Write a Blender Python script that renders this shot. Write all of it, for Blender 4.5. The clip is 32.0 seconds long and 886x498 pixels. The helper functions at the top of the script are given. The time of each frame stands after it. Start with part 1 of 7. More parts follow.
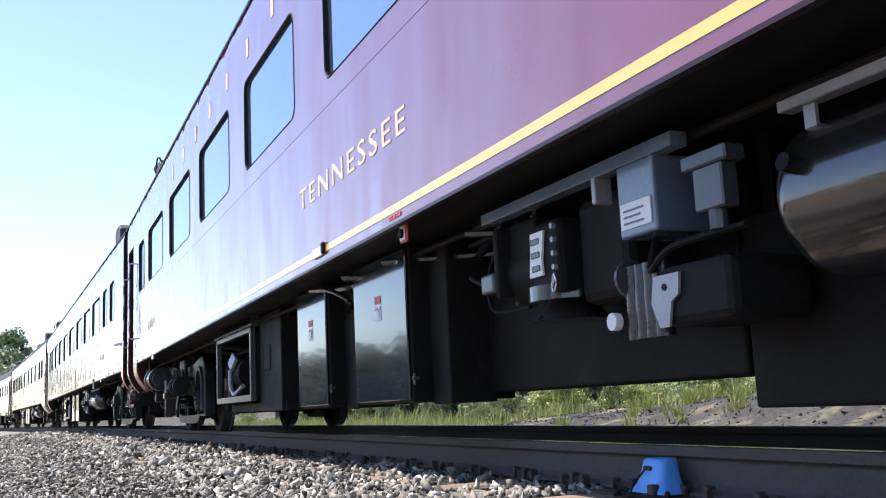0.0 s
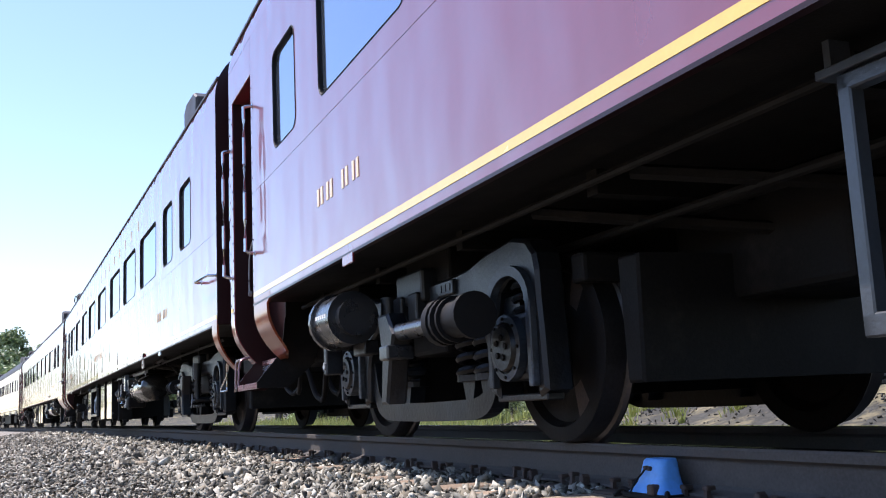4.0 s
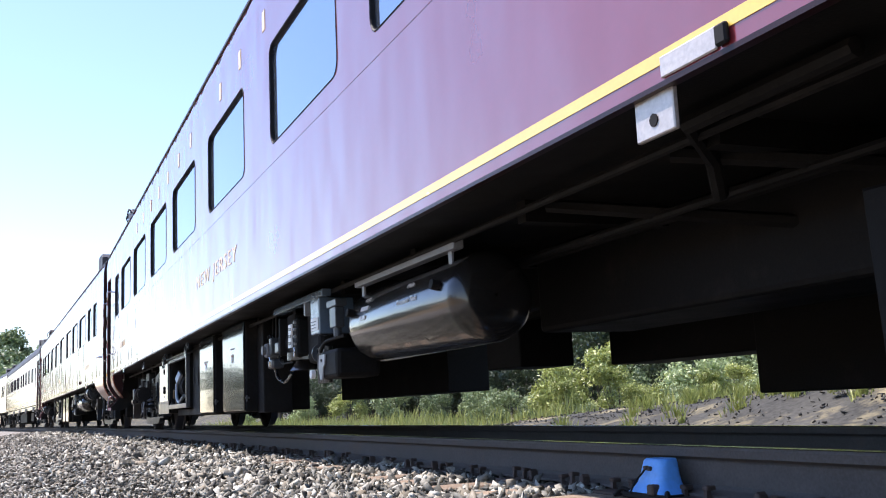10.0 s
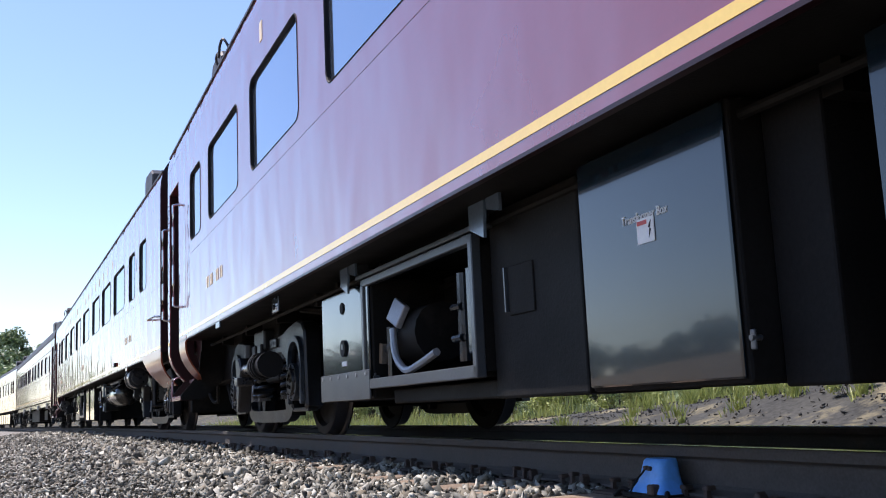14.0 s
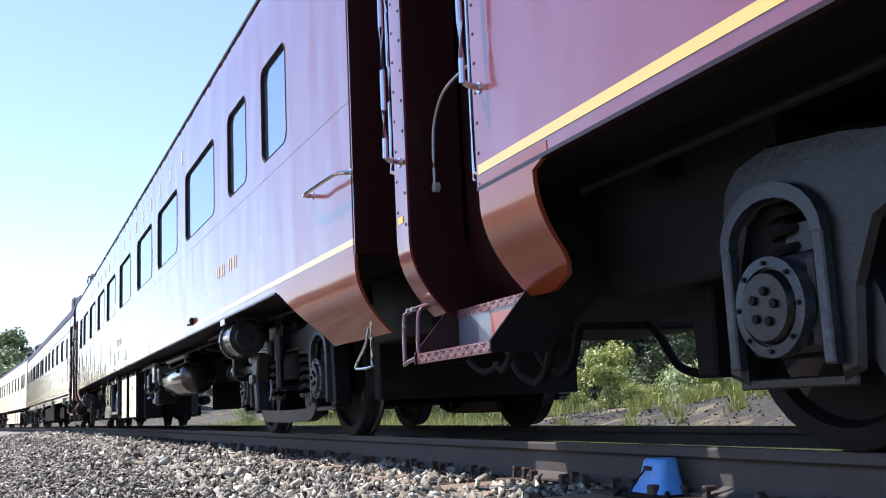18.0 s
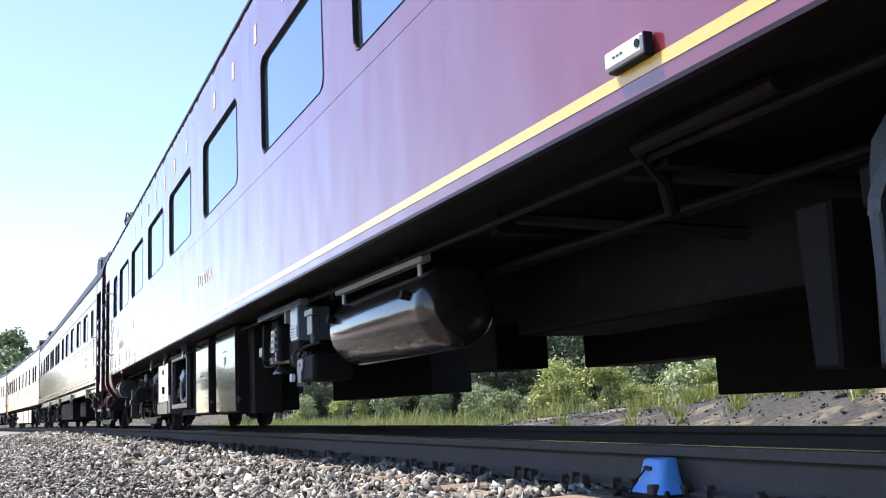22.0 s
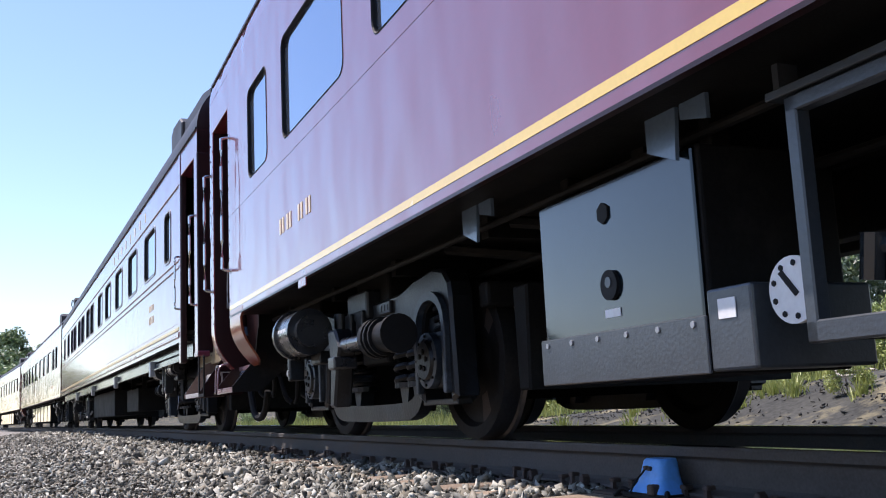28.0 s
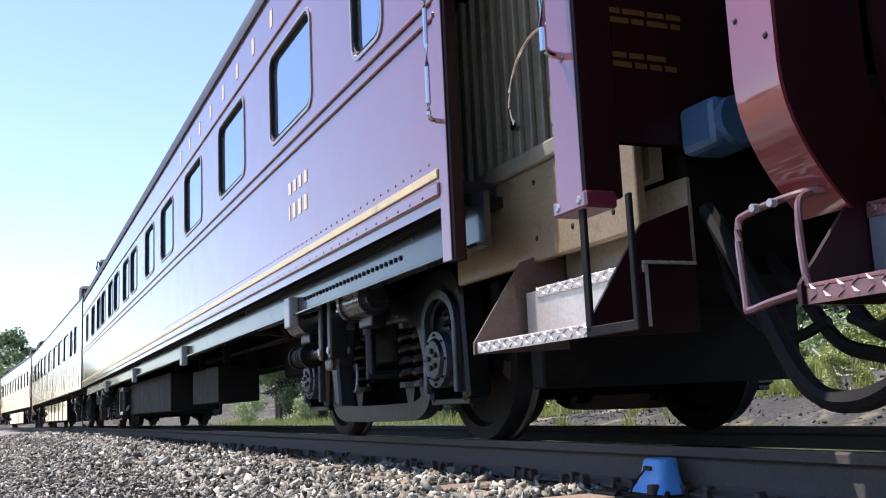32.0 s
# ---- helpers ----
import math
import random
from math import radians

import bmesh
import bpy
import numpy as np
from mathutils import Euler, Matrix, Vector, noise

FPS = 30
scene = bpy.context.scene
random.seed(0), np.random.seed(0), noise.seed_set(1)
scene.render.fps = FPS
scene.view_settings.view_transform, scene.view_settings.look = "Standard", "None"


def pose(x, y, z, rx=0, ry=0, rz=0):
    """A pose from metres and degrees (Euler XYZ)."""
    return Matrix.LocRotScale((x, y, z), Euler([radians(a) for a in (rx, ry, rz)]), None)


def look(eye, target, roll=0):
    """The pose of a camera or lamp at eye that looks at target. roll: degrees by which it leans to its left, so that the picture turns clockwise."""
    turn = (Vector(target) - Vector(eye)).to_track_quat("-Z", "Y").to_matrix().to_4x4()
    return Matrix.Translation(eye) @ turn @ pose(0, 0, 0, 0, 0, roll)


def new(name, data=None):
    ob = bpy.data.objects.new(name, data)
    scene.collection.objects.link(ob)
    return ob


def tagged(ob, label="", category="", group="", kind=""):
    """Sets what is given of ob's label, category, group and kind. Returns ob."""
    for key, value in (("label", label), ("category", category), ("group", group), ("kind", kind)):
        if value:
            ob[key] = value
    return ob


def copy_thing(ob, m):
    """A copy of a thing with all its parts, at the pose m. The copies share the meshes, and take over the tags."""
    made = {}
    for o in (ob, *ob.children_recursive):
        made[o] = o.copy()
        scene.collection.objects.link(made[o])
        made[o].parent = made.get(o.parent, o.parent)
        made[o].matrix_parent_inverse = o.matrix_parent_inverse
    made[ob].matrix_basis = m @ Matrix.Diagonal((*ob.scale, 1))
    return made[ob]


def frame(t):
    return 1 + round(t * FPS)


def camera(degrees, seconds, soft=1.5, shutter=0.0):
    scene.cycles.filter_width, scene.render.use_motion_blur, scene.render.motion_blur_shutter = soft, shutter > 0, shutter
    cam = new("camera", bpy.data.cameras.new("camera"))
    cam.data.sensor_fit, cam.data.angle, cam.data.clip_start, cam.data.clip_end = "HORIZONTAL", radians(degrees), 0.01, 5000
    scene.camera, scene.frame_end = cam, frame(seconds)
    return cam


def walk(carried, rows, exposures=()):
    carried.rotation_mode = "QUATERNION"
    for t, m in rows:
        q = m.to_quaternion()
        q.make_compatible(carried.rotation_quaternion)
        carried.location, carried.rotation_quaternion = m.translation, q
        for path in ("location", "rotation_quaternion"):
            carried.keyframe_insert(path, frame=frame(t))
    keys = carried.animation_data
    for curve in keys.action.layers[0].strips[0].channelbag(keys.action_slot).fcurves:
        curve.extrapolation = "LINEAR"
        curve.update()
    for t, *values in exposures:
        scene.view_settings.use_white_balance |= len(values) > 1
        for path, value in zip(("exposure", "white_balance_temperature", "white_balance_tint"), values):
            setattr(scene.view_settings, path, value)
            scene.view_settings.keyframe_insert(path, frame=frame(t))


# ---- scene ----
cam = camera(48.35, 32.0, soft=1.1)
EYE = Vector((0.0, -3.197, 0.204))
_yaw, _pitch = radians(67.189), radians(8.977)
AIM = EYE + Vector((-math.sin(_yaw) * math.cos(_pitch), math.cos(_yaw) * math.cos(_pitch), math.sin(_pitch)))
VIEW = look(EYE, AIM, -2.661)
EXPOSURES = [(0, 0.92), (2, 0.84), (5, 0.82), (7, 1.08), (9, 1.04), (11, 0.92), (12.5, 0.76), (14, 0.54), (17, 0.7), (20, 0.98), (23, 0.95), (25.5, 0.68), (28, 0.58), (30, 0.74), (32, 0.78)]
walk(cam, [(0.0, VIEW), (32.0, VIEW)], exposures=[(t, e, 6500, 20) for t, e in EXPOSURES])

# how far the train has rolled, every two seconds
ROLLED = [-26.44, -21.93, -17.50, -13.10, -8.70, -4.35, 0.00, 4.32, 8.56, 12.79, 17.04, 21.27, 25.44, 29.37, 33.31, 37.29, 41.33]

# ---- world and sun ----
SUN_TO = Vector((-0.42, -0.42, 1.0)).normalized()
world = bpy.data.worlds.new("world")
scene.world = world
world.use_nodes = True
_wn = world.node_tree.nodes
_wn.clear()
_sky = _wn.new("ShaderNodeTexSky")
_sky.sky_type = "NISHITA"
_sky.sun_disc = False
_sky.sun_elevation = math.asin(SUN_TO.z)
_sky.sun_rotation = math.atan2(SUN_TO.x, SUN_TO.y)
_sky.dust_density = 0.15
_sky.ozone_density = 3.0
_sky.air_density = 1.0
_bg = _wn.new("ShaderNodeBackground")
_bg.inputs["Strength"].default_value = 0.15
_wo = _wn.new("ShaderNodeOutputWorld")
world.node_tree.links.new(_sky.outputs["Color"], _bg.inputs["Color"])
world.node_tree.links.new(_bg.outputs["Background"], _wo.inputs["Surface"])
_sun = bpy.data.lights.new("sun", "SUN")
_sun.energy = 4.5
_sun.angle = radians(0.53)
_sun.color = (1.0, 0.95, 0.88)
sun = new("sun", _sun)
sun.matrix_world = look(SUN_TO * 60, Vector((0, 0, 0)))


# ---- materials ----
def material(name, color, rough=0.5, metal=0.0, spec=0.5, coat=0.0, coat_rough=0.03, coat_ior=1.5, var=0.12, scale=6.0, grain=60.0,
             bump=0.0, bump_scale=80.0, second=None, second_at=0.55, wave=0.0, wave_scale=(0.5, 0.5, 0.15), rough_var=0.1, objrand=0.0):
    """Principled surface with two scales of colour variation, fine bump and, if asked, slow panel waviness."""
    m = bpy.data.materials.new(name)
    m.use_nodes = True
    nt = m.node_tree
    n, l = nt.nodes, nt.links
    b = n["Principled BSDF"]
    tc = n.new("ShaderNodeTexCoord")
    big = n.new("ShaderNodeTexNoise")
    big.inputs["Scale"].default_value = scale
    big.inputs["Detail"].default_value = 5
    fine = n.new("ShaderNodeTexNoise")
    fine.inputs["Scale"].default_value = grain
    fine.inputs["Detail"].default_value = 3
    for t in (big, fine):
        l.new(tc.outputs["Object"], t.inputs["Vector"])
    add = n.new("ShaderNodeMath")
    add.operation = "ADD"
    l.new(big.outputs["Fac"], add.inputs[0])
    l.new(fine.outputs["Fac"], add.inputs[1])
    mr = n.new("ShaderNodeMapRange")
    mr.inputs["From Min"].default_value, mr.inputs["From Max"].default_value = 0.6, 1.4
    mr.inputs["To Min"].default_value, mr.inputs["To Max"].default_value = 1 - var, 1 + var
    l.new(add.outputs[0], mr.inputs["Value"])
    mul = n.new("ShaderNodeMix")
    mul.data_type, mul.blend_type = "RGBA", "MULTIPLY"
    mul.inputs["Factor"].default_value = 1.0
    mul.inputs["A"].default_value = (*color, 1)
    l.new(mr.outputs["Result"], mul.inputs["B"])
    col = mul.outputs["Result"]
    if second:
        st = n.new("ShaderNodeTexNoise")
        st.inputs["Scale"].default_value = scale * 0.6
        st.inputs["Detail"].default_value = 8
        st.inputs["Roughness"].default_value = 0.7
        l.new(tc.outputs["Object"], st.inputs["Vector"])
        rmp = n.new("ShaderNodeMapRange")
        rmp.inputs["From Min"].default_value, rmp.inputs["From Max"].default_value = second_at - 0.06, second_at + 0.1
        l.new(st.outputs["Fac"], rmp.inputs["Value"])
        mx = n.new("ShaderNodeMix")
        mx.data_type = "RGBA"
        l.new(rmp.outputs["Result"], mx.inputs["Factor"])
        l.new(col, mx.inputs["A"])
        mx.inputs["B"].default_value = (*second, 1)
        col = mx.outputs["Result"]
    if objrand:
        oi = n.new("ShaderNodeObjectInfo")
        rr = n.new("ShaderNodeMapRange")
        rr.inputs["To Min"].default_value, rr.inputs["To Max"].default_value = 1 - objrand, 1 + objrand
        l.new(oi.outputs["Random"], rr.inputs["Value"])
        mo = n.new("ShaderNodeMix")
        mo.data_type, mo.blend_type = "RGBA", "MULTIPLY"
        mo.inputs["Factor"].default_value = 1.0
        l.new(col, mo.inputs["A"])
        l.new(rr.outputs["Result"], mo.inputs["B"])
        col = mo.outputs["Result"]
    l.new(col, b.inputs["Base Color"])
    rv = n.new("ShaderNodeMapRange")
    rv.inputs["From Min"].default_value, rv.inputs["From Max"].default_value = 0.3, 0.7
    rv.inputs["To Min"].default_value, rv.inputs["To Max"].default_value = rough * (1 - rough_var), min(1, rough * (1 + rough_var))
    l.new(big.outputs["Fac"], rv.inputs["Value"])
    l.new(rv.outputs["Result"], b.inputs["Roughness"])
    b.inputs["Metallic"].default_value = metal
    b.inputs["Specular IOR Level"].default_value = spec
    b.inputs["Coat Weight"].default_value = coat
    b.inputs["Coat Roughness"].default_value = coat_rough
    b.inputs["Coat IOR"].default_value = coat_ior
    normal = None
    if bump:
        bn = n.new("ShaderNodeTexNoise")
        bn.inputs["Scale"].default_value = bump_scale
        bn.inputs["Detail"].default_value = 4
        l.new(tc.outputs["Object"], bn.inputs["Vector"])
        bp = n.new("ShaderNodeBump")
        bp.inputs["Strength"].default_value = bump
        bp.inputs["Distance"].default_value = 0.004
        l.new(bn.outputs["Fac"], bp.inputs["Height"])
        normal = bp.outputs["Normal"]
    if wave:
        mp = n.new("ShaderNodeMapping")
        mp.inputs["Scale"].default_value = wave_scale
        l.new(tc.outputs["Object"], mp.inputs["Vector"])
        wn = n.new("ShaderNodeTexNoise")
        wn.inputs["Scale"].default_value = 1.0
        wn.inputs["Detail"].default_value = 0.5
        l.new(mp.outputs["Vector"], wn.inputs["Vector"])
        wb = n.new("ShaderNodeBump")
        wb.inputs["Strength"].default_value = 1.0
        wb.inputs["Distance"].default_value = wave
        l.new(wn.outputs["Fac"], wb.inputs["Height"])
        if normal:
            l.new(normal, wb.inputs["Normal"])
        normal = wb.outputs["Normal"]
    if normal:
        l.new(normal, b.inputs["Normal"])
        if coat:
            l.new(normal, b.inputs["Coat Normal"])
    return m


def glass_material():
    """Window glass with a mirrored solar film."""
    m = bpy.data.materials.new("solar_film_glass")
    m.use_nodes = True
    b = m.node_tree.nodes["Principled BSDF"]
    b.inputs["Base Color"].default_value = (0.33, 0.41, 0.54, 1)
    b.inputs["Metallic"].default_value = 0.9
    b.inputs["Roughness"].default_value = 0.015
    return m


def leaf_material(name, color, color2):
    m = bpy.data.materials.new(name)
    m.use_nodes = True
    n, l = m.node_tree.nodes, m.node_tree.links
    b = n["Principled BSDF"]
    geo = n.new("ShaderNodeNewGeometry")
    oi = n.new("ShaderNodeObjectInfo")
    add = n.new("ShaderNodeMath")
    add.operation = "ADD"
    l.new(geo.outputs["Random Per Island"], add.inputs[0])
    l.new(oi.outputs["Random"], add.inputs[1])
    half = n.new("ShaderNodeMath")
    half.operation = "MULTIPLY"
    half.inputs[1].default_value = 0.5
    l.new(add.outputs[0], half.inputs[0])
    mx = n.new("ShaderNodeMix")
    mx.data_type = "RGBA"
    mx.inputs["A"].default_value = (*color, 1)
    mx.inputs["B"].default_value = (*color2, 1)
    l.new(half.outputs[0], mx.inputs["Factor"])
    l.new(mx.outputs["Result"], b.inputs["Base Color"])
    b.inputs["Roughness"].default_value = 0.4
    tr = n.new("ShaderNodeBsdfTranslucent")
    l.new(mx.outputs["Result"], tr.inputs["Color"])
    ms = n.new("ShaderNodeMixShader")
    ms.inputs[0].default_value = 0.2
    out = n["Material Output"]
    l.new(b.outputs[0], ms.inputs[1])
    l.new(tr.outputs[0], ms.inputs[2])
    l.new(ms.outputs[0], out.inputs["Surface"])
    return m


M = {}
M["maroon"] = material("maroon_paint", (0.185, 0.020, 0.026), rough=0.3, coat=1.0, coat_rough=0.04, coat_ior=1.75, var=0.06, scale=1.2, grain=25, wave=0.019, wave_scale=(3.4, 1, 1.7), spec=0.6)
# the maroon paint again, darkened in its colour for shaded ends, doors and posts
M["maroon_shaded"] = material("maroon_paint_shaded", (0.018, 0.003, 0.004), rough=0.4, spec=0.3, coat=0.15, coat_rough=0.1, var=0.10, scale=5, grain=60, bump=0.1)
M["old_maroon"] = material("old_maroon_paint", (0.16, 0.022, 0.042), rough=0.32, coat=0.95, coat_rough=0.06, coat_ior=1.85, var=0.12, scale=2.0, grain=40, wave=0.003, wave_scale=(1.5, 1, 0.3), bump=0.05)
M["stripe"] = material("yellow_stripe_paint", (0.80, 0.55, 0.12), rough=0.25, coat=0.8, var=0.05)
M["cream"] = material("cream_lettering", (0.75, 0.60, 0.40), rough=0.4, var=0.08)
M["roof"] = material("dark_roof_paint", (0.03, 0.028, 0.035), rough=0.55, var=0.2, scale=3, bump=0.2)
# same maroon paint; the sunlit ground's orange reflection is put into this colour
M["skirt"] = material("skirt_ground_reflection", (0.235, 0.042, 0.011), rough=0.35, coat=0.8, coat_rough=0.09, coat_ior=1.5, var=0.08, scale=1.2, grain=25, spec=0.5)
M["black"] = material("black_underframe_paint", (0.010, 0.0097, 0.0095), rough=0.62, spec=0.12, var=0.35, scale=4, second=(0.024, 0.021, 0.019), second_at=0.62, bump=0.3)
M["gloss_black"] = material("glossy_black_box_paint", (0.005, 0.013, 0.021), rough=0.15, spec=0.4, coat=0.8, coat_rough=0.04, coat_ior=1.5, var=0.1, scale=3, wave=0.003, wave_scale=(1.5, 1, 1.2))
M["tank"] = material("black_tank_paint", (0.012, 0.011, 0.010), rough=0.25, coat=0.8, coat_rough=0.09, var=0.15, scale=4)
M["bogie"] = material("dusty_cast_steel", (0.006, 0.0065, 0.0075), rough=0.36, spec=0.4, var=0.5, scale=4, second=(0.013, 0.019, 0.028), second_at=0.57, bump=0.5, bump_scale=45)
M["wheel"] = material("wheel_steel", (0.008, 0.007, 0.0065), rough=0.6, metal=0.05, spec=0.15, var=0.2, bump=0.3)
M["tread"] = material("polished_tread_steel", (0.13, 0.12, 0.115), rough=0.45, metal=1.0, var=0.2)
M["galv"] = material("galvanised_steel", (0.30, 0.31, 0.33), rough=0.35, metal=0.3, var=0.15, scale=8)
M["chrome"] = material("stainless_rail", (0.62, 0.62, 0.64), rough=0.15, metal=1.0, var=0.05)
M["rubber"] = material("black_rubber", (0.005, 0.005, 0.0055), rough=0.65, spec=0.25, var=0.2)
M["white"] = material("white_label", (0.75, 0.75, 0.74), rough=0.4, var=0.08)
M["red"] = material("red_paint", (0.5, 0.04, 0.03), rough=0.4, var=0.1)
M["orange"] = material("orange_label", (0.8, 0.25, 0.05), rough=0.4, var=0.1)
M["yellow"] = material("yellow_sign_paint", (0.85, 0.55, 0.04), rough=0.4, var=0.08)
M["inside"] = material("dark_interior", (0.012, 0.01, 0.01), rough=0.8, var=0.2)
M["vest"] = material("weathered_vestibule_paint", (0.20, 0.185, 0.135), rough=0.5, var=0.3, scale=5, second=(0.11, 0.08, 0.05), second_at=0.6, bump=0.2)
M["apron"] = material("stained_tan_paint", (0.22, 0.165, 0.095), rough=0.45, var=0.3, scale=4, second=(0.10, 0.07, 0.045), second_at=0.6, bump=0.2)
M["cheek"] = material("worn_brown_step_paint", (0.12, 0.075, 0.06), rough=0.4, coat=0.3, var=0.3, scale=6, second=(0.22, 0.18, 0.14), second_at=0.64)
M["alu"] = material("worn_step_aluminium", (0.55, 0.50, 0.46), rough=0.4, metal=0.5, var=0.2, scale=9, bump=0.2)
M["step_maroon"] = material("step_paint", (0.20, 0.085, 0.085), rough=0.3, metal=0.35, coat=0.5, var=0.2, scale=9)
# riser colour holds the sunlit, sky-reflecting look of the step face
M["riser"] = material("riser_sky_sheen", (0.14, 0.16, 0.20), rough=0.25, coat=0.6, var=0.15, scale=6)
# colour of the red-orange reflection painted onto one step riser
M["reflection_red"] = material("riser_red_reflection", (0.36, 0.085, 0.05), rough=0.3, coat=0.5, var=0.15, scale=7)
M["galv_dull"] = material("dull_grey_casting", (0.13, 0.135, 0.145), rough=0.45, var=0.25, scale=9, bump=0.3)
M["glass"] = glass_material()
M["rail_side"] = material("rail_brown_steel", (0.085, 0.078, 0.072), rough=0.8, spec=0.2, metal=0.0, var=0.25, scale=7, grain=90, bump=0.3, second=(0.10, 0.08, 0.065), second_at=0.62)
M["rail_top"] = material("rail_polished_head", (0.72, 0.72, 0.74), rough=0.09, metal=1.0, var=0.08, scale=20)
M["spike"] = material("rusty_spike_steel", (0.07, 0.05, 0.042), rough=0.7, metal=0.3, var=0.3, bump=0.4, objrand=0.3)
M["tie"] = material("creosoted_timber", (0.23, 0.17, 0.12), rough=0.85, var=0.35, scale=3, grain=50, bump=0.6, objrand=0.25)
M["blue"] = material("blue_plastic_cover", (0.10, 0.36, 0.85), rough=0.4, var=0.12, scale=20, bump=0.1)


def stone_material():
    m = bpy.data.materials.new("crushed_stone")
    m.use_nodes = True
    n, l = m.node_tree.nodes, m.node_tree.links
    b = n["Principled BSDF"]
    geo = n.new("ShaderNodeNewGeometry")
    cr = n.new("ShaderNodeValToRGB")
    e = cr.color_ramp.elements
    e[0].position, e[0].color = 0.0, (0.05, 0.047, 0.043, 1)
    e[1].position, e[1].color = 1.0, (0.59, 0.58, 0.50, 1)
    for p, c in ((0.3, (0.115, 0.113, 0.098, 1)), (0.6, (0.315, 0.308, 0.265, 1)), (0.75, (0.24, 0.207, 0.155, 1)), (0.85, (0.44, 0.428, 0.37, 1))):
        k = cr.color_ramp.elements.new(p)
        k.color = c
    l.new(geo.outputs["Random Per Island"], cr.inputs["Fac"])
    tc = n.new("ShaderNodeTexCoord")
    nz = n.new("ShaderNodeTexNoise")
    nz.inputs["Scale"].default_value = 70
    nz.inputs["Detail"].default_value = 5
    l.new(tc.outputs["Object"], nz.inputs["Vector"])
    mr = n.new("ShaderNodeMapRange")
    mr.inputs["From Min"].default_value, mr.inputs["From Max"].default_value = 0.3, 0.7
    mr.inputs["To Min"].default_value, mr.inputs["To Max"].default_value = 0.75, 1.2
    l.new(nz.outputs["Fac"], mr.inputs["Value"])
    mx = n.new("ShaderNodeMix")
    mx.data_type, mx.blend_type = "RGBA", "MULTIPLY"
    mx.inputs["Factor"].default_value = 1.0
    l.new(cr.outputs["Color"], mx.inputs["A"])
    l.new(mr.outputs["Result"], mx.inputs["B"])
    l.new(mx.outputs["Result"], b.inputs["Base Color"])
    b.inputs["Roughness"].default_value = 0.9
    b.inputs["Specular IOR Level"].default_value = 0.2
    bp = n.new("ShaderNodeBump")
    bp.inputs["Strength"].default_value = 0.5
    bp.inputs["Distance"].default_value = 0.004
    l.new(nz.outputs["Fac"], bp.inputs["Height"])
    l.new(bp.outputs["Normal"], b.inputs["Normal"])
    return m


M["stone"] = stone_material()
M["slag_lump"] = material("dark_slag_lumps", (0.07, 0.07, 0.065), spec=0.08, rough=0.9, var=0.4, scale=3, grain=30, bump=0.6, second=(0.17, 0.145, 0.10), second_at=0.6)
# near-black bed: the shade between the stones is put into its colour
M["bed"] = material("ballast_gap_shade", (0.045, 0.04, 0.036), spec=0.08, rough=0.95, var=0.5, scale=3, grain=35, bump=1.0, bump_scale=30)
M["gravel"] = material("fine_gravel_ground", (0.27, 0.255, 0.23), spec=0.08, rough=0.95, var=0.45, scale=1.5, grain=28, bump=1.0, bump_scale=30, second=(0.21, 0.195, 0.175), second_at=0.55)
M["earth"] = material("sandy_field_earth", (0.26, 0.19, 0.11), spec=0.08, rough=0.95, var=0.4, scale=0.6, grain=9, bump=0.8, bump_scale=12, second=(0.30, 0.24, 0.13), second_at=0.58)
M["scrub"] = material("dry_scrub_field", (0.30, 0.28, 0.22), spec=0.08, rough=0.95, var=0.5, scale=0.4, grain=6, bump=0.8, bump_scale=12, second=(0.20, 0.20, 0.13), second_at=0.6)
M["slag"] = material("dark_slag_earth", (0.066, 0.066, 0.060), spec=0.08, rough=0.95, var=0.5, scale=0.9, grain=14, bump=1.0, bump_scale=16, second=(0.36, 0.31, 0.18), second_at=0.57)
M["bark"] = material("grey_bark", (0.12, 0.095, 0.075), rough=0.9, var=0.3, bump=0.6)
M["dead"] = material("bleached_deadwood", (0.55, 0.50, 0.42), rough=0.8, var=0.2, bump=0.3)
# backdrop leaves: the wood's deep shade is put into this green
M["leaf_shade"] = leaf_material("shade_green_leaves", (0.008, 0.018, 0.008), (0.085, 0.12, 0.06))
M["leaf_mid"] = leaf_material("green_leaves", (0.05, 0.09, 0.03), (0.50, 0.60, 0.30))
M["leaf_light"] = leaf_material("yellow_green_leaves", (0.14, 0.19, 0.04), (0.64, 0.68, 0.24))
M["grass"] = leaf_material("dry_green_grass", (0.22, 0.28, 0.06), (0.52, 0.54, 0.20))


# ---- mesh helpers ----
def part(name, bm, mat, parent=None, label="", smooth=False):
    """Link a bmesh (or vertex and face lists) as one mesh object, under a parent if given."""
    me = bpy.data.meshes.new(name)
    if isinstance(bm, tuple):
        me.from_pydata(bm[0], [], bm[1])
    else:
        bmesh.ops.recalc_face_normals(bm, faces=bm.faces)
        bm.to_mesh(me)
        bm.free()
    me.materials.append(M[mat] if isinstance(mat, str) else mat)
    if smooth:
        for p in me.polygons:
            p.use_smooth = True
        try:
            me.set_sharp_from_angle(angle=radians(38))
        except AttributeError:
            pass
    ob = new(name, me)
    if parent:
        ob.parent = parent
    if label:
        ob["label"] = label
    return ob


def box(bm, x0, x1, y0, y1, z0, z1, bev=0.0):
    v = bmesh.ops.create_cube(bm, size=1.0, matrix=Matrix.LocRotScale(((x0 + x1) / 2, (y0 + y1) / 2, (z0 + z1) / 2), None, (abs(x1 - x0), abs(y1 - y0), abs(z1 - z0))))["verts"]
    if bev:
        bmesh.ops.bevel(bm, geom=list({e for a in v for e in a.link_edges}), offset=bev, segments=1 if bev < 0.01 else 2, affect="EDGES", profile=0.5)
    return bm


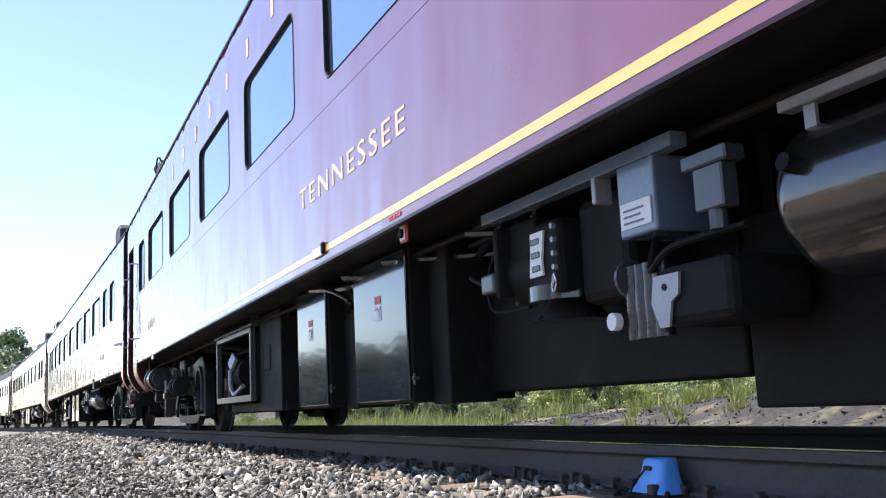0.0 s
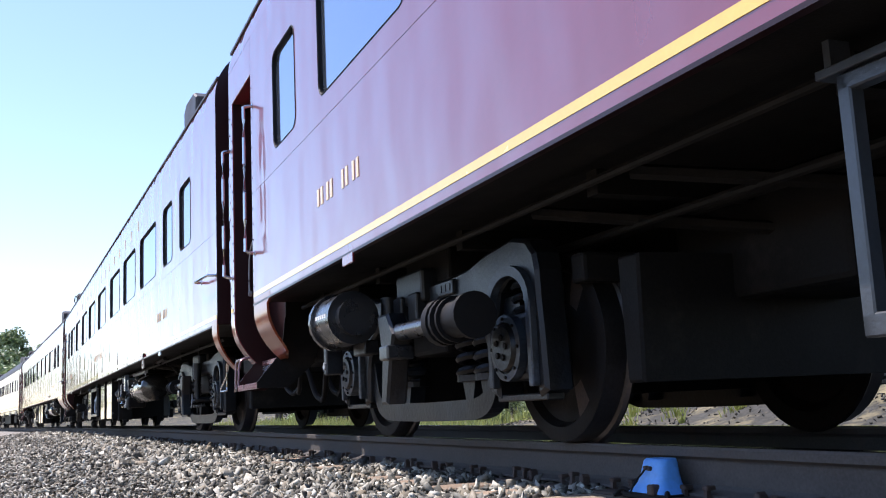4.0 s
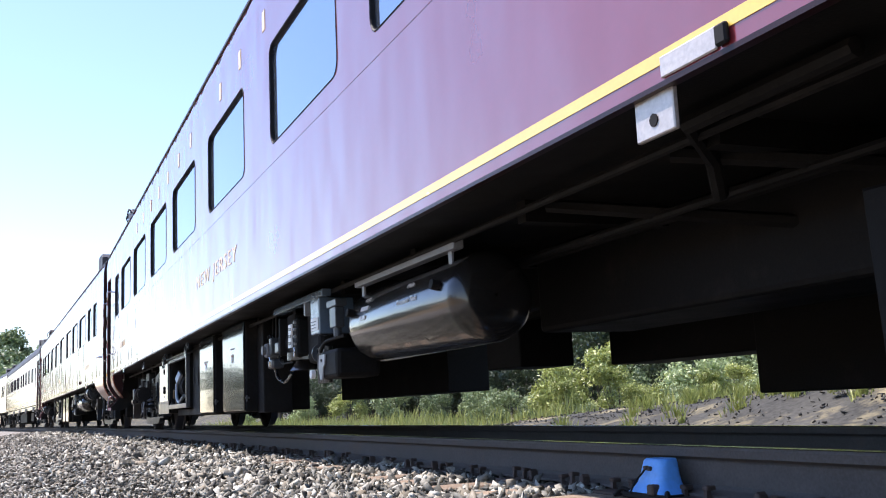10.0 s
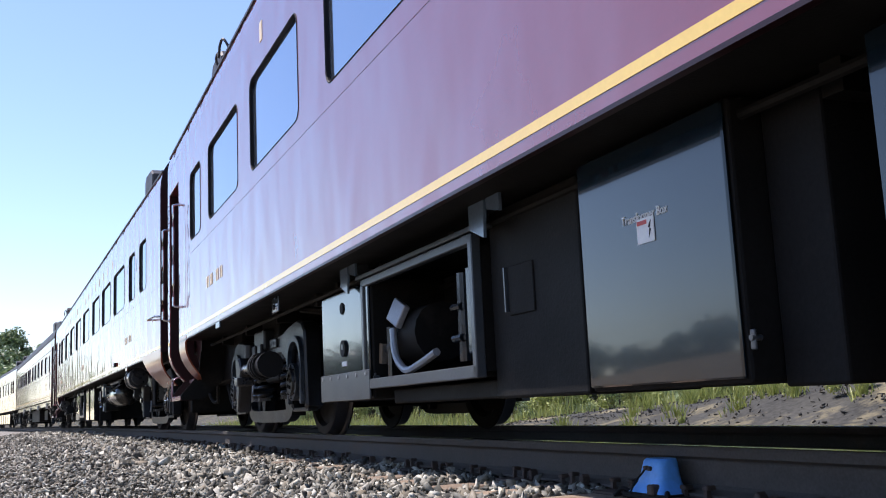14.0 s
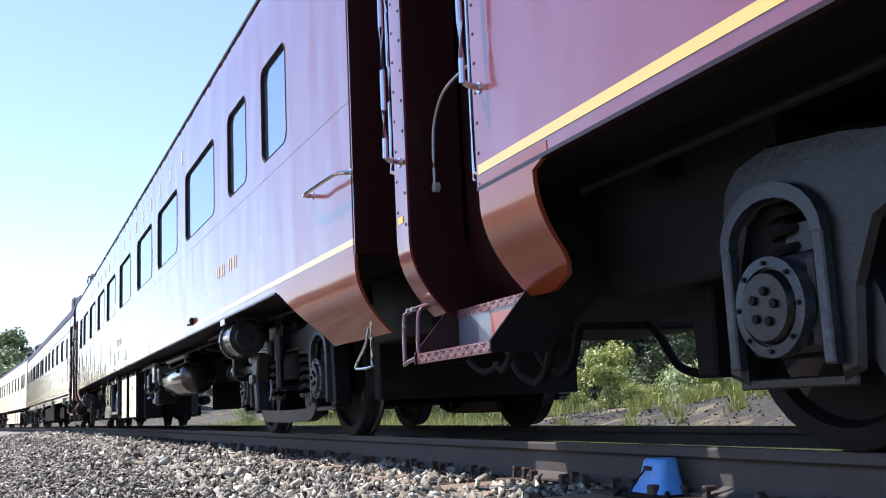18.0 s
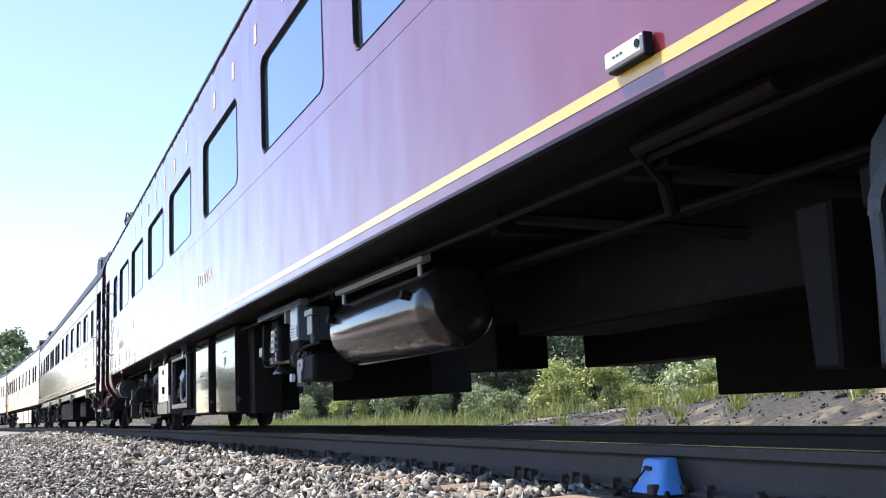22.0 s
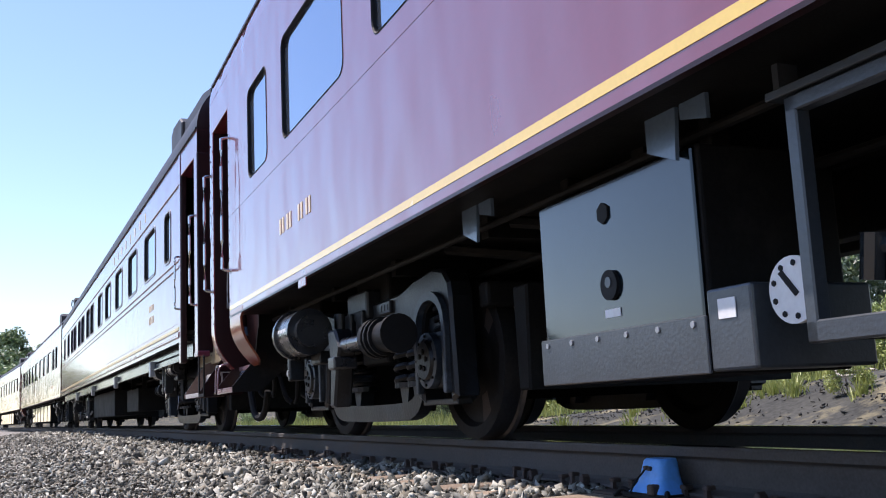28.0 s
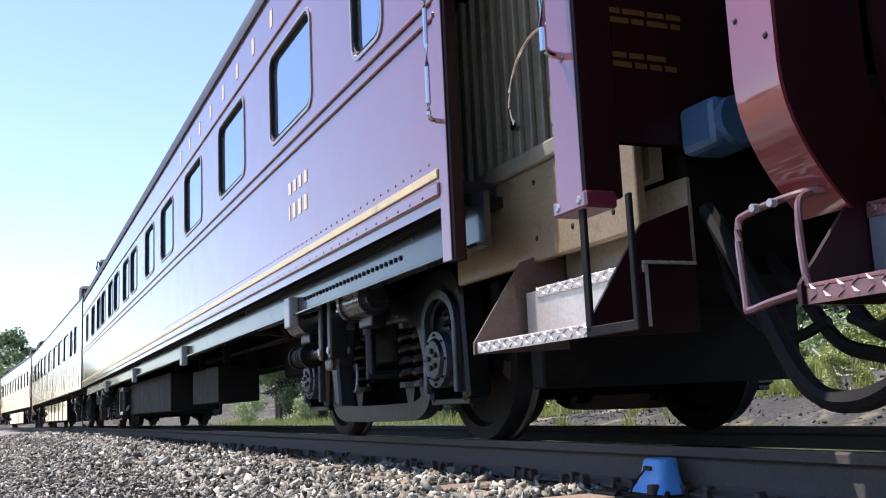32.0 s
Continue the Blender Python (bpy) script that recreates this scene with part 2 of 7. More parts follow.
def rod(bm, p0, p1, r, seg=10, r2=None):
    a, b = Vector(p0), Vector(p1)
    d = b - a
    m = Matrix.Translation((a + b) / 2) @ d.to_track_quat("Z", "Y").to_matrix().to_4x4()
    bmesh.ops.create_cone(bm, cap_ends=True, segments=seg, radius1=r, radius2=r if r2 is None else r2, depth=d.length, matrix=m)
    return bm


def tube(bm, pts, r, seg=7):
    """A round bar bent along points."""
    pts = [Vector(p) for p in pts]
    rings = []
    for i, p in enumerate(pts):
        d = (pts[min(i + 1, len(pts) - 1)] - pts[max(i - 1, 0)]).normalized()
        q = d.to_track_quat("Z", "Y")
        rings.append([bm.verts.new(p + q @ Vector((r * math.cos(k * math.tau / seg), r * math.sin(k * math.tau / seg), 0))) for k in range(seg)])
    for a, b in zip(rings, rings[1:]):
        for k in range(seg):
            bm.faces.new((a[k], a[(k + 1) % seg], b[(k + 1) % seg], b[k]))
    bm.faces.new(rings[0][::-1])
    bm.faces.new(rings[-1])
    return bm


def smooth_path(pts, n=6):
    """Catmull-Rom points through pts."""
    P = [Vector(p) for p in pts]
    P = [2 * P[0] - P[1]] + P + [2 * P[-1] - P[-2]]
    out = []
    for i in range(1, len(P) - 2):
        for k in range(n):
            t = k / n
            a, b, c, d = P[i - 1], P[i], P[i + 1], P[i + 2]
            out.append(0.5 * (2 * b + (c - a) * t + (2 * a - 5 * b + 4 * c - d) * t * t + (3 * b - a - 3 * c + d) * t ** 3))
    out.append(P[-2])
    return out


def prism(bm, outline, y0, y1, bev=0.0):
    """An (x, z) outline given thickness from y0 to y1."""
    a = [bm.verts.new((x, y0, z)) for x, z in outline]
    b = [bm.verts.new((x, y1, z)) for x, z in outline]
    f = [bm.faces.new(a), bm.faces.new(b[::-1])]
    for i in range(len(a)):
        j = (i + 1) % len(a)
        f.append(bm.faces.new((a[j], a[i], b[i], b[j])))
    if bev:
        bmesh.ops.recalc_face_normals(bm, faces=f)
        bmesh.ops.bevel(bm, geom=list(f[0].edges) + list(f[1].edges), offset=bev, segments=1, affect="EDGES")
    return bm


def loft(bm, rows):
    """A skin over rows of points (each row the same length)."""
    v = [[bm.verts.new(p) for p in r] for r in rows]
    for a, b in zip(v, v[1:]):
        for i in range(len(a) - 1):
            bm.faces.new((a[i], a[i + 1], b[i + 1], b[i]))
    return bm


def rounded(x0, x1, z0, z1, r, n=4):
    """A rounded rectangle as corner arcs, in the order bottom-left, bottom-right, top-right, top-left."""
    arcs = []
    for cx, cz, a0 in ((x0 + r, z0 + r, 180), (x1 - r, z0 + r, 270), (x1 - r, z1 - r, 0), (x0 + r, z1 - r, 90)):
        arcs.append([(cx + r * math.cos(radians(a0 + 90 * k / n)), cz + r * math.sin(radians(a0 + 90 * k / n))) for k in range(n + 1)])
    return arcs


def write_bars(widths, height, gap):
    """Bars for lettering that is left plain: a bmesh in the xz plane from x = 0."""
    bm = bmesh.new()
    x = 0.0
    for w in widths:
        if w > 0:
            box(bm, x, x + w, -0.002, 0.002, 0, height)
            x += w + gap
        else:
            x -= w
    return bm


def lettering(text, size, mat, parent, at, shear=0.0, spacing=1.0, name="lettering", label="", width=0.0, turn=0.0):
    cu = bpy.data.curves.new("lettering_curve", "FONT")
    cu.body, cu.size, cu.shear, cu.space_character, cu.extrude = text, size, shear, spacing, 0.0015
    cu.align_x = "LEFT"
    cu.resolution_u = 3
    tmp = new("lettering_tmp", cu)
    bpy.context.view_layer.update()
    me = bpy.data.meshes.new_from_object(tmp.evaluated_get(bpy.context.evaluated_depsgraph_get()))
    bpy.data.objects.remove(tmp)
    bpy.data.curves.remove(cu)
    if width:
        xs = [v.co.x for v in me.vertices]
        me.transform(Matrix.Diagonal((width / (max(xs) - min(xs)), 1, 1, 1)))
    me.materials.clear()
    me.materials.append(M[mat])
    ob = new(name, me)
    ob.parent = parent
    ob.matrix_basis = pose(*at, 90, 0, turn)
    if label:
        ob["label"] = label
    return ob


def painted_name(text, size, mat, parent, at, shear, width, label):
    """A painted name whose letters are parts of their own under one mesh of the first letter."""
    whole = lettering(text, size, mat, parent, at, shear, 1.25, "painted_name", label, width)
    bm = bmesh.new()
    bm.from_mesh(whole.data)
    bm.verts.ensure_lookup_table()
    todo, groups = set(bm.verts), []
    while todo:
        seed = todo.pop()
        found, edge = {seed}, [seed]
        while edge:
            for e in edge.pop().link_edges:
                for v in e.verts:
                    if v not in found:
                        found.add(v)
                        edge.append(v)
        todo -= found
        groups.append(found)
    groups.sort(key=lambda g: min(v.co.x for v in g))
    for k, g in enumerate(groups):
        order = {v: i for i, v in enumerate(g)}
        faces = [tuple(order[v] for v in f.verts) for f in bm.faces if f.verts[0] in g]
        me = bpy.data.meshes.new("letter")
        me.from_pydata([v.co.copy() for v in g], [], faces)
        me.materials.append(M[mat])
        if k == 0:
            whole.data = me
        else:
            new("letter", me).parent = whole
    bm.free()
    return whole


# ---- the line of the track ----
RATE = 0.000597


def line_y(x):
    """The track's steady curve, as an offset across the line of sight along x."""
    return -RATE * min(x, 30.0) ** 2


# ---- ground, ballast and track ----
def smoothstep(a, b, v):
    t = max(0.0, min(1.0, (v - a) / (b - a)))
    return t * t * (3 - 2 * t)


def crest(x):
    pts = ((-400, -0.5), (-22, -0.45), (-16, 0.0), (-12.8, 0.18), (-11.0, 0.34), (-8, 0.5), (2, 0.75), (60, 0.4))
    for (a, za), (b, zb) in zip(pts, pts[1:]):
        if a <= x <= b:
            return za + (zb - za) * (x - a) / (b - a)
    return -0.5


def ground_z(x, y):
    d = y - line_y(x)
    if d < 0:
        z = -0.235 - 0.20 * smoothstep(2.7, 3.6, -d) + 2.6 * smoothstep(10, 28, -d) * (1 - smoothstep(25, 75, -x))
    else:
        z = -0.235 - 0.27 * smoothstep(2.3, 3.2, d)
        z += (crest(x) + 0.5) * smoothstep(3.4, 7.8, d) + 0.6 * smoothstep(20, 60, d)
    hill = max(0.0, min(1.0, (-x - 190) / 130))
    z += 16 * hill * hill * smoothstep(-32, -16, y)
    if abs(d) > 3.3:
        z += 0.05 * noise.noise((x * 0.9, y * 0.9, 0)) + 0.10 * noise.noise((x * 0.2, y * 0.2, 3))
    return z


def ground_sheet():
    xs = [-2400, -1200, -700, -480] + list(np.arange(-380, -60, 10.0)) + list(np.arange(-60, -26, 1.0)) + list(np.arange(-26, 6, 0.5)) + [8, 12, 20, 40, 90, 200, 600, 2400]
    ys = [-2400, -900, -400, -200, -120, -80, -60, -45, -35, -28, -22, -17, -13, -10, -8, -6.5, -5.5, -4.7, -4.1] + list(np.arange(-3.7, 10.1, 0.3)) + [11, 12, 14, 17, 21, 27, 35, 50, 70, 120, 250, 600, 2400]
    V, F = [], []
    for x in xs:
        for y in ys:
            yy = y + (line_y(max(x, -230)) if abs(y) < 300 else 0)
            V.append((x, yy, ground_z(max(x, -420), yy) if abs(y) < 300 else ground_z(max(x, -420), 120 if y > 0 else -120)))
    n = len(ys)
    for i in range(len(xs) - 1):
        for j in range(n - 1):
            F.append((i * n + j, (i + 1) * n + j, (i + 1) * n + j + 1, i * n + j + 1))
    ob = part("ground", (V, F), "gravel", smooth=True)
    ob.data.materials.append(M["slag"])
    ob.data.materials.append(M["bed"])
    ob.data.materials.append(M["earth"])
    ob.data.materials.append(M["scrub"])
    for p in ob.data.polygons:
        c = p.center
        if c.y - line_y(max(c.x, -230)) > 2.9:
            p.material_index = 1
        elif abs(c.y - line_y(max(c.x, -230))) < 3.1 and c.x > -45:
            # ground under the ballast stones, coloured as their gap shade
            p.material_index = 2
        elif c.y - line_y(max(c.x, -230)) < -7:
            p.material_index = 3 if c.x > -45 and c.y > -40 else 4
    tagged(ob, "grey gravel ground with a sandy field and a dark slag bank beside the track", "ground", kind="structure")
    return ob


def stones(name, n, x0, x1, y0, y1, size, label, mat="stone"):
    """Loose crushed stones: angular jittered blocks lying on the ballast."""
    rng = np.random.default_rng(7 + n)
    x = rng.uniform(x0, x1, n)
    y = rng.uniform(y0, y1, n)
    low = y < y0 + 0.4
    y[low] -= rng.exponential(0.12, n)[low]
    clear = (x > -3.85) & (x < -3.05) & (y > -1.35) & (y < -0.6)
    y[clear] -= 1.2
    base = np.array([(a, b, c) for a in (-1, 1) for b in (-1, 1) for c in (-1, 1)], float)
    s = size * rng.lognormal(0, 0.28, n) * np.where(y < -2.35, 0.62, 1.0)
    V = base[None] * (0.5 + rng.uniform(-0.30, 0.22, (n, 8, 3)))
    V *= s[:, None, None] * np.stack([rng.uniform(1.1, 2.3, n), rng.uniform(0.6, 1.1, n), rng.uniform(0.26, 0.55, n)], -1)[:, None]
    q = rng.normal(size=(n, 4))
    q[:, 1:3] *= 0.5
    q /= np.linalg.norm(q, axis=1)[:, None]
    w, a, b, c = q.T
    R = np.stack([np.stack([1 - 2 * (b * b + c * c), 2 * (a * b - c * w), 2 * (a * c + b * w)], -1),
                  np.stack([2 * (a * b + c * w), 1 - 2 * (a * a + c * c), 2 * (b * c - a * w)], -1),
                  np.stack([2 * (a * c - b * w), 2 * (b * c + a * w), 1 - 2 * (a * a + b * b)], -1)], -2)
    V = np.einsum("nij,nkj->nki", R, V)
    bend = -RATE * x ** 2
    d = y
    z = np.array([ground_z(px, py + pb) for px, py, pb in zip(x, y, bend)])
    lump = 0.012 * np.sin(x * 5.1 + y * 3.3) + 0.010 * np.sin(x * 11.7 - y * 9.1)
    z = z + 0.008 + lump + rng.uniform(-0.9, 0.9, n) * size
    # ties show between the stones beside the rail
    z -= np.where((y > -1.34) & (y < 0) & (x > -24) & (np.abs((x - 4.3) / 0.5 - np.round((x - 4.3) / 0.5)) < 0.25), 0.055, 0.0)
    V += np.stack([x, y + bend, z], -1)[:, None]
    quads = np.array([(0, 1, 3, 2), (4, 6, 7, 5), (0, 4, 5, 1), (2, 3, 7, 6), (0, 2, 6, 4), (1, 5, 7, 3)])
    F = (quads[None] + 8 * np.arange(n)[:, None, None]).reshape(-1, 4)
    me = bpy.data.meshes.new(name)
    me.vertices.add(8 * n)
    me.vertices.foreach_set("co", V.ravel())
    me.loops.add(F.size)
    me.loops.foreach_set("vertex_index", F.ravel().astype(np.int32))
    me.polygons.add(len(F))
    me.polygons.foreach_set("loop_start", np.arange(0, F.size, 4, dtype=np.int32))
    me.update(calc_edges=True)
    me.materials.append(M[mat])
    ob = new(name, me)
    tagged(ob, label, "ballast", kind="stuff")
    return ob


ground_sheet()
stones("ballast_stones", 31000, -9.0, -3.2, -3.6, -0.88, 0.026, "pale grey crushed-stone ballast beside the rail, loose and angular")
stones("ballast_stones", 24000, -20, -9.0, -3.6, -0.88, 0.038, "grey crushed-stone ballast stretching along the track")
stones("ballast_stones", 22000, -46, -20, -3.6, -0.88, 0.05, "grey crushed-stone ballast far along the track")
stones("ballast_stones", 5000, -9.0, 1.0, -0.92, -0.66, 0.03, "shaded ballast stones against the rail foot")
stones("ballast_stones", 7000, -3.3, 9.0, -3.6, -0.88, 0.036, "grey crushed-stone ballast beside the rail behind the view")
stones("ballast_stones", 8000, -26, 9.0, 0.9, 3.0, 0.045, "shaded crushed-stone ballast on the far shoulder of the track")
stones("gravel_stones", 14000, -22, 9.0, -6.2, -3.3, 0.028, "small grey gravel at the foot of the ballast")
stones("slag_stones", 6000, -26, -4.0, 3.0, 9.5, 0.024, "dark slag lumps on the bank", "slag_lump")


RAIL_OUT = [(-0.076, -0.186), (0.076, -0.186), (0.076, -0.176), (0.030, -0.160), (0.011, -0.146), (0.0095, -0.060), (0.013, -0.052), (0.036, -0.040), (0.037, -0.012),
            (0.031, -0.002), (-0.031, -0.002), (-0.037, -0.012), (-0.036, -0.040), (-0.013, -0.052), (-0.0095, -0.060), (-0.011, -0.146), (-0.030, -0.160), (-0.076, -0.176)]


def rail(offset, parent):
    xs = [14.0 - 3.0 * k for k in range(80)]
    V, F = [], []
    n = len(RAIL_OUT)
    for x in xs:
        V += [(x, line_y(x) + offset + a, z) for a, z in RAIL_OUT]
    for i in range(len(xs) - 1):
        for k in range(n):
            F.append((i * n + k, i * n + (k + 1) % n, (i + 1) * n + (k + 1) % n, (i + 1) * n + k))
    r = part("rail", (V, F), "rail_side", parent, "brown steel rail with a rusty web")
    V, F = [], []
    for x in xs:
        V += [(x, line_y(x) + offset + a, z) for a, z in ((-0.032, -0.003), (-0.026, 0.0), (0.026, 0.0), (0.032, -0.003))]
    for i in range(len(xs) - 1):
        for k in range(3):
            F.append((i * 4 + k, i * 4 + k + 1, (i + 1) * 4 + k + 1, (i + 1) * 4 + k))
    part("running_surface", (V, F), "rail_top", r, "polished running surface")


def build_track():
    track = tagged(new("track"), "railway track with timber sleepers in stone ballast", "track", kind="structure")
    rail(-0.755, track)
    rail(0.755, track)
    bm = box(bmesh.new(), -0.115, 0.115, -1.3, 1.3, -0.36, -0.200, 0.008)
    first = part("tie", bm, "tie", track)
    bm = bmesh.new()
    box(bm, -0.1, 0.1, -0.94, -0.58, -0.202, -0.187, 0.003)
    box(bm, -0.1, 0.1, 0.58, 0.94, -0.202, -0.187, 0.003)
    plate = part("tie_plate", bm, "spike", first)
    bm = bmesh.new()
    box(bm, -0.009, 0.009, -0.009, 0.009, -0.05, 0.012)
    box(bm, -0.018, 0.018, -0.012, 0.03, 0.010, 0.028, 0.004)
    spike = part("spike", bm, "spike", first)
    spike.location = (-0.055, -0.848, -0.176)
    bm = bmesh.new()
    prism(bm, [(-0.016, -0.012), (0.016, -0.012), (0.016, 0.03), (0.004, 0.042), (-0.016, 0.03)], -0.02, 0.02, 0.003)
    anchor = part("rail_anchor", bm, "spike", first)
    anchor.location = (0.14, -0.845, -0.176)
    kids = (plate, spike, anchor)
    rng = random.Random(3)
    for k in range(0, 112):
        x = 4.3 - 0.5 * k
        t = first if k == 0 else new("tie", first.data)
        t.parent = track
        t.matrix_basis = pose(x + rng.uniform(-0.03, 0.03), line_y(x), rng.uniform(-0.008, 0.004), 0, 0, rng.uniform(-1, 1))
        if k and x > -32:
            p = new("tie_plate", plate.data)
            p.parent = t
        if x > -22:
            for sx, sy in ((-0.055, -0.848), (0.06, -0.85), (-0.05, -0.672)):
                if k == 0 and (sx, sy) == (-0.055, -0.848):
                    continue
                s = new("spike", spike.data)
                s.parent = t
                s.matrix_basis = pose(sx + rng.uniform(-0.02, 0.02), sy, -0.176 + rng.uniform(0, 0.022), rng.uniform(-6, 6), rng.uniform(-6, 6), 0 if sy < -0.75 else 180)
            for sx in (-0.145, 0.145):
                if rng.random() < 0.45:
                    a = new("rail_anchor", anchor.data)
                    a.parent = t
                    a.matrix_basis = pose(sx, -0.845, -0.178, 0, rng.uniform(-8, 8), 0)


build_track()


def wayside_cover():
    """The blue bell-shaped cover clamped to the rail foot."""
    ob = tagged(new("rail_sensor_cover"), "bright blue bell-shaped cover clamped to the rail foot, with a wire", "trackside device")
    bm = bmesh.new()
    rows = []
    for z, hw, yd in ((-0.182, 0.142, 0.095), (-0.174, 0.130, 0.092), (-0.160, 0.110, 0.084), (-0.140, 0.095, 0.076), (-0.112, 0.086, 0.068), (-0.083, 0.080, 0.062), (-0.060, 0.076, 0.056), (-0.050, 0.068, 0.048)):
        loop = []
        for cx, cy, a0 in ((hw - 0.03, -yd + 0.03, -90), (hw - 0.03, 0.0, 0), (-hw + 0.03, 0.0, 90), (-hw + 0.03, -yd + 0.03, 180)):
            for k in range(5):
                a = radians(a0 + 22.5 * k)
                loop.append((cx + 0.03 * math.cos(a), cy + 0.03 * math.sin(a), z))
        loop.append(loop[0])
        rows.append(loop)
    loft(bm, rows)
    bmesh.ops.remove_doubles(bm, verts=bm.verts, dist=0.0005)
    top = [v for v in bm.verts if v.co.z > -0.0505]
    bmesh.ops.contextual_create(bm, geom=top)
    part("cover_body", bm, "blue", ob, smooth=True)
    bm = tube(bmesh.new(), smooth_path([(-0.085, -0.11, -0.185), (-0.065, -0.095, -0.14), (-0.035, -0.078, -0.105), (-0.02, -0.07, -0.083)]), 0.004)
    part("wire", bm, "rubber", ob, "black wire")
    bm = bmesh.new()
    rod(bm, (-0.022, -0.076, -0.086), (-0.022, -0.055, -0.086), 0.009)
    rod(bm, (0.004, -0.076, -0.088), (0.004, -0.055, -0.088), 0.009)
    part("bolt", bm, "spike", ob)
    bm = box(bmesh.new(), 0.038, 0.080, -0.115, -0.075, -0.188, -0.145, 0.006)
    part("clamp_nut", bm, "spike", ob, "rusty clamp nut")
    bm = box(bmesh.new(), -0.155, 0.15, -0.105, 0.01, -0.205, -0.183, 0.004)
    part("base_strap", bm, "rubber", ob, "dark base strap")
    for sx in (-1, 1):
        bm = tube(bmesh.new(), smooth_path([(sx * 0.12, -0.08, -0.185), (sx * 0.16, -0.10, -0.172), (sx * 0.19, -0.12, -0.2)]), 0.009)
        part("cable", bm, "rubber", ob)
    ob.matrix_basis = pose(-3.415, -0.845, 0.004)


wayside_cover()


def marker():
    ob = tagged(new("yellow_marker"), "small yellow marker plate on a short post in the gravel", "marker")
    part("post", box(bmesh.new(), -0.03, 0.03, -0.03, 0.03, -0.1, 0.30, 0.004), "spike", ob)
    part("plate", box(bmesh.new(), -0.015, 0.015, -0.17, 0.17, 0.12, 0.44, 0.006), "yellow", ob)
    ob.matrix_basis = pose(-45.0, -4.35 + line_y(-45), ground_z(-45, -4.35 + line_y(-45)), 0, 0, 12)


marker()


# ---- plants ----
def leaf_cloud(centres, n, size, seed, squash=0.8):
    """Vertex and face lists for leaves scattered in clumps: each leaf a small folded blade."""
    rng = np.random.default_rng(seed)
    V, F = [], []
    c = np.array([p[:3] for p in centres], float)
    r = np.array([p[3] for p in centres], float)
    pick = rng.choice(len(c), n, p=r ** 2 / np.sum(r ** 2))
    d = rng.normal(size=(n, 3))
    d /= np.linalg.norm(d, axis=1)[:, None]
    rad = r[pick] * (0.3 + 0.75 * rng.random(n) ** 0.7 + 0.35 * rng.random(n) ** 6)
    form = rng.uniform(0.65, 1.35, (len(c), 3)) * np.array([1, 1, squash])
    pos = c[pick] + d * rad[:, None] * form[pick]
    a = rng.normal(size=(n, 3))
    a /= np.linalg.norm(a, axis=1)[:, None]
    b = np.cross(a, d + 0.6 * rng.normal(size=(n, 3)))
    b /= np.linalg.norm(b, axis=1)[:, None] + 1e-9
    s = size * rng.uniform(0.5, 1.5, n)
    tip, tail = pos + a * s[:, None], pos - a * s[:, None]
    l1, l2 = pos + b * s[:, None] * 0.55, pos - b * s[:, None] * 0.55
    up = np.cross(a, b) * (s * 0.15)[:, None]
    pts = np.stack([tail, l1 + up, tip, l2 + up], 1).reshape(-1, 3)
    faces = np.arange(4 * n).reshape(-1, 4)
    return pts.tolist(), faces.tolist()


def plant(name, label, category, height, spread, leaf, n, size, seed, trunk=True, group=""):
    rng = random.Random(seed)
    ob = tagged(new(name), label, category, group=group)
    centres = []
    bm = bmesh.new()
    if trunk:
        top = Vector((rng.uniform(-0.2, 0.2), rng.uniform(-0.2, 0.2), height * 0.72))
        rod(bm, (0, 0, -0.3), top * 0.55, height * 0.024, 8, height * 0.016)
        rod(bm, top * 0.55, top, height * 0.016, 7, height * 0.006)
        for k in range(11):
            f = rng.uniform(0.25, 1.0)
            a = rng.uniform(0, math.tau)
            b = top * f
            e = b + Vector((math.cos(a), math.sin(a), rng.uniform(0.15, 0.8))) * spread * rng.uniform(0.45, 0.95) * (1.15 - 0.5 * f)
            rod(bm, b, e, height * 0.009, 6, height * 0.003)
            centres.append((*e, spread * rng.uniform(0.28, 0.48)))
            centres.append((*(b * 0.4 + e * 0.6), spread * rng.uniform(0.2, 0.36)))
        centres.append((*top, spread * 0.45))
    else:
        for k in range(9):
            a = rng.uniform(0, math.tau)
            e = Vector((math.cos(a) * spread * rng.uniform(0.1, 0.75), math.sin(a) * spread * rng.uniform(0.1, 0.75), height * rng.uniform(0.25, 0.85)))
            rod(bm, (e.x * 0.2, e.y * 0.2, -0.1), e, 0.02 * height / 2, 5, 0.006)
            centres.append((*e, spread * rng.uniform(0.22, 0.42)))
    part("trunk" if trunk else "woody_base", bm, "bark", ob)
    part("crown" if trunk else "foliage", leaf_cloud(centres, n, size, seed), leaf, ob)
    return ob


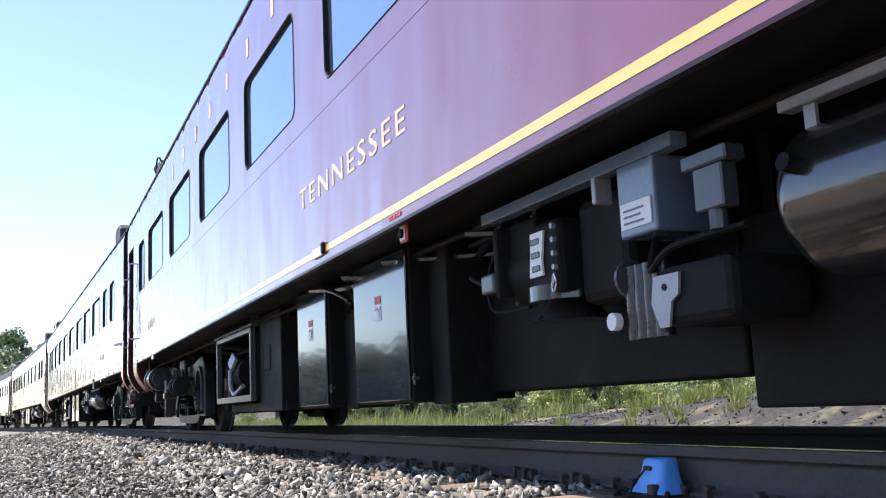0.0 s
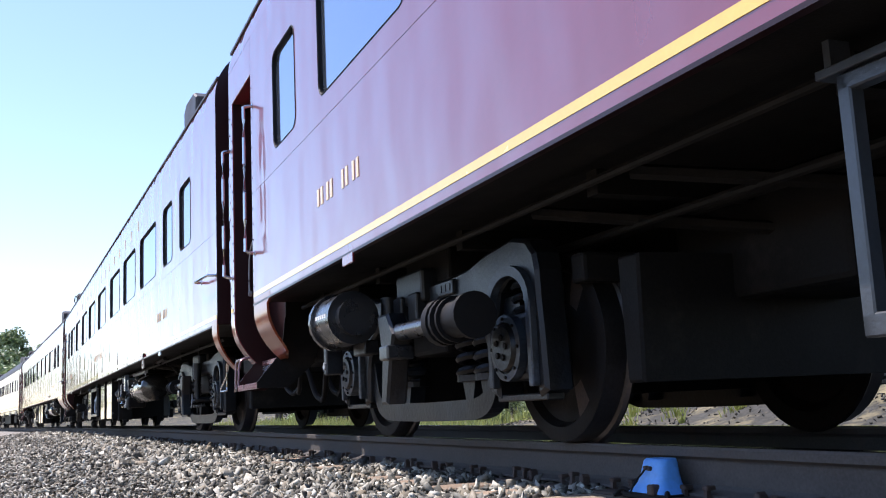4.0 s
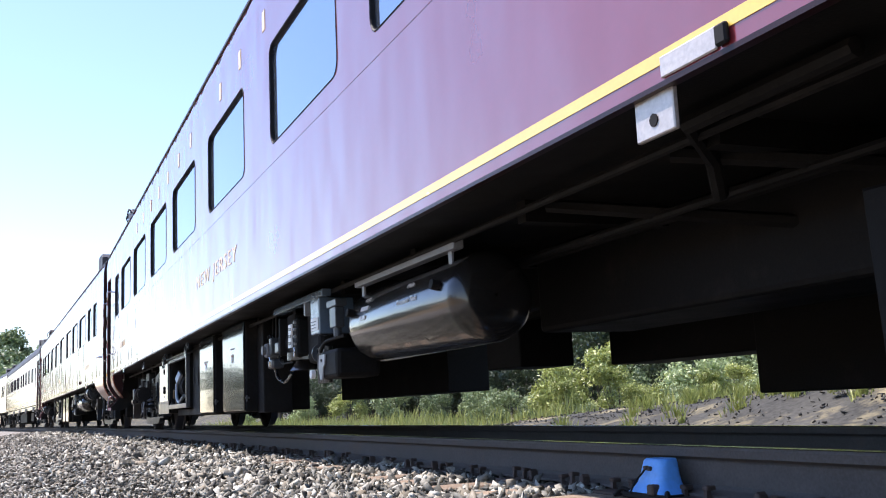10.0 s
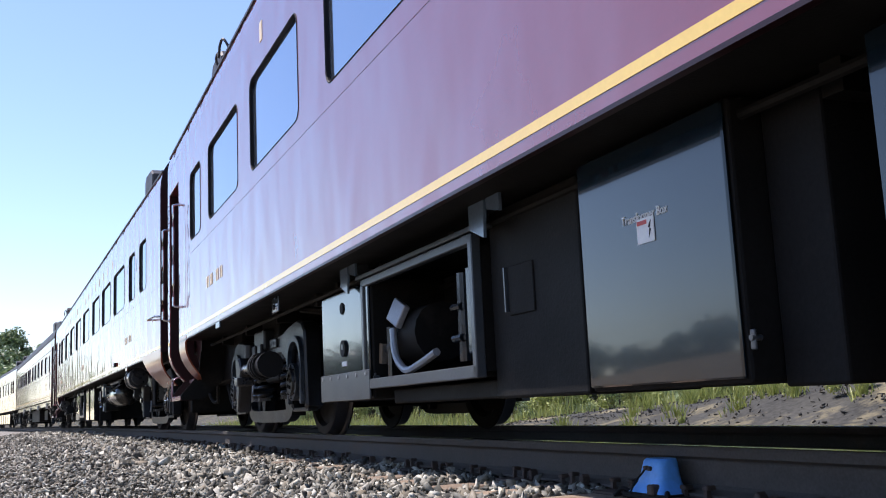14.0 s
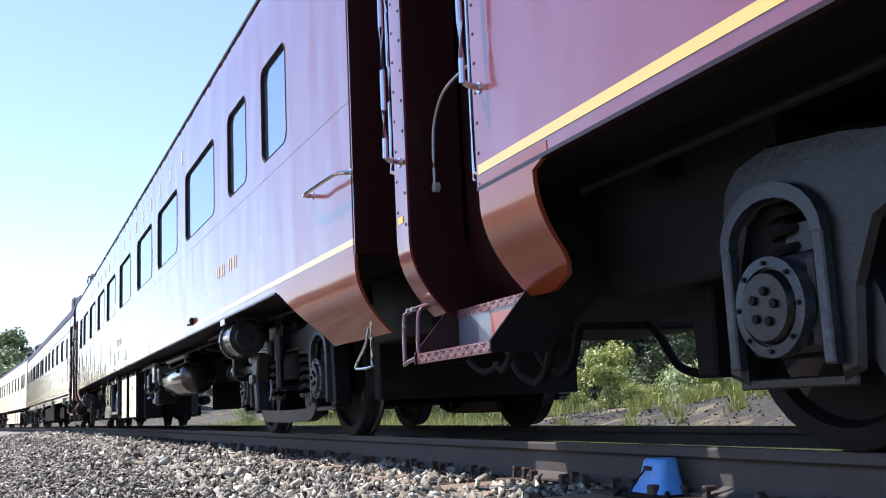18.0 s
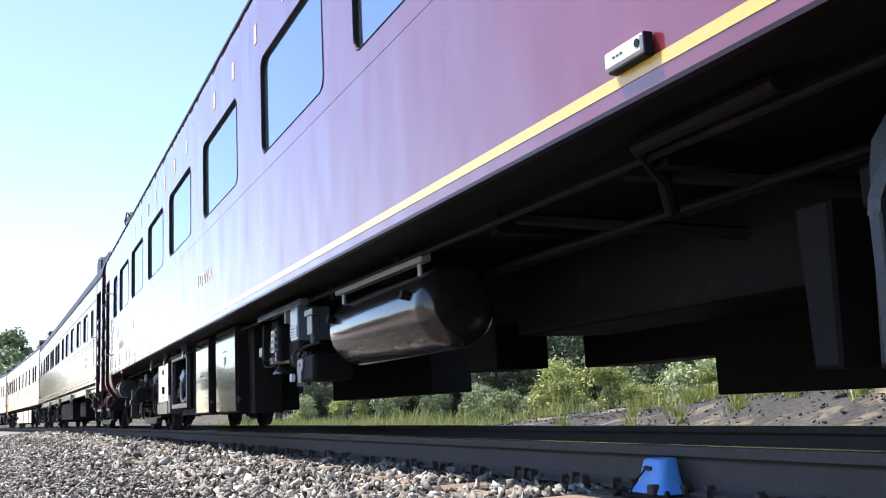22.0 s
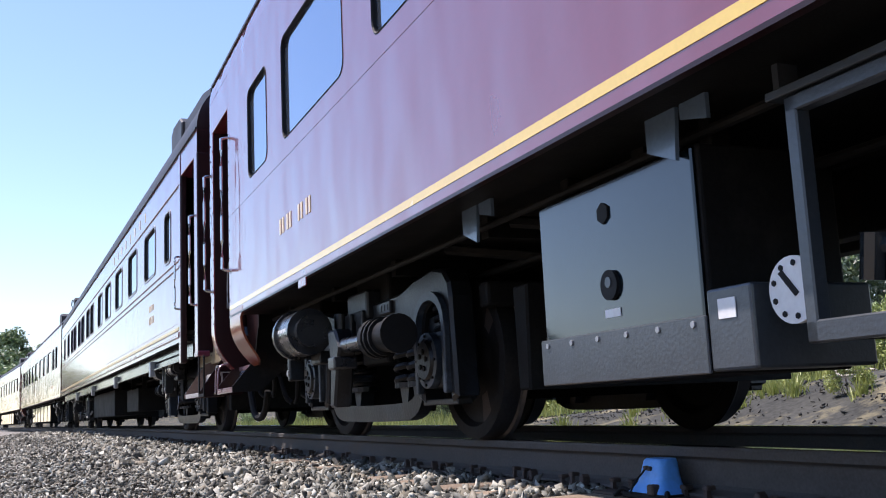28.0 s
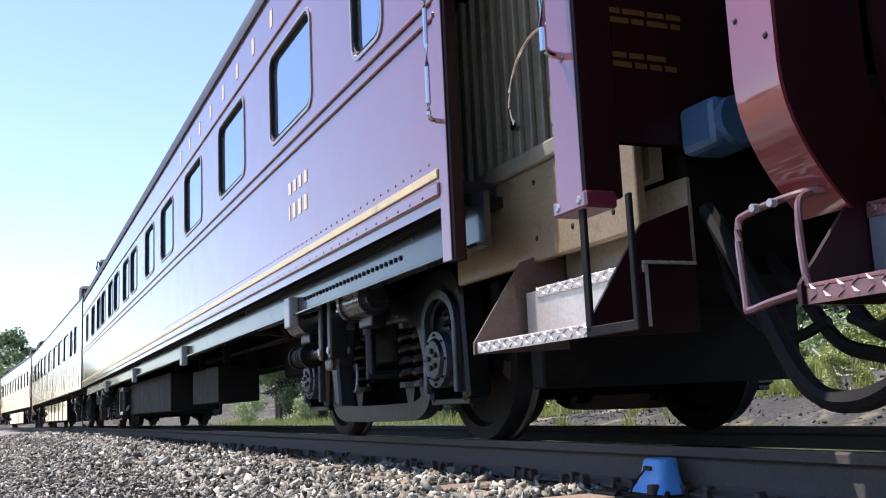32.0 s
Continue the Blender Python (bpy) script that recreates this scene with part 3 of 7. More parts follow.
def plants():
    rng = random.Random(11)
    kinds = [plant("tree", "broad leafy tree beyond the track, green darkened for forest shade", "tree", 8.5, 3.0, "leaf_shade", 12000, 0.10, 21, group="trees beyond the track"),
             plant("tree", "slim leafy tree in mid green leaf beyond the track", "tree", 7.0, 2.3, "leaf_mid", 11000, 0.09, 22, group="trees beyond the track")]
    shrubs = [plant("shrub", "yellow-green shrub growing by the slag bank", "shrub", 2.3, 1.5, "leaf_light", 4200, 0.055, 31, False, "shrubs by the bank"),
              plant("shrub", "pale green bush in full leaf by the bank", "shrub", 1.7, 1.3, "leaf_mid", 4200, 0.05, 32, False, "shrubs by the bank"),
              plant("shrub", "dark green bush in full leaf, wood shade in its colour", "shrub", 2.8, 1.9, "leaf_shade", 6500, 0.055, 33, False, "shrubs by the bank")]

    def put(kind, x, y, s, first=[]):
        m = pose(x, y, ground_z(x, y) - 0.05, 0, 0, rng.uniform(0, 360))
        if kind not in first:
            first.append(kind)
            kind.matrix_basis = m
            kind.scale = (s, s, s)
            return kind
        keep = kind.scale.copy()
        kind.scale = (s, s, s)
        c = copy_thing(kind, m)
        kind.scale = keep
        return c

    for k in range(20):
        put(kinds[k % 2], -92 + 4.6 * k + rng.uniform(-1.2, 1.2), rng.uniform(17, 26) + (6 if k > 15 else 0) - (4 if k < 6 else 0), rng.uniform(0.85, 1.25))
    for k in range(16):
        put(shrubs[2], -75 + 4.2 * k + rng.uniform(-1, 1), rng.uniform(13, 16.5), rng.uniform(0.9, 1.4))
    for x, y, s, w in ((-22.4, 9.6, 0.55, 0), (-24.6, 10.2, 0.8, 0), (-20.5, 9.8, 0.6, 0), (-26.9, 9.8, 0.6, 1), (-25.5, 12.2, 1.0, 0), (-23.6, 12.0, 0.7, 1), (-27.5, 11.2, 0.55, 1), (-30.5, 11.0, 0.75, 1), (-33, 11.6, 0.8, 1), (-36.5, 11.5, 0.7, 1), (-41, 11.2, 0.9, 1), (-46, 11.0, 0.9, 0),
                       (-52, 10.4, 0.9, 1), (-60, 9.0, 1.0, 1), (-21.5, 12.0, 0.6, 0), (-19.8, 11.2, 0.45, 1), (-18.0, 10.8, 0.4, 0), (-16.6, 10.6, 0.42, 1), (-15.2, 10.4, 0.4, 0), (-13.6, 10.8, 0.5, 0),
                       (-11.8, 10.4, 0.5, 1), (-20.6, 14, 1.1, 1), (-17.6, 14, 1.1, 1), (-14.4, 13.5, 1.0, 1), (-10.2, 11.5, 0.8, 0), (-8.0, 10.5, 0.6, 1), (-9.6, 9.1, 0.62, 0), (-8.2, 8.9, 0.5, 0), (-6.9, 8.5, 0.6, 0), (-5.9, 8.1, 0.45, 1), (-10.9, 9.4, 0.55, 1), (-12.4, 9.6, 0.6, 0), (-9.35, 6.0, 0.26, 0), (-6.9, 6.4, 0.28, 0), (-7.9, 9.0, 0.35, 0)):
        put(shrubs[w], x, y, s)
    for k in range(26):
        x = -22 + 0.75 * k + rng.uniform(-0.3, 0.3)
        put(shrubs[(0, 1, 0, 0)[k % 4]], x, rng.uniform(9.2, 10.6), rng.uniform(0.2, 0.36))
    for k in range(12):
        put(shrubs[1], -23 + 1.9 * k + rng.uniform(-0.6, 0.6), rng.uniform(11.5, 13.5), rng.uniform(0.7, 1.1))
    for k in range(30):
        put(shrubs[2], -70 + 2.0 * k + rng.uniform(-1, 1), rng.uniform(15, 22), rng.uniform(1.3, 2.1))
    for k in range(14):
        put(kinds[k % 2], -64 + 4.0 * k + rng.uniform(-1.5, 1.5), rng.uniform(24, 34), rng.uniform(0.9, 1.3))
    # a far belt of trees across the line of the track, and low growth across the field behind the camera
    far = plant("far_tree", "tall green tree on the distant wooded hill", "tree", 15, 5.5, "leaf_mid", 2000, 0.55, 41, group="trees on the distant hill")
    for k in range(34):
        put(far, rng.uniform(-330, -235), -24 + 2.7 * k + rng.uniform(-2, 2), rng.uniform(0.75, 1.1))
    for k in range(22):
        put(far, rng.uniform(-250, -215), -24 + 2.6 * k + rng.uniform(-1.5, 1.5), rng.uniform(0.6, 0.85))
    for k in range(18):
        put(far, rng.uniform(-262, -225), -20 + 1.8 * k + rng.uniform(-1, 1), rng.uniform(0.68, 0.82))
    for k in range(30):
        a = radians(26 + 1.1 * k)
        put(far, -300 * math.cos(a) + rng.uniform(-14, 14), -300 * math.sin(a) - 12 + rng.uniform(-10, 10), rng.uniform(0.22, 0.4))
    field = plant("field_bush", "rounded green bush at the far edge of the gravel field", "shrub", 4.5, 3.6, "leaf_shade", 2200, 0.26, 51, False, "bushes across the field")
    for k in range(15):
        put(field, -92 + 8.4 * k + rng.uniform(-1.5, 1.5), rng.uniform(-47, -40), rng.uniform(0.85, 1.2))
    for k in range(9):
        put(field, -24 - 3.3 * k + rng.uniform(-1.0, 1.0), rng.uniform(-12.5, -10.5), rng.uniform(0.5, 0.68))
    # grass along the foot of the bank
    g = np.random.default_rng(5)
    n = 8000
    x = np.concatenate([g.uniform(-60, -19, 6000), g.uniform(-20, -4, 2000)])
    y = np.concatenate([g.uniform(6.0, 11.5, 6000), g.uniform(8.2, 11.0, 2000)])
    hgt = g.uniform(0.12, 0.5, n) * np.array([0.35 + 1.3 * max(0.0, noise.noise((a * 0.5, b * 0.7, 9)) + 0.35) for a, b in zip(x, y)])
    V, F = [], []
    for i in range(n):
        z = ground_z(x[i], y[i]) - 0.02
        a = g.uniform(0, math.tau)
        w = 0.018
        lx, ly = g.uniform(-0.2, 0.2) * hgt[i], g.uniform(-0.2, 0.2) * hgt[i]
        dx, dy = w * math.cos(a), w * math.sin(a)
        V += [(x[i] - dx, y[i] - dy, z), (x[i] + dx, y[i] + dy, z), (x[i] + lx + dx * 0.6, y[i] + ly + dy * 0.6, z + hgt[i] * 0.6), (x[i] + lx * 2, y[i] + ly * 2, z + hgt[i]), (x[i] + lx - dx * 0.6, y[i] + ly - dy * 0.6, z + hgt[i] * 0.6)]
        F.append(tuple(range(5 * i, 5 * i + 5)))
    tagged(part("long_grass", (V, F), "grass"), "long yellow-green grass at the foot of the bank", "grass", kind="stuff")
    # tufts of grass growing on the slag
    V, F = [], []
    for k in range(46):
        cx, cy = g.uniform(-15, -4), g.uniform(5.0, 9.0)
        rad = g.uniform(0.08, 0.3)
        for i in range(int(70 * rad / 0.25)):
            a = g.uniform(0, math.tau)
            d = rad * abs(g.normal(0, 0.5))
            px, py = cx + d * math.cos(a), cy + d * math.sin(a)
            z = ground_z(px, py) - 0.01
            h = g.uniform(0.08, 0.30) * (1.2 - min(1, d / rad) * 0.6)
            b = g.uniform(0, math.tau)
            dx, dy = 0.011 * math.cos(b), 0.011 * math.sin(b)
            lx, ly = g.uniform(-0.3, 0.3) * h, g.uniform(-0.3, 0.3) * h
            j = len(V)
            V += [(px - dx, py - dy, z), (px + dx, py + dy, z), (px + lx + dx * 0.6, py + ly + dy * 0.6, z + h * 0.6), (px + lx * 2, py + ly * 2, z + h), (px + lx - dx * 0.6, py + ly - dy * 0.6, z + h * 0.6)]
            F.append(tuple(range(j, j + 5)))
    tagged(part("grass_tufts", (V, F), "grass"), "scattered yellow-green grass tufts on the slag bank", "grass", kind="stuff")
    # bleached branches on the bank
    for k, (bx, by) in enumerate(((-10.6, 7.8), (-9.6, 7.5), (-8.9, 7.2), (-8.0, 7.0), (-10.1, 6.9))):
        bm = bmesh.new()
        p = [Vector((0, 0, 0))]
        for j in range(4):
            p.append(p[-1] + Vector((rng.uniform(0.1, 0.3) * (1 if k % 2 else -1), rng.uniform(-0.05, 0.05), rng.uniform(-0.05, 0.2))))
        tube(bm, smooth_path(p, 4), 0.018, 6)
        tube(bm, smooth_path([p[2], p[2] + Vector((0.1, 0, 0.14)), p[2] + Vector((0.12, 0.05, 0.28))], 4), 0.011, 5)
        b = tagged(part("dead_branch", bm, "dead"), "bleached bare branch lying on the slag bank", "branch", group="dead branches")
        b.matrix_basis = pose(bx, by, ground_z(bx, by) + 0.03)


plants()


# ---- passenger cars: x runs forward, 0 at the leading end ----
SIDE, SILL, EAVE = 1.52, 1.085, 3.38
BODY_END = -25.17


def side_sheet(bm, x0, x1, z0, z1, wins, y, inward, r=0.09):
    """A side wall with rounded window openings and their reveals."""
    def quad(a, b, c, d):
        bm.faces.new([bm.verts.new((p[0], y, p[1])) for p in (a, b, c, d)])
    lo = min([w[2] for w in wins] + [z1]) - 0.06
    hi = max([w[3] for w in wins] + [z0]) + 0.06
    quad((x0, z0), (x1, z0), (x1, lo), (x0, lo))
    quad((x0, hi), (x1, hi), (x1, z1), (x0, z1))
    cur = x0
    for a, b, c, d in sorted(wins):
        quad((cur, lo), (a - 0.05, lo), (a - 0.05, hi), (cur, hi))
        cur = b + 0.05
        arcs = rounded(a, b, c, d, r)
        out = ((a - 0.05, lo), (b + 0.05, lo), (b + 0.05, hi), (a - 0.05, hi))
        ov = [bm.verts.new((p[0], y, p[1])) for p in out]
        av = [[bm.verts.new((p[0], y, p[1])) for p in arc] for arc in arcs]
        for k in range(4):
            for i in range(len(av[k]) - 1):
                bm.faces.new((ov[k], av[k][i + 1], av[k][i]))
            bm.faces.new((ov[k], ov[(k + 1) % 4], av[(k + 1) % 4][0], av[k][-1]))
        ring = [v for arc in av for v in arc]
        inn = [bm.verts.new((v.co.x, y + inward * 0.05, v.co.z)) for v in ring]
        for i in range(len(ring)):
            j = (i + 1) % len(ring)
            bm.faces.new((ring[i], ring[j], inn[j], inn[i]))
    quad((cur, lo), (x1, lo), (x1, hi), (cur, hi))
    bmesh.ops.remove_doubles(bm, verts=bm.verts, dist=0.0008)
    return bm


def window(parent, w, y, inward, frame_mat="rubber", r=0.09):
    """A window: a dark gasket round the opening with the pane set in it."""
    a, b, c, d = w
    bm = bmesh.new()
    outer = [p for arc in rounded(a - 0.010, b + 0.010, c - 0.010, d + 0.010, r + 0.010) for p in arc]
    inner = [p for arc in rounded(a + 0.004, b - 0.004, c + 0.004, d - 0.004, r - 0.004) for p in arc]
    n = len(outer)
    rows = [[(p[0], y - inward * 0.001, p[1]) for p in outer], [(p[0], y - inward * 0.005, p[1]) for p in [((o[0] + i[0]) / 2, (o[1] + i[1]) / 2) for o, i in zip(outer, inner)]],
            [(p[0], y + inward * 0.002, p[1]) for p in inner], [(p[0], y + inward * 0.05, p[1]) for p in inner]]
    for q in rows:
        q.append(q[0])
    loft(bm, rows)
    win = part("window", bm, frame_mat, parent)
    bm = bmesh.new()
    f = [bm.verts.new((p[0], y + inward * 0.024, p[1])) for p in inner]
    g = [bm.verts.new((p[0], y + inward * 0.032, p[1])) for p in inner]
    bm.faces.new(f)
    bm.faces.new(g[::-1])
    for i in range(n):
        bm.faces.new((f[(i + 1) % n], f[i], g[i], g[(i + 1) % n]))
    part("pane", bm, "glass", win, "dark reflective window pane")
    return win


def roof_profile(z_dark):
    arc = [(-0.92 - 0.6 * math.cos(radians(a)), EAVE + 0.6 * math.sin(radians(a))) for a in range(0, 71, 7)]
    arc += [(-0.85, 4.02), (-0.45, 4.085), (0.0, 4.1)]
    low = [p for p in arc if p[1] <= z_dark]
    high = [low[-1]] + [p for p in arc if p[1] > z_dark]
    return low, high


def bent_rail(parent, pts, r=0.013, mat="chrome", label="polished steel grab rail"):
    """A grab rail with its foot brackets."""
    bm = tube(bmesh.new(), pts, r, 8)
    h = part("grab_rail", bm, mat, parent, label, smooth=True)
    for p in (pts[0], pts[-1]):
        bm = bmesh.new()
        rod(bm, (p[0], p[1] - 0.006, p[2]), (p[0], p[1] + 0.02, p[2]), 0.026, 10)
        part("bracket", bm, mat, h)
    return h


def curved_y(z):
    """How the lower flank tucks under."""
    t = max(0.0, min(1.0, (1.02 - z) / 0.42))
    return -SIDE + 0.24 * t ** 2.0


def skirt(parent, edge, mat="skirt", label="tucked-under glossy maroon skirt panel, orange ground reflection in its colour"):
    """A curved skirt below the sill: edge(z) gives its two ends in x."""
    outer, inner = [], []
    for k in range(13):
        z = 1.128 - 0.498 * k / 12
        a, b = edge(min(z, 1.08))
        y = curved_y(z) - (0.0025 if z > 1.02 else 0.0025 * (z - 0.6) / 0.42)
        outer.append([(a + (b - a) * i / 8, y, z) for i in range(9)])
        inner.append([(a + (b - a) * i / 8, y + 0.02, z) for i in range(9)])
    bm = bmesh.new()
    loft(bm, outer)
    loft(bm, inner[::-1])
    loft(bm, [[r[0] for r in outer], [r[0] for r in inner]])
    loft(bm, [[r[-1] for r in outer], [r[-1] for r in inner]])
    loft(bm, [outer[-1], inner[-1]])
    bmesh.ops.remove_doubles(bm, verts=bm.verts, dist=0.0003)
    return part("skirt_panel", bm, mat, parent, label, smooth=True)


def tread_plate(bm, x0, x1, y0, y1, z, lip=0.035):
    """A checkered step tread: a plate with a folded lip and raised lugs."""
    box(bm, x0, x1, y0, y1, z - 0.012, z, 0.003)
    box(bm, x0, x1, y0, y0 + 0.012, z - lip, z - 0.012)
    n = int((x1 - x0) / 0.045)
    for k in range(n):
        x = x0 + (k + 0.5) * (x1 - x0) / n
        for j, zz in enumerate((z - 0.3 * lip, z - 0.75 * lip)):
            s = 0.008 if (k + j) % 2 else -0.008
            a = [bm.verts.new(p) for p in ((x - 0.014, y0 - 0.0005, zz - s), (x + 0.014, y0 - 0.0005, zz + s), (x, y0 - 0.005, zz))]
            b = [bm.verts.new(p) for p in ((x - 0.012, y0 - 0.0005, zz - s + 0.007), (x + 0.012, y0 - 0.0005, zz + s + 0.007))]
            bm.faces.new(a)
            bm.faces.new((a[2], a[1], b[1]))
            bm.faces.new((a[0], a[2], b[0]))
            bm.faces.new((a[2], b[1], b[0]))
        for yy in np.arange(y0 + 0.03, y1 - 0.01, 0.05):
            box(bm, x - 0.012, x + 0.012, yy - 0.003, yy + 0.003, z - 0.001, z + 0.004)
    return bm


def steps(parent, x0, x1, mat, cheek_mat):
    """A two-tread vestibule step with slanted cheek plates."""
    bm = tread_plate(bmesh.new(), x0 + 0.02, x1 - 0.02, -1.50, -1.27, 0.455, 0.05)
    lower = part("step_tread", bm, mat, parent, "checkered step tread")
    bm = tread_plate(bmesh.new(), x0 + 0.02, x1 - 0.02, -1.28, -1.05, 0.665, 0.04)
    part("step_tread", bm, mat, parent)
    bm = box(bmesh.new(), x0 + 0.02, x1 - 0.02, -1.275, -1.262, 0.44, 0.64)
    part("step_riser", bm, "riser", parent, "step riser, sun and sky sheen in its pale blue-grey")
    for x in (x0, x1 - 0.014):
        bm = bmesh.new()
        out = [(-1.51, 0.405), (-1.51, 0.455), (-1.30, 0.70), (-1.27, 0.98), (-1.03, 0.98), (-1.03, 0.60), (-1.25, 0.405)]
        a = [bm.verts.new((x, y, z)) for y, z in out]
        b = [bm.verts.new((x + 0.014, y, z)) for y, z in out]
        bm.faces.new(a)
        bm.faces.new(b[::-1])
        for i in range(len(a)):
            bm.faces.new((a[(i + 1) % len(a)], a[i], b[i], b[(i + 1) % len(a)]))
        # lead-side cheek in black, carrying the shade of that face
        part("step_cheek", bm, cheek_mat if x < x0 + 0.1 else "black", parent)
    return lower


def stirrup(parent, x, mat="chrome", w=0.2, z1=0.66, z0=0.36, y=-1.44):
    pts = smooth_path([(x + w * 0.55, y, z1), (x + w * 0.5, y, z1 - 0.05), (x + w * 0.5, y, z0 + 0.03), (x + w * 0.45, y, z0), (x - w * 0.45, y, z0), (x - w * 0.5, y, z0 + 0.03), (x - w * 0.3, y + 0.04, z1 - 0.12), (x - w * 0.2, y + 0.06, z1)], 4)
    part("stirrup", tube(bmesh.new(), pts, 0.0085, 7), mat, parent, "bent steel rod stirrup", smooth=True)


def hose(parent, pts, r=0.028, label="black rubber hose"):
    part("hose", tube(bmesh.new(), smooth_path(pts, 6), r, 8), "rubber", parent, label, smooth=True)


def coupler(parent, x, sign):
    bm = bmesh.new()
    box(bm, x - sign * 0.5, x + sign * 0.16, -0.09, 0.09, 0.76, 0.94, 0.02)
    box(bm, x + sign * 0.12, x + sign * 0.36, -0.16, 0.16, 0.72, 0.98, 0.03)
    part("coupler", bm, "bogie", parent, "cast steel coupler")
    for k, (y, dz) in enumerate(((-0.62, 0.0), (-0.45, 0.05), (0.5, 0.02))):
        hose(parent, [(x - sign * 0.15, y, 0.72), (x + sign * 0.02, y, 0.55 + dz), (x + sign * 0.16, y + 0.02, 0.36 + dz), (x + sign * 0.33, y + 0.04, 0.30 + dz)])
    hose(parent, [(x - sign * 0.1, -0.9, 0.78), (x, -0.88, 0.50), (x + sign * 0.18, -0.85, 0.38), (x + sign * 0.34, -0.82, 0.42)], 0.02)


def diaphragm(parent, x0, x1):
    core = part("diaphragm", box(bmesh.new(), min(x0, x1), max(x0, x1), -0.52, 0.52, 1.1, 3.4), "rubber", parent, "black pleated gangway diaphragm")
    n = 5
    for k in range(n):
        a = x0 + (x1 - x0) * k / n
        b = x0 + (x1 - x0) * (k + 0.72) / n
        a, b = min(a, b), max(a, b)
        bm = bmesh.new()
        rows = [[(x, y, z) for y, z in ((-0.62, 1.15), (-0.62, 3.42), (-0.55, 3.5), (0.55, 3.5), (0.62, 3.42), (0.62, 1.15))] for x in (a, b)]
        inner = [[(x, y, z) for y, z in ((-0.53, 1.15), (-0.53, 3.36), (-0.49, 3.41), (0.49, 3.41), (0.53, 3.36), (0.53, 1.15))] for x in (a, b)]
        loft(bm, [inner[0], rows[0], rows[1], inner[1]])
        part("pleat", bm, "rubber", core)


def rivets(parent, pts, y, mat, r=0.008):
    """Raised rivet heads along a line, facing the near side."""
    V, F = [], []
    for x, z in pts:
        i = len(V)
        V += [(x + r * math.cos(k * math.tau / 6), y, z + r * math.sin(k * math.tau / 6)) for k in range(6)]
        V += [(x + 0.55 * r * math.cos(k * math.tau / 6), y - 0.004, z + 0.55 * r * math.sin(k * math.tau / 6)) for k in range(6)]
        F += [(i + k, i + (k + 1) % 6, i + 6 + (k + 1) % 6, i + 6 + k) for k in range(6)] + [tuple(i + 6 + k for k in range(6))]
    part("rivets", (V, F), mat, parent)


def equipment_box(parent, x0, x1, y0, z0, z1, mat="gloss_black", depth=0.55, door=True, label="glossy black equipment box under the floor", marks=0):
    b = part("equipment_box", box(bmesh.new(), x0, x1, y0, y0 + depth, z0, z1, 0.012), mat if not door else "black", parent, label)
    if door:
        part("box_door", box(bmesh.new(), x0 + 0.012, x1 - 0.012, y0 - 0.018, y0 - 0.001, z0 + 0.015, z1 - 0.012, 0.006), mat, b, "glossy reflective black door")
        bm = bmesh.new()
        rod(bm, (x1 + 0.02, y0 - 0.008, z0 + 0.13), (x1 + 0.02, y0 + 0.03, z0 + 0.13), 0.009)
        box(bm, x1 + 0.006, x1 + 0.028, y0 + 0.0, y0 + 0.010, z0 + 0.095, z0 + 0.155, 0.003)
        part("latch", bm, "bay_frame", b)
    if marks:
        xm = (x0 + x1) / 2
        zc = z0 + 0.53
        lab = part("label_plate", box(bmesh.new(), xm - 0.05, xm + 0.05, y0 - 0.0215, y0 - 0.019, zc - 0.045, zc + 0.04), "white", b, "small white notice")
        part("notice_head", box(bmesh.new(), xm - 0.045, xm + 0.01, y0 - 0.0235, y0 - 0.0205, zc + 0.018, zc + 0.032), "red", b)
        part("bolt_mark", prism(bmesh.new(), [(xm + 0.02, zc - 0.03), (xm + 0.035, zc - 0.002), (xm + 0.026, zc - 0.002), (xm + 0.036, zc + 0.028), (xm + 0.018, zc + 0.004), (xm + 0.027, zc + 0.004)], y0 - 0.0235, y0 - 0.0205), "rubber", b)
        if marks == 3:
            part("warning_label", box(bmesh.new(), xm - 0.05, xm + 0.05, y0 - 0.0215, y0 - 0.019, zc + 0.055, zc + 0.10), "red", b, "red warning label")
        if marks == 1:
            part("title_bars", bars_at(xm - 0.09, y0 - 0.0205, zc + 0.085, (0.1, -0.02, 0.06), 0.016, 0.006), "white", b)
    # hangers up to the floor
    for x in (x0 + 0.06, x1 - 0.06):
        part("hanger", box(bmesh.new(), x - 0.03, x + 0.03, y0 + 0.08, y0 + 0.16, z1 - 0.01, 1.1, 0.004), "black", b)
    return b


def glyph_bars(name, parent, x, y, z, widths, height, gap, mat, label=""):
    """Plain bars standing for characters, each a part of its own."""
    for w in widths:
        if w > 0:
            part(name, box(bmesh.new(), x, x + w, y - 0.002, y + 0.002, z, z + height), mat, parent, label)
            x += w + gap
        else:
            x -= w


def bars_at(x, y, z, widths, height, gap):
    bm = write_bars(widths, height, gap)
    bmesh.ops.translate(bm, verts=bm.verts, vec=(x, y, z))
    return bm


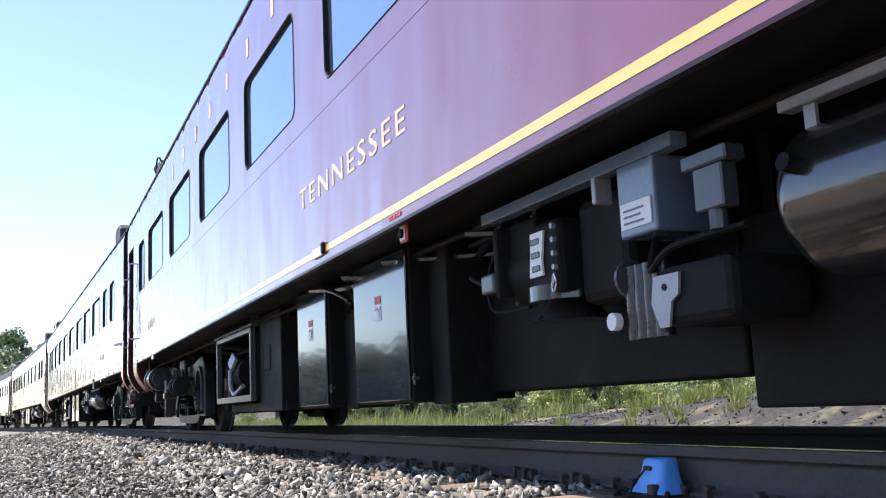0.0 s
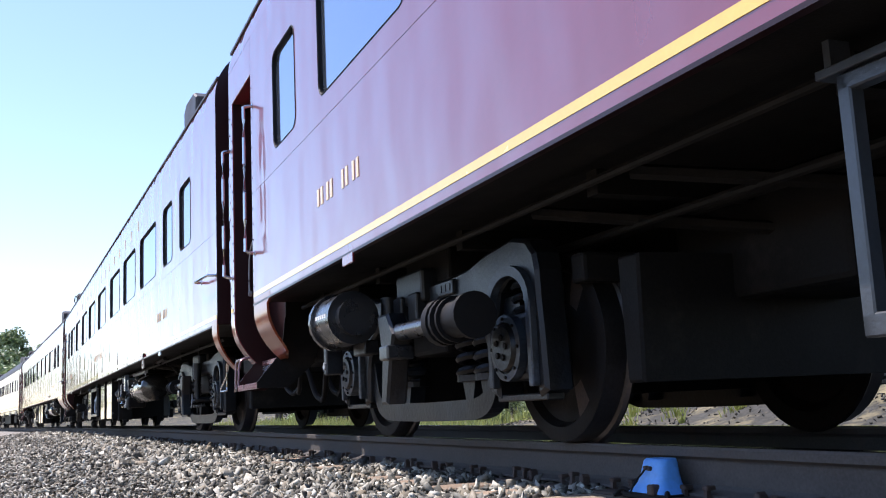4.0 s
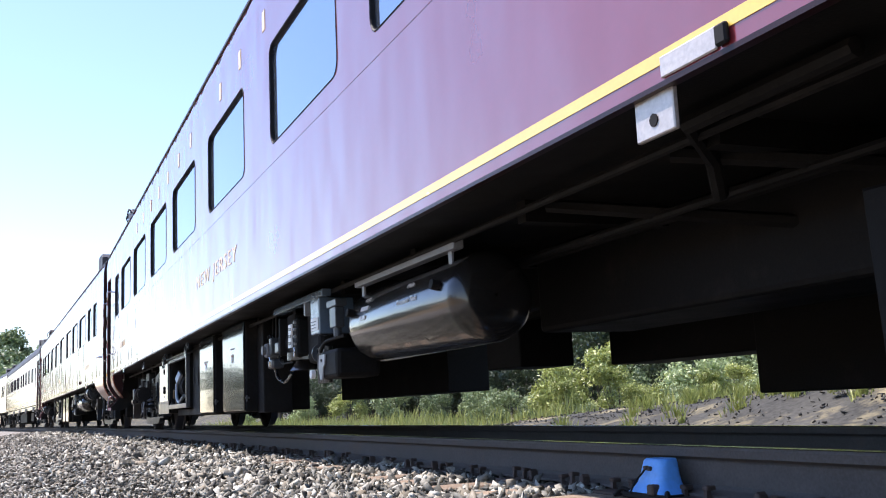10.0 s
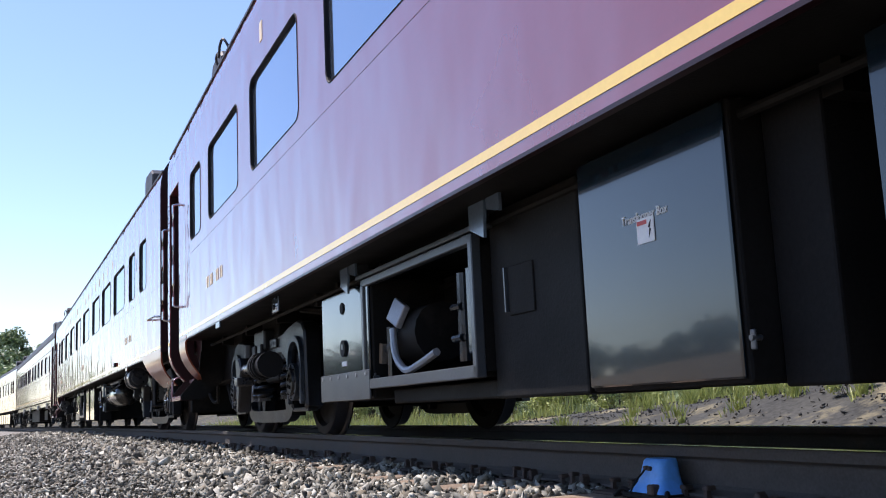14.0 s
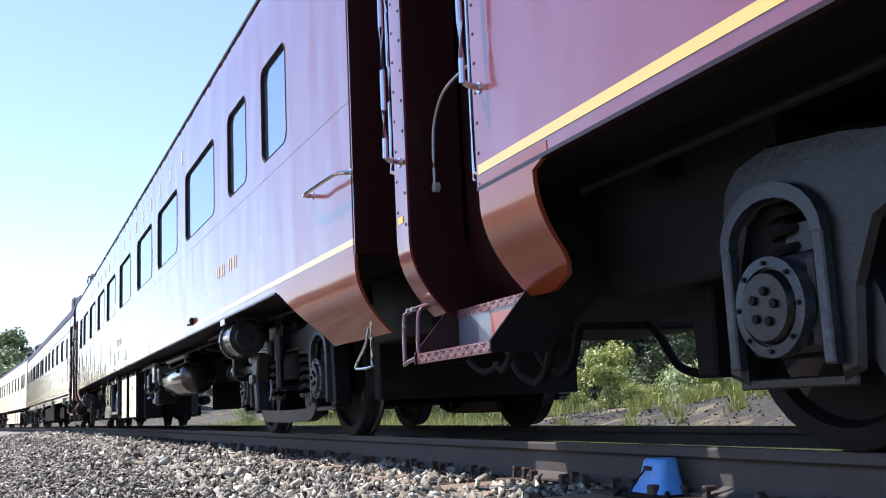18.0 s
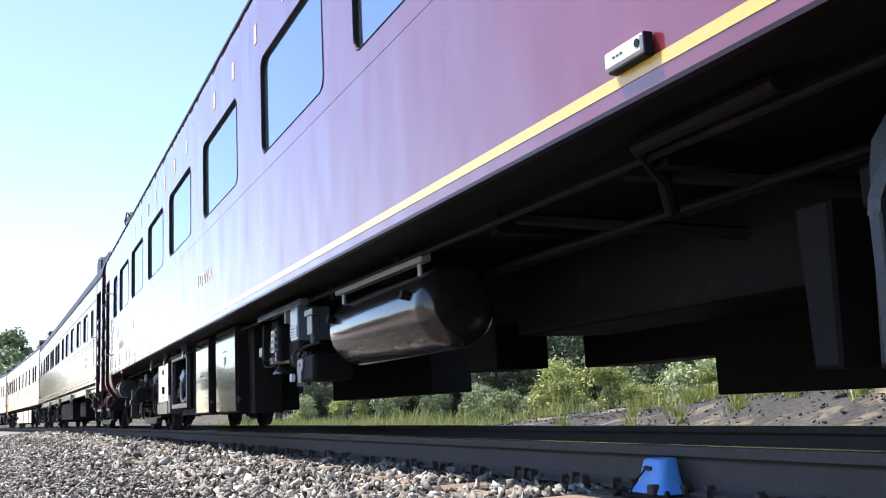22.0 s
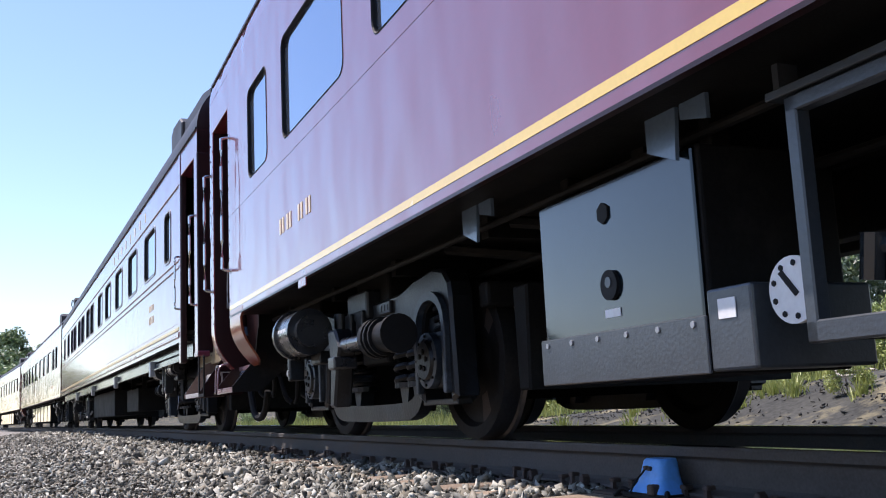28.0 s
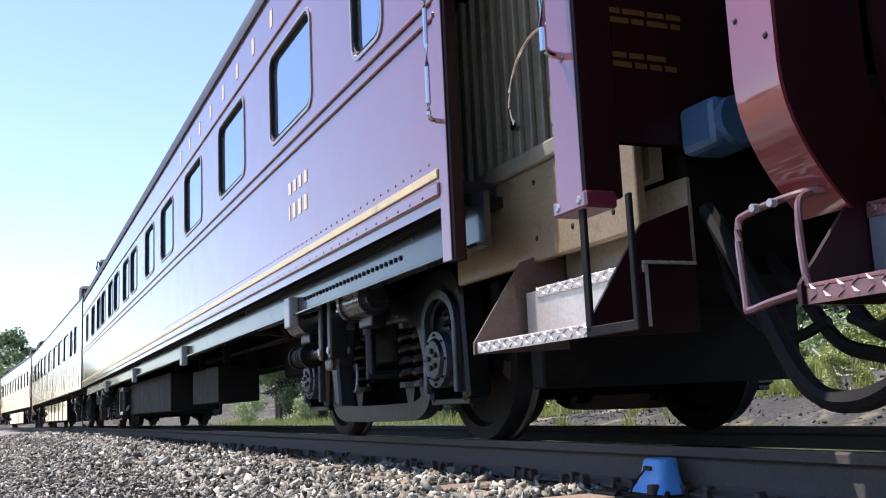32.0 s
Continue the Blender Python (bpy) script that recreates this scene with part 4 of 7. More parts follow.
def reservoir(parent, x0, x1, y, z, r, words=False):
    """A welded air reservoir with domed ends, hung from a bar on straps."""
    bm = bmesh.new()
    rows = []
    prof = [(x0, 0.01), (x0 + 0.006, r * 0.6), (x0 + 0.022, r * 0.86), (x0 + 0.05, r * 0.97), (x0 + 0.09, r), (x1 - 0.09, r), (x1 - 0.05, r * 0.97), (x1 - 0.022, r * 0.86), (x1 - 0.006, r * 0.6), (x1, 0.01)]
    for x, q in prof:
        rows.append([(x, y + q * math.cos(k * math.tau / 28), z + q * math.sin(k * math.tau / 28)) for k in range(29)])
    loft(bm, rows)
    bmesh.ops.remove_doubles(bm, verts=bm.verts, dist=0.0005)
    tank = part("air_reservoir", bm, "tank", parent, "glossy black cylindrical air reservoir", smooth=True)
    part("hanger_bar", box(bmesh.new(), x0 + 0.02, x1 - 0.12, -1.19, -1.13, 0.985, 1.045, 0.004), "galv", parent, "pale grey hanger bar")
    for x in (x0 + 0.12, x1 - 0.22):
        bm = box(bmesh.new(), x - 0.022, x + 0.022, -1.165, -1.153, z + r * 0.6, 0.99)
        part("hanger_strap", bm, "galv", tank)
        bm = bmesh.new()
        rod(bm, (x, y - r * 0.90, z + r * 0.30), (x, y - r * 0.98 - 0.03, z + r * 0.34), 0.028, 8)
        part("drain_plug", bm, "black", tank)
    if words:
        for k, (line, w, dx) in enumerate((("Main", 0.10, 0.10), ("Reservoir Tank", 0.30, 0.0))):
            a = radians(8 - 22 * k + 22)
            t = lettering(line, 0.04, "white", tank, (x1 - 0.80 + dx, y - (r + 0.002) * math.cos(a), z + (r + 0.002) * math.sin(a)), 0.15, 1.0, name="stencil", width=w)
            t.matrix_basis = pose(x1 - 0.80 + dx, y - (r + 0.003) * math.cos(a), z + (r + 0.003) * math.sin(a), 90 - math.degrees(a), 0, 0)
        for k, (line, w, dx) in enumerate((("COTS", 0.10, 0.03),)):
            a = radians(30)
            t = lettering(line, 0.036, "white", tank, (0, 0, 0), 0.15, 1.0, name="stencil", width=w)
            t.matrix_basis = pose(x0 + 0.30 + dx, y - (r + 0.003) * math.cos(a), z + (r + 0.003) * math.sin(a), 90 - 30, 0, 0)
        for k, ws in enumerate(((0.03, 0.03, 0.06), (0.03, -0.01, 0.05))):
            a = radians(16 - 14 * k)
            t = part("stencil_bars", write_bars(ws, 0.026, 0.008), "white", tank)
            t.matrix_basis = pose(x0 + 0.30, y - (r + 0.002) * math.cos(a), z + (r + 0.002) * math.sin(a), -math.degrees(a), 0, 0)


def power_cabinet(parent, x0, x1, y0, z0, z1, plate_bar):
    """An open framed machinery bay: frame, motor, pipework and a control box."""
    c = new("machinery_bay")
    c = part("machinery_bay", box(bmesh.new(), x0, x1, y0 + 0.5, y0 + 0.54, z0, z1), "black", parent, "open-fronted machinery bay with pipework")
    for a, b, cc, d in ((x0, x1, z0, z0 + 0.06), (x0, x1, z1 - 0.045, z1), (x0, x0 + 0.045, z0, z1), (x1 - 0.045, x1, z0, z1)):
        part("frame_bar", box(bmesh.new(), a, b, y0 - 0.02, y0 + 0.03, cc, d, 0.005), "bay_frame", c, "grey painted frame bar")
    part("bay_floor", box(bmesh.new(), x0 + 0.05, x1 - 0.05, y0 + 0.03, y0 + 0.5, z0 + 0.005, z0 + 0.03), "black", c)
    part("bay_wall", box(bmesh.new(), x1 - 0.035, x1 - 0.01, y0 + 0.03, y0 + 0.5, z0 + 0.03, z1 - 0.05), "black", c)
    part("control_box", box(bmesh.new(), x1 - 0.40, x1 - 0.08, y0 + 0.12, y0 + 0.4, z0 + 0.13, z1 - 0.10, 0.012), "bay_box", c, "blue-grey control box")
    part("warning_label", box(bmesh.new(), x1 - 0.27, x1 - 0.15, y0 + 0.114, y0 + 0.119, z0 + 0.42, z0 + 0.48), "orange", c, "orange and white warning label")
    part("warning_label", box(bmesh.new(), x1 - 0.26, x1 - 0.17, y0 + 0.112, y0 + 0.118, z0 + 0.475, z0 + 0.52), "white", c)
    bm = bmesh.new()
    rod(bm, (x1 - 0.50, y0 + 0.16, z0 + 0.10), (x1 - 0.50, y0 + 0.16, z1 - 0.12), 0.042, 12)
    for zz in (z0 + 0.22, z0 + 0.38):
        rod(bm, (x1 - 0.57, y0 + 0.12, zz), (x1 - 0.46, y0 + 0.12, zz), 0.02, 8)
        rod(bm, (x1 - 0.50, y0 + 0.16, zz - 0.012), (x1 - 0.50, y0 + 0.16, zz + 0.012), 0.055, 12)
    part("drier_pipe", bm, "bay_box", c)
    bm = bmesh.new()
    rod(bm, (x0 + 0.28, y0 + 0.25, z0 + 0.30), (x0 + 0.66, y0 + 0.25, z0 + 0.30), 0.17, 16)
    rod(bm, (x0 + 0.24, y0 + 0.25, z0 + 0.30), (x0 + 0.30, y0 + 0.25, z0 + 0.30), 0.11, 16)
    part("motor", bm, "black", c, "black electric motor", smooth=True)
    bm = box(bmesh.new(), -0.09, 0.09, -0.02, 0.02, -0.07, 0.07, 0.006)
    t = part("terminal_box", bm, "galv", c, "pale tilted terminal box lid")
    t.matrix_basis = pose(x0 + 0.40, y0 + 0.08, z0 + 0.43, -18, 22, 0)
    bm = tube(bmesh.new(), smooth_path([(x0 + 0.36, y0 + 0.06, z0 + 0.34), (x0 + 0.42, y0 + 0.05, z0 + 0.18), (x0 + 0.58, y0 + 0.05, z0 + 0.09), (x0 + 0.80, y0 + 0.05, z0 + 0.11), (x0 + 1.05, y0 + 0.05, z0 + 0.16)], 6), 0.022, 8)
    part("pipe", bm, "galv", c, "bent pale grey pipe", smooth=True)
    bm = bmesh.new()
    rod(bm, (x0 + 0.27, y0 + 0.07, z0 + 0.06), (x0 + 0.27, y0 + 0.07, z0 + 0.36), 0.018, 8)
    rod(bm, (x0 + 0.15, y0 + 0.08, z0 + 0.22), (x0 + 0.32, y0 + 0.08, z0 + 0.25), 0.025, 8)
    rod(bm, (x0 + 0.16, y0 + 0.07, z0 + 0.15), (x0 + 0.18, y0 + 0.07, z0 + 0.27), 0.035, 8)
    part("valve", bm, "bay_box", c)
    part("hanger_plate", box(bmesh.new(), x0 - 0.06, x1 + 0.1, y0 - 0.03, y0 + 0.05, z1 + 0.005, z1 + 0.03, 0.003), "bay_frame", c)
    if plate_bar:
        for x in (x0 - 0.02, x1 + 0.05):
            part("hanger", box(bmesh.new(), x - 0.012, x + 0.012, y0 - 0.02, y0 + 0.05, z1 + 0.03, 1.12), "bay_frame", c)
    return c


def brake_gear(parent, x0, x1, y):
    """A brake valve group hung from a bar: valves, a bowl, a relay box, a filter, tags and pipes."""
    g = part("hanger_bar", box(bmesh.new(), x0 - 0.04, x0 + 1.40, y - 0.05, y + 0.02, 0.995, 1.045, 0.004), "plate_blue", parent, "blue-grey hanger bar for brake gear")
    bm = bmesh.new()
    rod(bm, (x0 + 0.02, y + 0.16, 0.76), (x0 + 0.36, y + 0.16, 0.76), 0.14, 16)
    box(bm, x0 + 0.04, x0 + 0.30, y + 0.04, y + 0.28, 0.78, 0.99, 0.03)
    box(bm, x0 + 0.0, x0 + 0.05, y - 0.02, y + 0.30, 0.66, 0.97, 0.015)
    part("triple_valve", bm, "black", g, "black cast brake valve", smooth=True)
    part("valve_cap", box(bmesh.new(), x0 - 0.14, x0 - 0.01, y - 0.02, y + 0.06, 0.69, 0.78, 0.012), "bay_frame", g, "grey square valve cap")
    part("label_strip", prism(bmesh.new(), [(x0 + 0.37, 0.70), (x0 + 0.48, 0.70), (x0 + 0.475, 0.77), (x0 + 0.485, 0.80), (x0 + 0.50, 0.88), (x0 + 0.39, 0.88), (x0 + 0.385, 0.80)], y - 0.035, y - 0.025), "white", g, "pale riveted label strip")
    for k in range(3):
        part("label_mark", box(bmesh.new(), x0 + 0.395, x0 + 0.465, y - 0.038, y - 0.034, 0.72 + 0.055 * k, 0.745 + 0.055 * k, 0.004), "bay_frame", g)
    part("valve_body", box(bmesh.new(), x0 + 0.36, x0 + 0.60, y - 0.022, y + 0.34, 0.62, 0.92, 0.025), "black", g)
    part("valve_body", box(bmesh.new(), x0 + 0.62, x0 + 0.97, y + 0.05, y + 0.34, 0.56, 0.97, 0.04), "black", g)
    for k in range(4):
        part("bolt_head", rod(bmesh.new(), (x0 + 0.575, y - 0.022, 0.72 + 0.055 * k), (x0 + 0.575, y - 0.04, 0.72 + 0.055 * k), 0.012, 6), "galv", g)
    part("lifting_loop", tube(bmesh.new(), smooth_path([(x0 + 0.55, y - 0.03, 0.66), (x0 + 0.58, y - 0.04, 0.69), (x0 + 0.595, y - 0.04, 0.65), (x0 + 0.57, y - 0.04, 0.62), (x0 + 0.55, y - 0.03, 0.66)], 4), 0.006, 6), "chrome", g, "small bright loop")
    bm = bmesh.new()
    rod(bm, (x0 + 0.43, y + 0.12, 0.60), (x0 + 0.43, y + 0.12, 0.66), 0.175, 20)
    rod(bm, (x0 + 0.43, y + 0.12, 0.60), (x0 + 0.43, y + 0.12, 0.52), 0.10, 20, 0.165)
    part("sump_bowl", bm, "tank", g, "black rounded sump bowl", smooth=True)
    part("relay_box", box(bmesh.new(), x0 + 1.06, x0 + 1.28, y - 0.04, y + 0.22, 0.74, 1.0, 0.01), "plate_blue", g, "blue-grey relay box")
    part("tag_plate", box(bmesh.new(), x0 + 1.08, x0 + 1.26, y - 0.045, y - 0.041, 0.77, 0.86), "white", g, "white tag plate")
    for k in range(3):
        part("tag_line", box(bmesh.new(), x0 + 1.10, x0 + 1.22 - 0.02 * (k % 2), y - 0.047, y - 0.0445, 0.785 + 0.022 * k, 0.792 + 0.022 * k), "bay_frame", g)
    part("bar_bracket", box(bmesh.new(), x0 + 0.90, x0 + 0.925, y - 0.045, y + 0.03, 0.90, 1.0, 0.004), "galv", g)
    # fluted filter with its round cap
    for k in range(4):
        part("filter_rib", rod(bmesh.new(), (x0 + 0.98 + 0.055 * k, y + 0.06, 0.40), (x0 + 0.98 + 0.055 * k, y + 0.06, 0.66), 0.035, 10), "cyl", g, smooth=True)
    part("filter_cap", rod(bmesh.new(), (x0 + 0.92, y - 0.01, 0.47), (x0 + 0.92, y + 0.02, 0.47), 0.032, 14), "white", g, "pale round cap")
    part("filter_flange", rod(bmesh.new(), (x0 + 0.97, y + 0.06, 0.62), (x0 + 0.955, y + 0.06, 0.62), 0.07, 16), "bay_frame", g)
    part("gauge_plate", prism(bmesh.new(), [(x0 + 1.20, 0.50), (x0 + 1.22, 0.59), (x0 + 1.36, 0.59), (x0 + 1.35, 0.52), (x0 + 1.31, 0.50), (x0 + 1.29, 0.42), (x0 + 1.24, 0.42)], y - 0.03, y - 0.02), "galv", g, "pale drilled gauge plate")
    part("plate_hole", rod(bmesh.new(), (x0 + 1.28, y - 0.029, 0.55), (x0 + 1.28, y - 0.034, 0.55), 0.012, 10), "rubber", g)
    part("pump_body", box(bmesh.new(), x0 + 1.22, x0 + 1.60, y - 0.018, y + 0.3, 0.42, 0.62, 0.03), "black", g)
    # tee valve beside the tank
    bm = bmesh.new()
    box(bm, x0 + 1.40, x0 + 1.62, y - 0.02, y + 0.06, 0.90, 0.95, 0.006)
    box(bm, x0 + 1.45, x0 + 1.59, y - 0.015, y + 0.05, 0.76, 0.90, 0.006)
    rod(bm, (x0 + 1.52, y + 0.02, 0.70), (x0 + 1.52, y + 0.02, 0.77), 0.03, 10)
    part("tee_valve", bm, "bay_frame", g, "grey tee-shaped valve")
    for pts, r in (([(x0 + 1.14, y + 0.05, 0.73), (x0 + 1.17, y + 0.0, 0.62), (x0 + 1.30, y + 0.0, 0.68), (x0 + 1.62, y + 0.04, 0.70)], 0.013), ([(x0 - 0.5, y + 0.1, 0.82), (x0 - 0.2, y + 0.06, 0.74), (x0 + 0.02, y + 0.1, 0.72)], 0.014),
                   ([(x0 - 0.02, y + 0.04, 0.92), (x0 - 0.12, y + 0.02, 0.80), (x0 - 0.10, y + 0.02, 0.62), (x0 + 0.2, y + 0.05, 0.60)], 0.008), ([(x0 - 0.6, y + 0.15, 1.0), (x0 - 0.25, y + 0.1, 0.98), (x0 - 0.02, y + 0.1, 0.93)], 0.012)):
        part("brake_pipe", tube(bmesh.new(), smooth_path(pts, 6), r, 7), "black", g, smooth=True)


def underframe(parent, x0, x1):
    """Floor plate, centre sills, cross beams and pipes."""
    u = part("underframe", box(bmesh.new(), x0, x1, -1.44, 1.44, 1.10, 1.15), "black", parent, "black steel underframe")
    part("floor_end", box(bmesh.new(), BODY_END + 0.1, -0.1, -0.98, 1.44, 1.105, 1.145), "black", parent)
    for y in (-0.22, 0.10):
        part("centre_sill", box(bmesh.new(), BODY_END + 0.3, -0.3, y, y + 0.12, 0.78, 1.10, 0.01), "black", u)
    for x in (-3.6, -21.6):
        part("body_bolster", box(bmesh.new(), x - 0.35, x + 0.35, -1.0, 1.3, 0.88, 1.10, 0.02), "black", u)
    part("end_platform", box(bmesh.new(), BODY_END + 0.12, -22.95, -1.0, 1.1, 0.60, 1.10, 0.02), "black", u)
    part("end_platform", box(bmesh.new(), -1.2, -0.12, -1.0, 1.1, 0.64, 1.10, 0.02), "black", u)
    part("floor_duct", box(bmesh.new(), -8.6, -5.2, -0.35, 0.30, 0.60, 1.10, 0.03), "black", u)
    part("floor_duct", box(bmesh.new(), -20.0, -18.9, -0.35, 0.30, 0.60, 1.10, 0.03), "black", u)
    beam = box(bmesh.new(), -0.04, 0.04, -1.12, 1.12, 1.0, 1.10)
    first = None
    for k in range(17):
        x = -1.9 - 1.35 * k
        if first is None:
            first = part("cross_beam", beam, "black", u)
            o = first
        else:
            o = new("cross_beam", first.data)
            o.parent = u
        o.location = (x, 0, 0)
    for y, z, r in ((-0.55, 0.98, 0.025), (-0.75, 0.94, 0.02), (-1.18, 1.03, 0.018)):
        part("train_pipe", rod(bmesh.new(), (BODY_END + 1.3, y, z), (-1.3, y, z), r, 8), "black", u)
    for x in (-6.2, -7.1, -11.2, -19.2, -20.0):
        part("floor_brace", rod(bmesh.new(), (x, -1.1, 1.04), (x + 0.7, -0.3, 0.86), 0.03, 6), "black", u)
    for z in (0.90, 0.84):
        # pale grey stands in for sunlight on these far train pipes
        part("far_train_pipe", rod(bmesh.new(), (-9.6, 0.45, z + 0.02), (-7.9, 0.45, z - 0.02), 0.016, 8), "galv", u, "train line pipe, far-side sunlight in its pale colour")
    part("conduit", tube(bmesh.new(), [(-5.2, -1.25, 1.06), (-5.9, -1.25, 1.05), (-6.1, -1.0, 1.0), (-6.2, -0.9, 0.9)], 0.03, 8), "black", u, "black bent conduit")


def wheelset(parent, x, y0=0.0):
    V, F = [], []
    n = 36
    prof = [(0.66, 0.09), (0.70, 0.16), (0.735, 0.20), (0.735, 0.33), (0.685, 0.38), (0.685, 0.478), (0.70, 0.488), (0.716, 0.478), (0.722, 0.459), (0.745, 0.457), (0.825, 0.453), (0.828, 0.440), (0.828, 0.385), (0.79, 0.36), (0.78, 0.21), (0.80, 0.18), (0.84, 0.12), (0.86, 0.10), (0.86, 0.075), (1.0, 0.075)]
    for s in (-1, 1):
        o = len(V)
        for y, r in prof:
            V += [(r * math.sin(k * math.tau / n), s * y, r * math.cos(k * math.tau / n)) for k in range(n)]
        for i in range(len(prof) - 1):
            for k in range(n):
                F.append((o + i * n + k, o + i * n + (k + 1) % n, o + (i + 1) * n + (k + 1) % n, o + (i + 1) * n + k))
    o = len(V)
    for y in (-0.70, 0.70):
        V += [(0.085 * math.sin(k * math.tau / 14), y, 0.085 * math.cos(k * math.tau / 14)) for k in range(14)]
    F += [(o + k, o + (k + 1) % 14, o + 14 + (k + 1) % 14, o + 14 + k) for k in range(14)]
    # lifting holes that show the wheel turning
    w = part("wheelset", (V, F), "wheel", parent, "steel wheels with polished rims on an axle", smooth=True)
    w.data.materials.append(M["tread"])
    w.data.materials.append(M["spike"])
    faces_side = (len(prof) - 1) * n
    for p in w.data.polygons:
        i = (p.index % faces_side) // n if p.index < 2 * faces_side else -1
        if i in (6, 7, 8, 9):
            p.material_index = 1
        elif i == 13 and p.index % n in (0, 1, 12, 13, 24, 25):
            p.material_index = 2
    w.location = (x, 0, 0.457)
    return w


def coil(bm, x, y, z0, z1, r, wire, turns):
    pts = [(x + r * math.cos(a * math.tau), y + r * math.sin(a * math.tau), z0 + (z1 - z0) * a / turns) for a in np.linspace(0, turns, int(turns * 12) + 1)]
    tube(bm, pts, wire, 6)


def bogie(car, cx, reverse, cylinder=True):
    """A four-wheel truck with cast frame, pedestals, springs, equaliser bars and brake gear."""
    b = part("bogie", box(bmesh.new(), -0.28, 0.28, -0.98, 0.98, 0.50, 0.84, 0.03), "black", car, "four-wheel truck with a cast steel frame, dusty grey")
    part("end_transom", box(bmesh.new(), -1.72, -1.60, -0.9, 0.9, 0.72, 0.86, 0.02), "black", b)
    part("end_transom", box(bmesh.new(), 1.60, 1.72, -0.9, 0.9, 0.72, 0.86, 0.02), "black", b)
    part("centre_plate", box(bmesh.new(), -0.7, 0.7, -0.45, 0.45, 0.85, 1.0, 0.04), "black", b)
    for x in (-0.60, 0.60):
        part("brake_beam", prism(bmesh.new(), [(x - 0.10, 0.22), (x + 0.10, 0.22), (x + 0.16, 0.60), (x - 0.16, 0.60)], -0.86, 0.86, 0.012), "black", b)
    for x in (-1.98, 1.98):
        part("brake_beam", prism(bmesh.new(), [(x - 0.06, 0.26), (x + 0.06, 0.26), (x + 0.08, 0.80), (x - 0.08, 0.80)], -0.84, 0.84, 0.012), "black", b)
    part("brake_lever", box(bmesh.new(), -0.55, 0.55, -0.34, 0.34, 0.24, 0.52, 0.02), "black", b)
    b.matrix_basis = pose(cx, 0, 0, 0, 0, 180 if reverse else 0)
    for s in (-1, 1):
        def ys(a, c):
            return (a, c) if s < 0 else (-c, -a)
        # cast side frame with arches over the axle boxes
        beam = [(-1.55, 0.80), (-1.555, 0.66), (-1.57, 0.50), (-1.585, 0.25), (-1.50, 0.22), (-1.49, 0.60), (-1.44, 0.74), (-1.36, 0.79), (-1.24, 0.79), (-1.14, 0.74), (-1.09, 0.60), (-1.08, 0.22), (-0.99, 0.25), (-0.965, 0.48), (-0.88, 0.66), (-0.72, 0.73), (-0.40, 0.74)]
        top = [(-0.40, 0.90), (-0.75, 0.91), (-0.98, 0.955), (-1.30, 0.985), (-1.46, 0.95), (-1.53, 0.88)]
        out = beam + [(-x, z) for x, z in reversed(beam)] + [(-x, z) for x, z in reversed(top)] + top
        f = part("side_frame", prism(bmesh.new(), out, *ys(-1.050, -0.900), bev=0.018), "bogie", b, "cast steel side frame")
        for x in (-1.29, 1.29):
            bm = bmesh.new()
            prism(bm, [(x + 0.235 * math.cos(a), 0.66 + 0.19 * math.sin(a)) for a in np.linspace(0, math.pi, 13)] + [(x + 0.19 * math.cos(a), 0.66 + 0.14 * math.sin(a)) for a in np.linspace(math.pi, 0, 13)], *ys(-1.085, -1.045))
            for dx in (-0.235, 0.19):
                box(bm, x + dx, x + dx + 0.045, *ys(-1.085, -1.045), 0.27, 0.67, 0.006)
            part("pedestal_rib", bm, "bogie_rib", f)
        for x in (-1.29, 1.29):
            bm = box(bmesh.new(), x - 0.165, x + 0.165, *ys(-1.060, -0.840), 0.30, 0.62, 0.03)
            jb = part("journal_box", bm, "bogie", b, "cast axle box")
            bm = bmesh.new()
            rod(bm, (x, s * 1.055, 0.457), (x, s * 1.095, 0.457), 0.155, 24)
            rod(bm, (x, s * 1.095, 0.457), (x, s * 1.122, 0.457), 0.118, 24, 0.105)
            part("axle_cover", bm, "bogie", jb, "round bolted bearing cover", smooth=True)
            bm = bmesh.new()
            for r, yy in ((0.124, 1.096), (0.124, 1.106), (0.158, 1.103), (0.158, 1.060)):
                ring = [bm.verts.new((x + r * math.cos(j * math.tau / 28), s * yy, 0.457 + r * math.sin(j * math.tau / 28))) for j in range(28)]
                if r != 0.124 or yy != 1.096:
                    for j in range(28):
                        bm.faces.new((last[j], last[(j + 1) % 28], ring[(j + 1) % 28], ring[j]))
                last = ring
            part("cover_ring", bm, "bogie_rib", jb, "dusty pale flange ring")
            for k in range(8):
                a = k * math.tau / 8
                part("cover_bolt", rod(bmesh.new(), (x + 0.138 * math.cos(a), s * 1.090, 0.457 + 0.138 * math.sin(a)), (x + 0.138 * math.cos(a), s * 1.114, 0.457 + 0.138 * math.sin(a)), 0.008, 6), "wheel", jb)
            for k in range(5):
                a = k * math.tau / 5 + 0.5
                part("axle_bolt", rod(bmesh.new(), (x + 0.05 * math.cos(a), s * 1.115, 0.457 + 0.05 * math.sin(a)), (x + 0.05 * math.cos(a), s * 1.132, 0.457 + 0.05 * math.sin(a)), 0.015, 6), "wheel", jb)
            part("pedestal_tie", box(bmesh.new(), x - 0.26, x + 0.26, *ys(-1.030, -0.940), 0.205, 0.24, 0.006), "bogie", b)
            bm = bmesh.new()
            coil(bm, x, s * 0.960, 0.62, 0.80, 0.07, 0.016, 3)
            part("pedestal_spring", bm, "black", b)
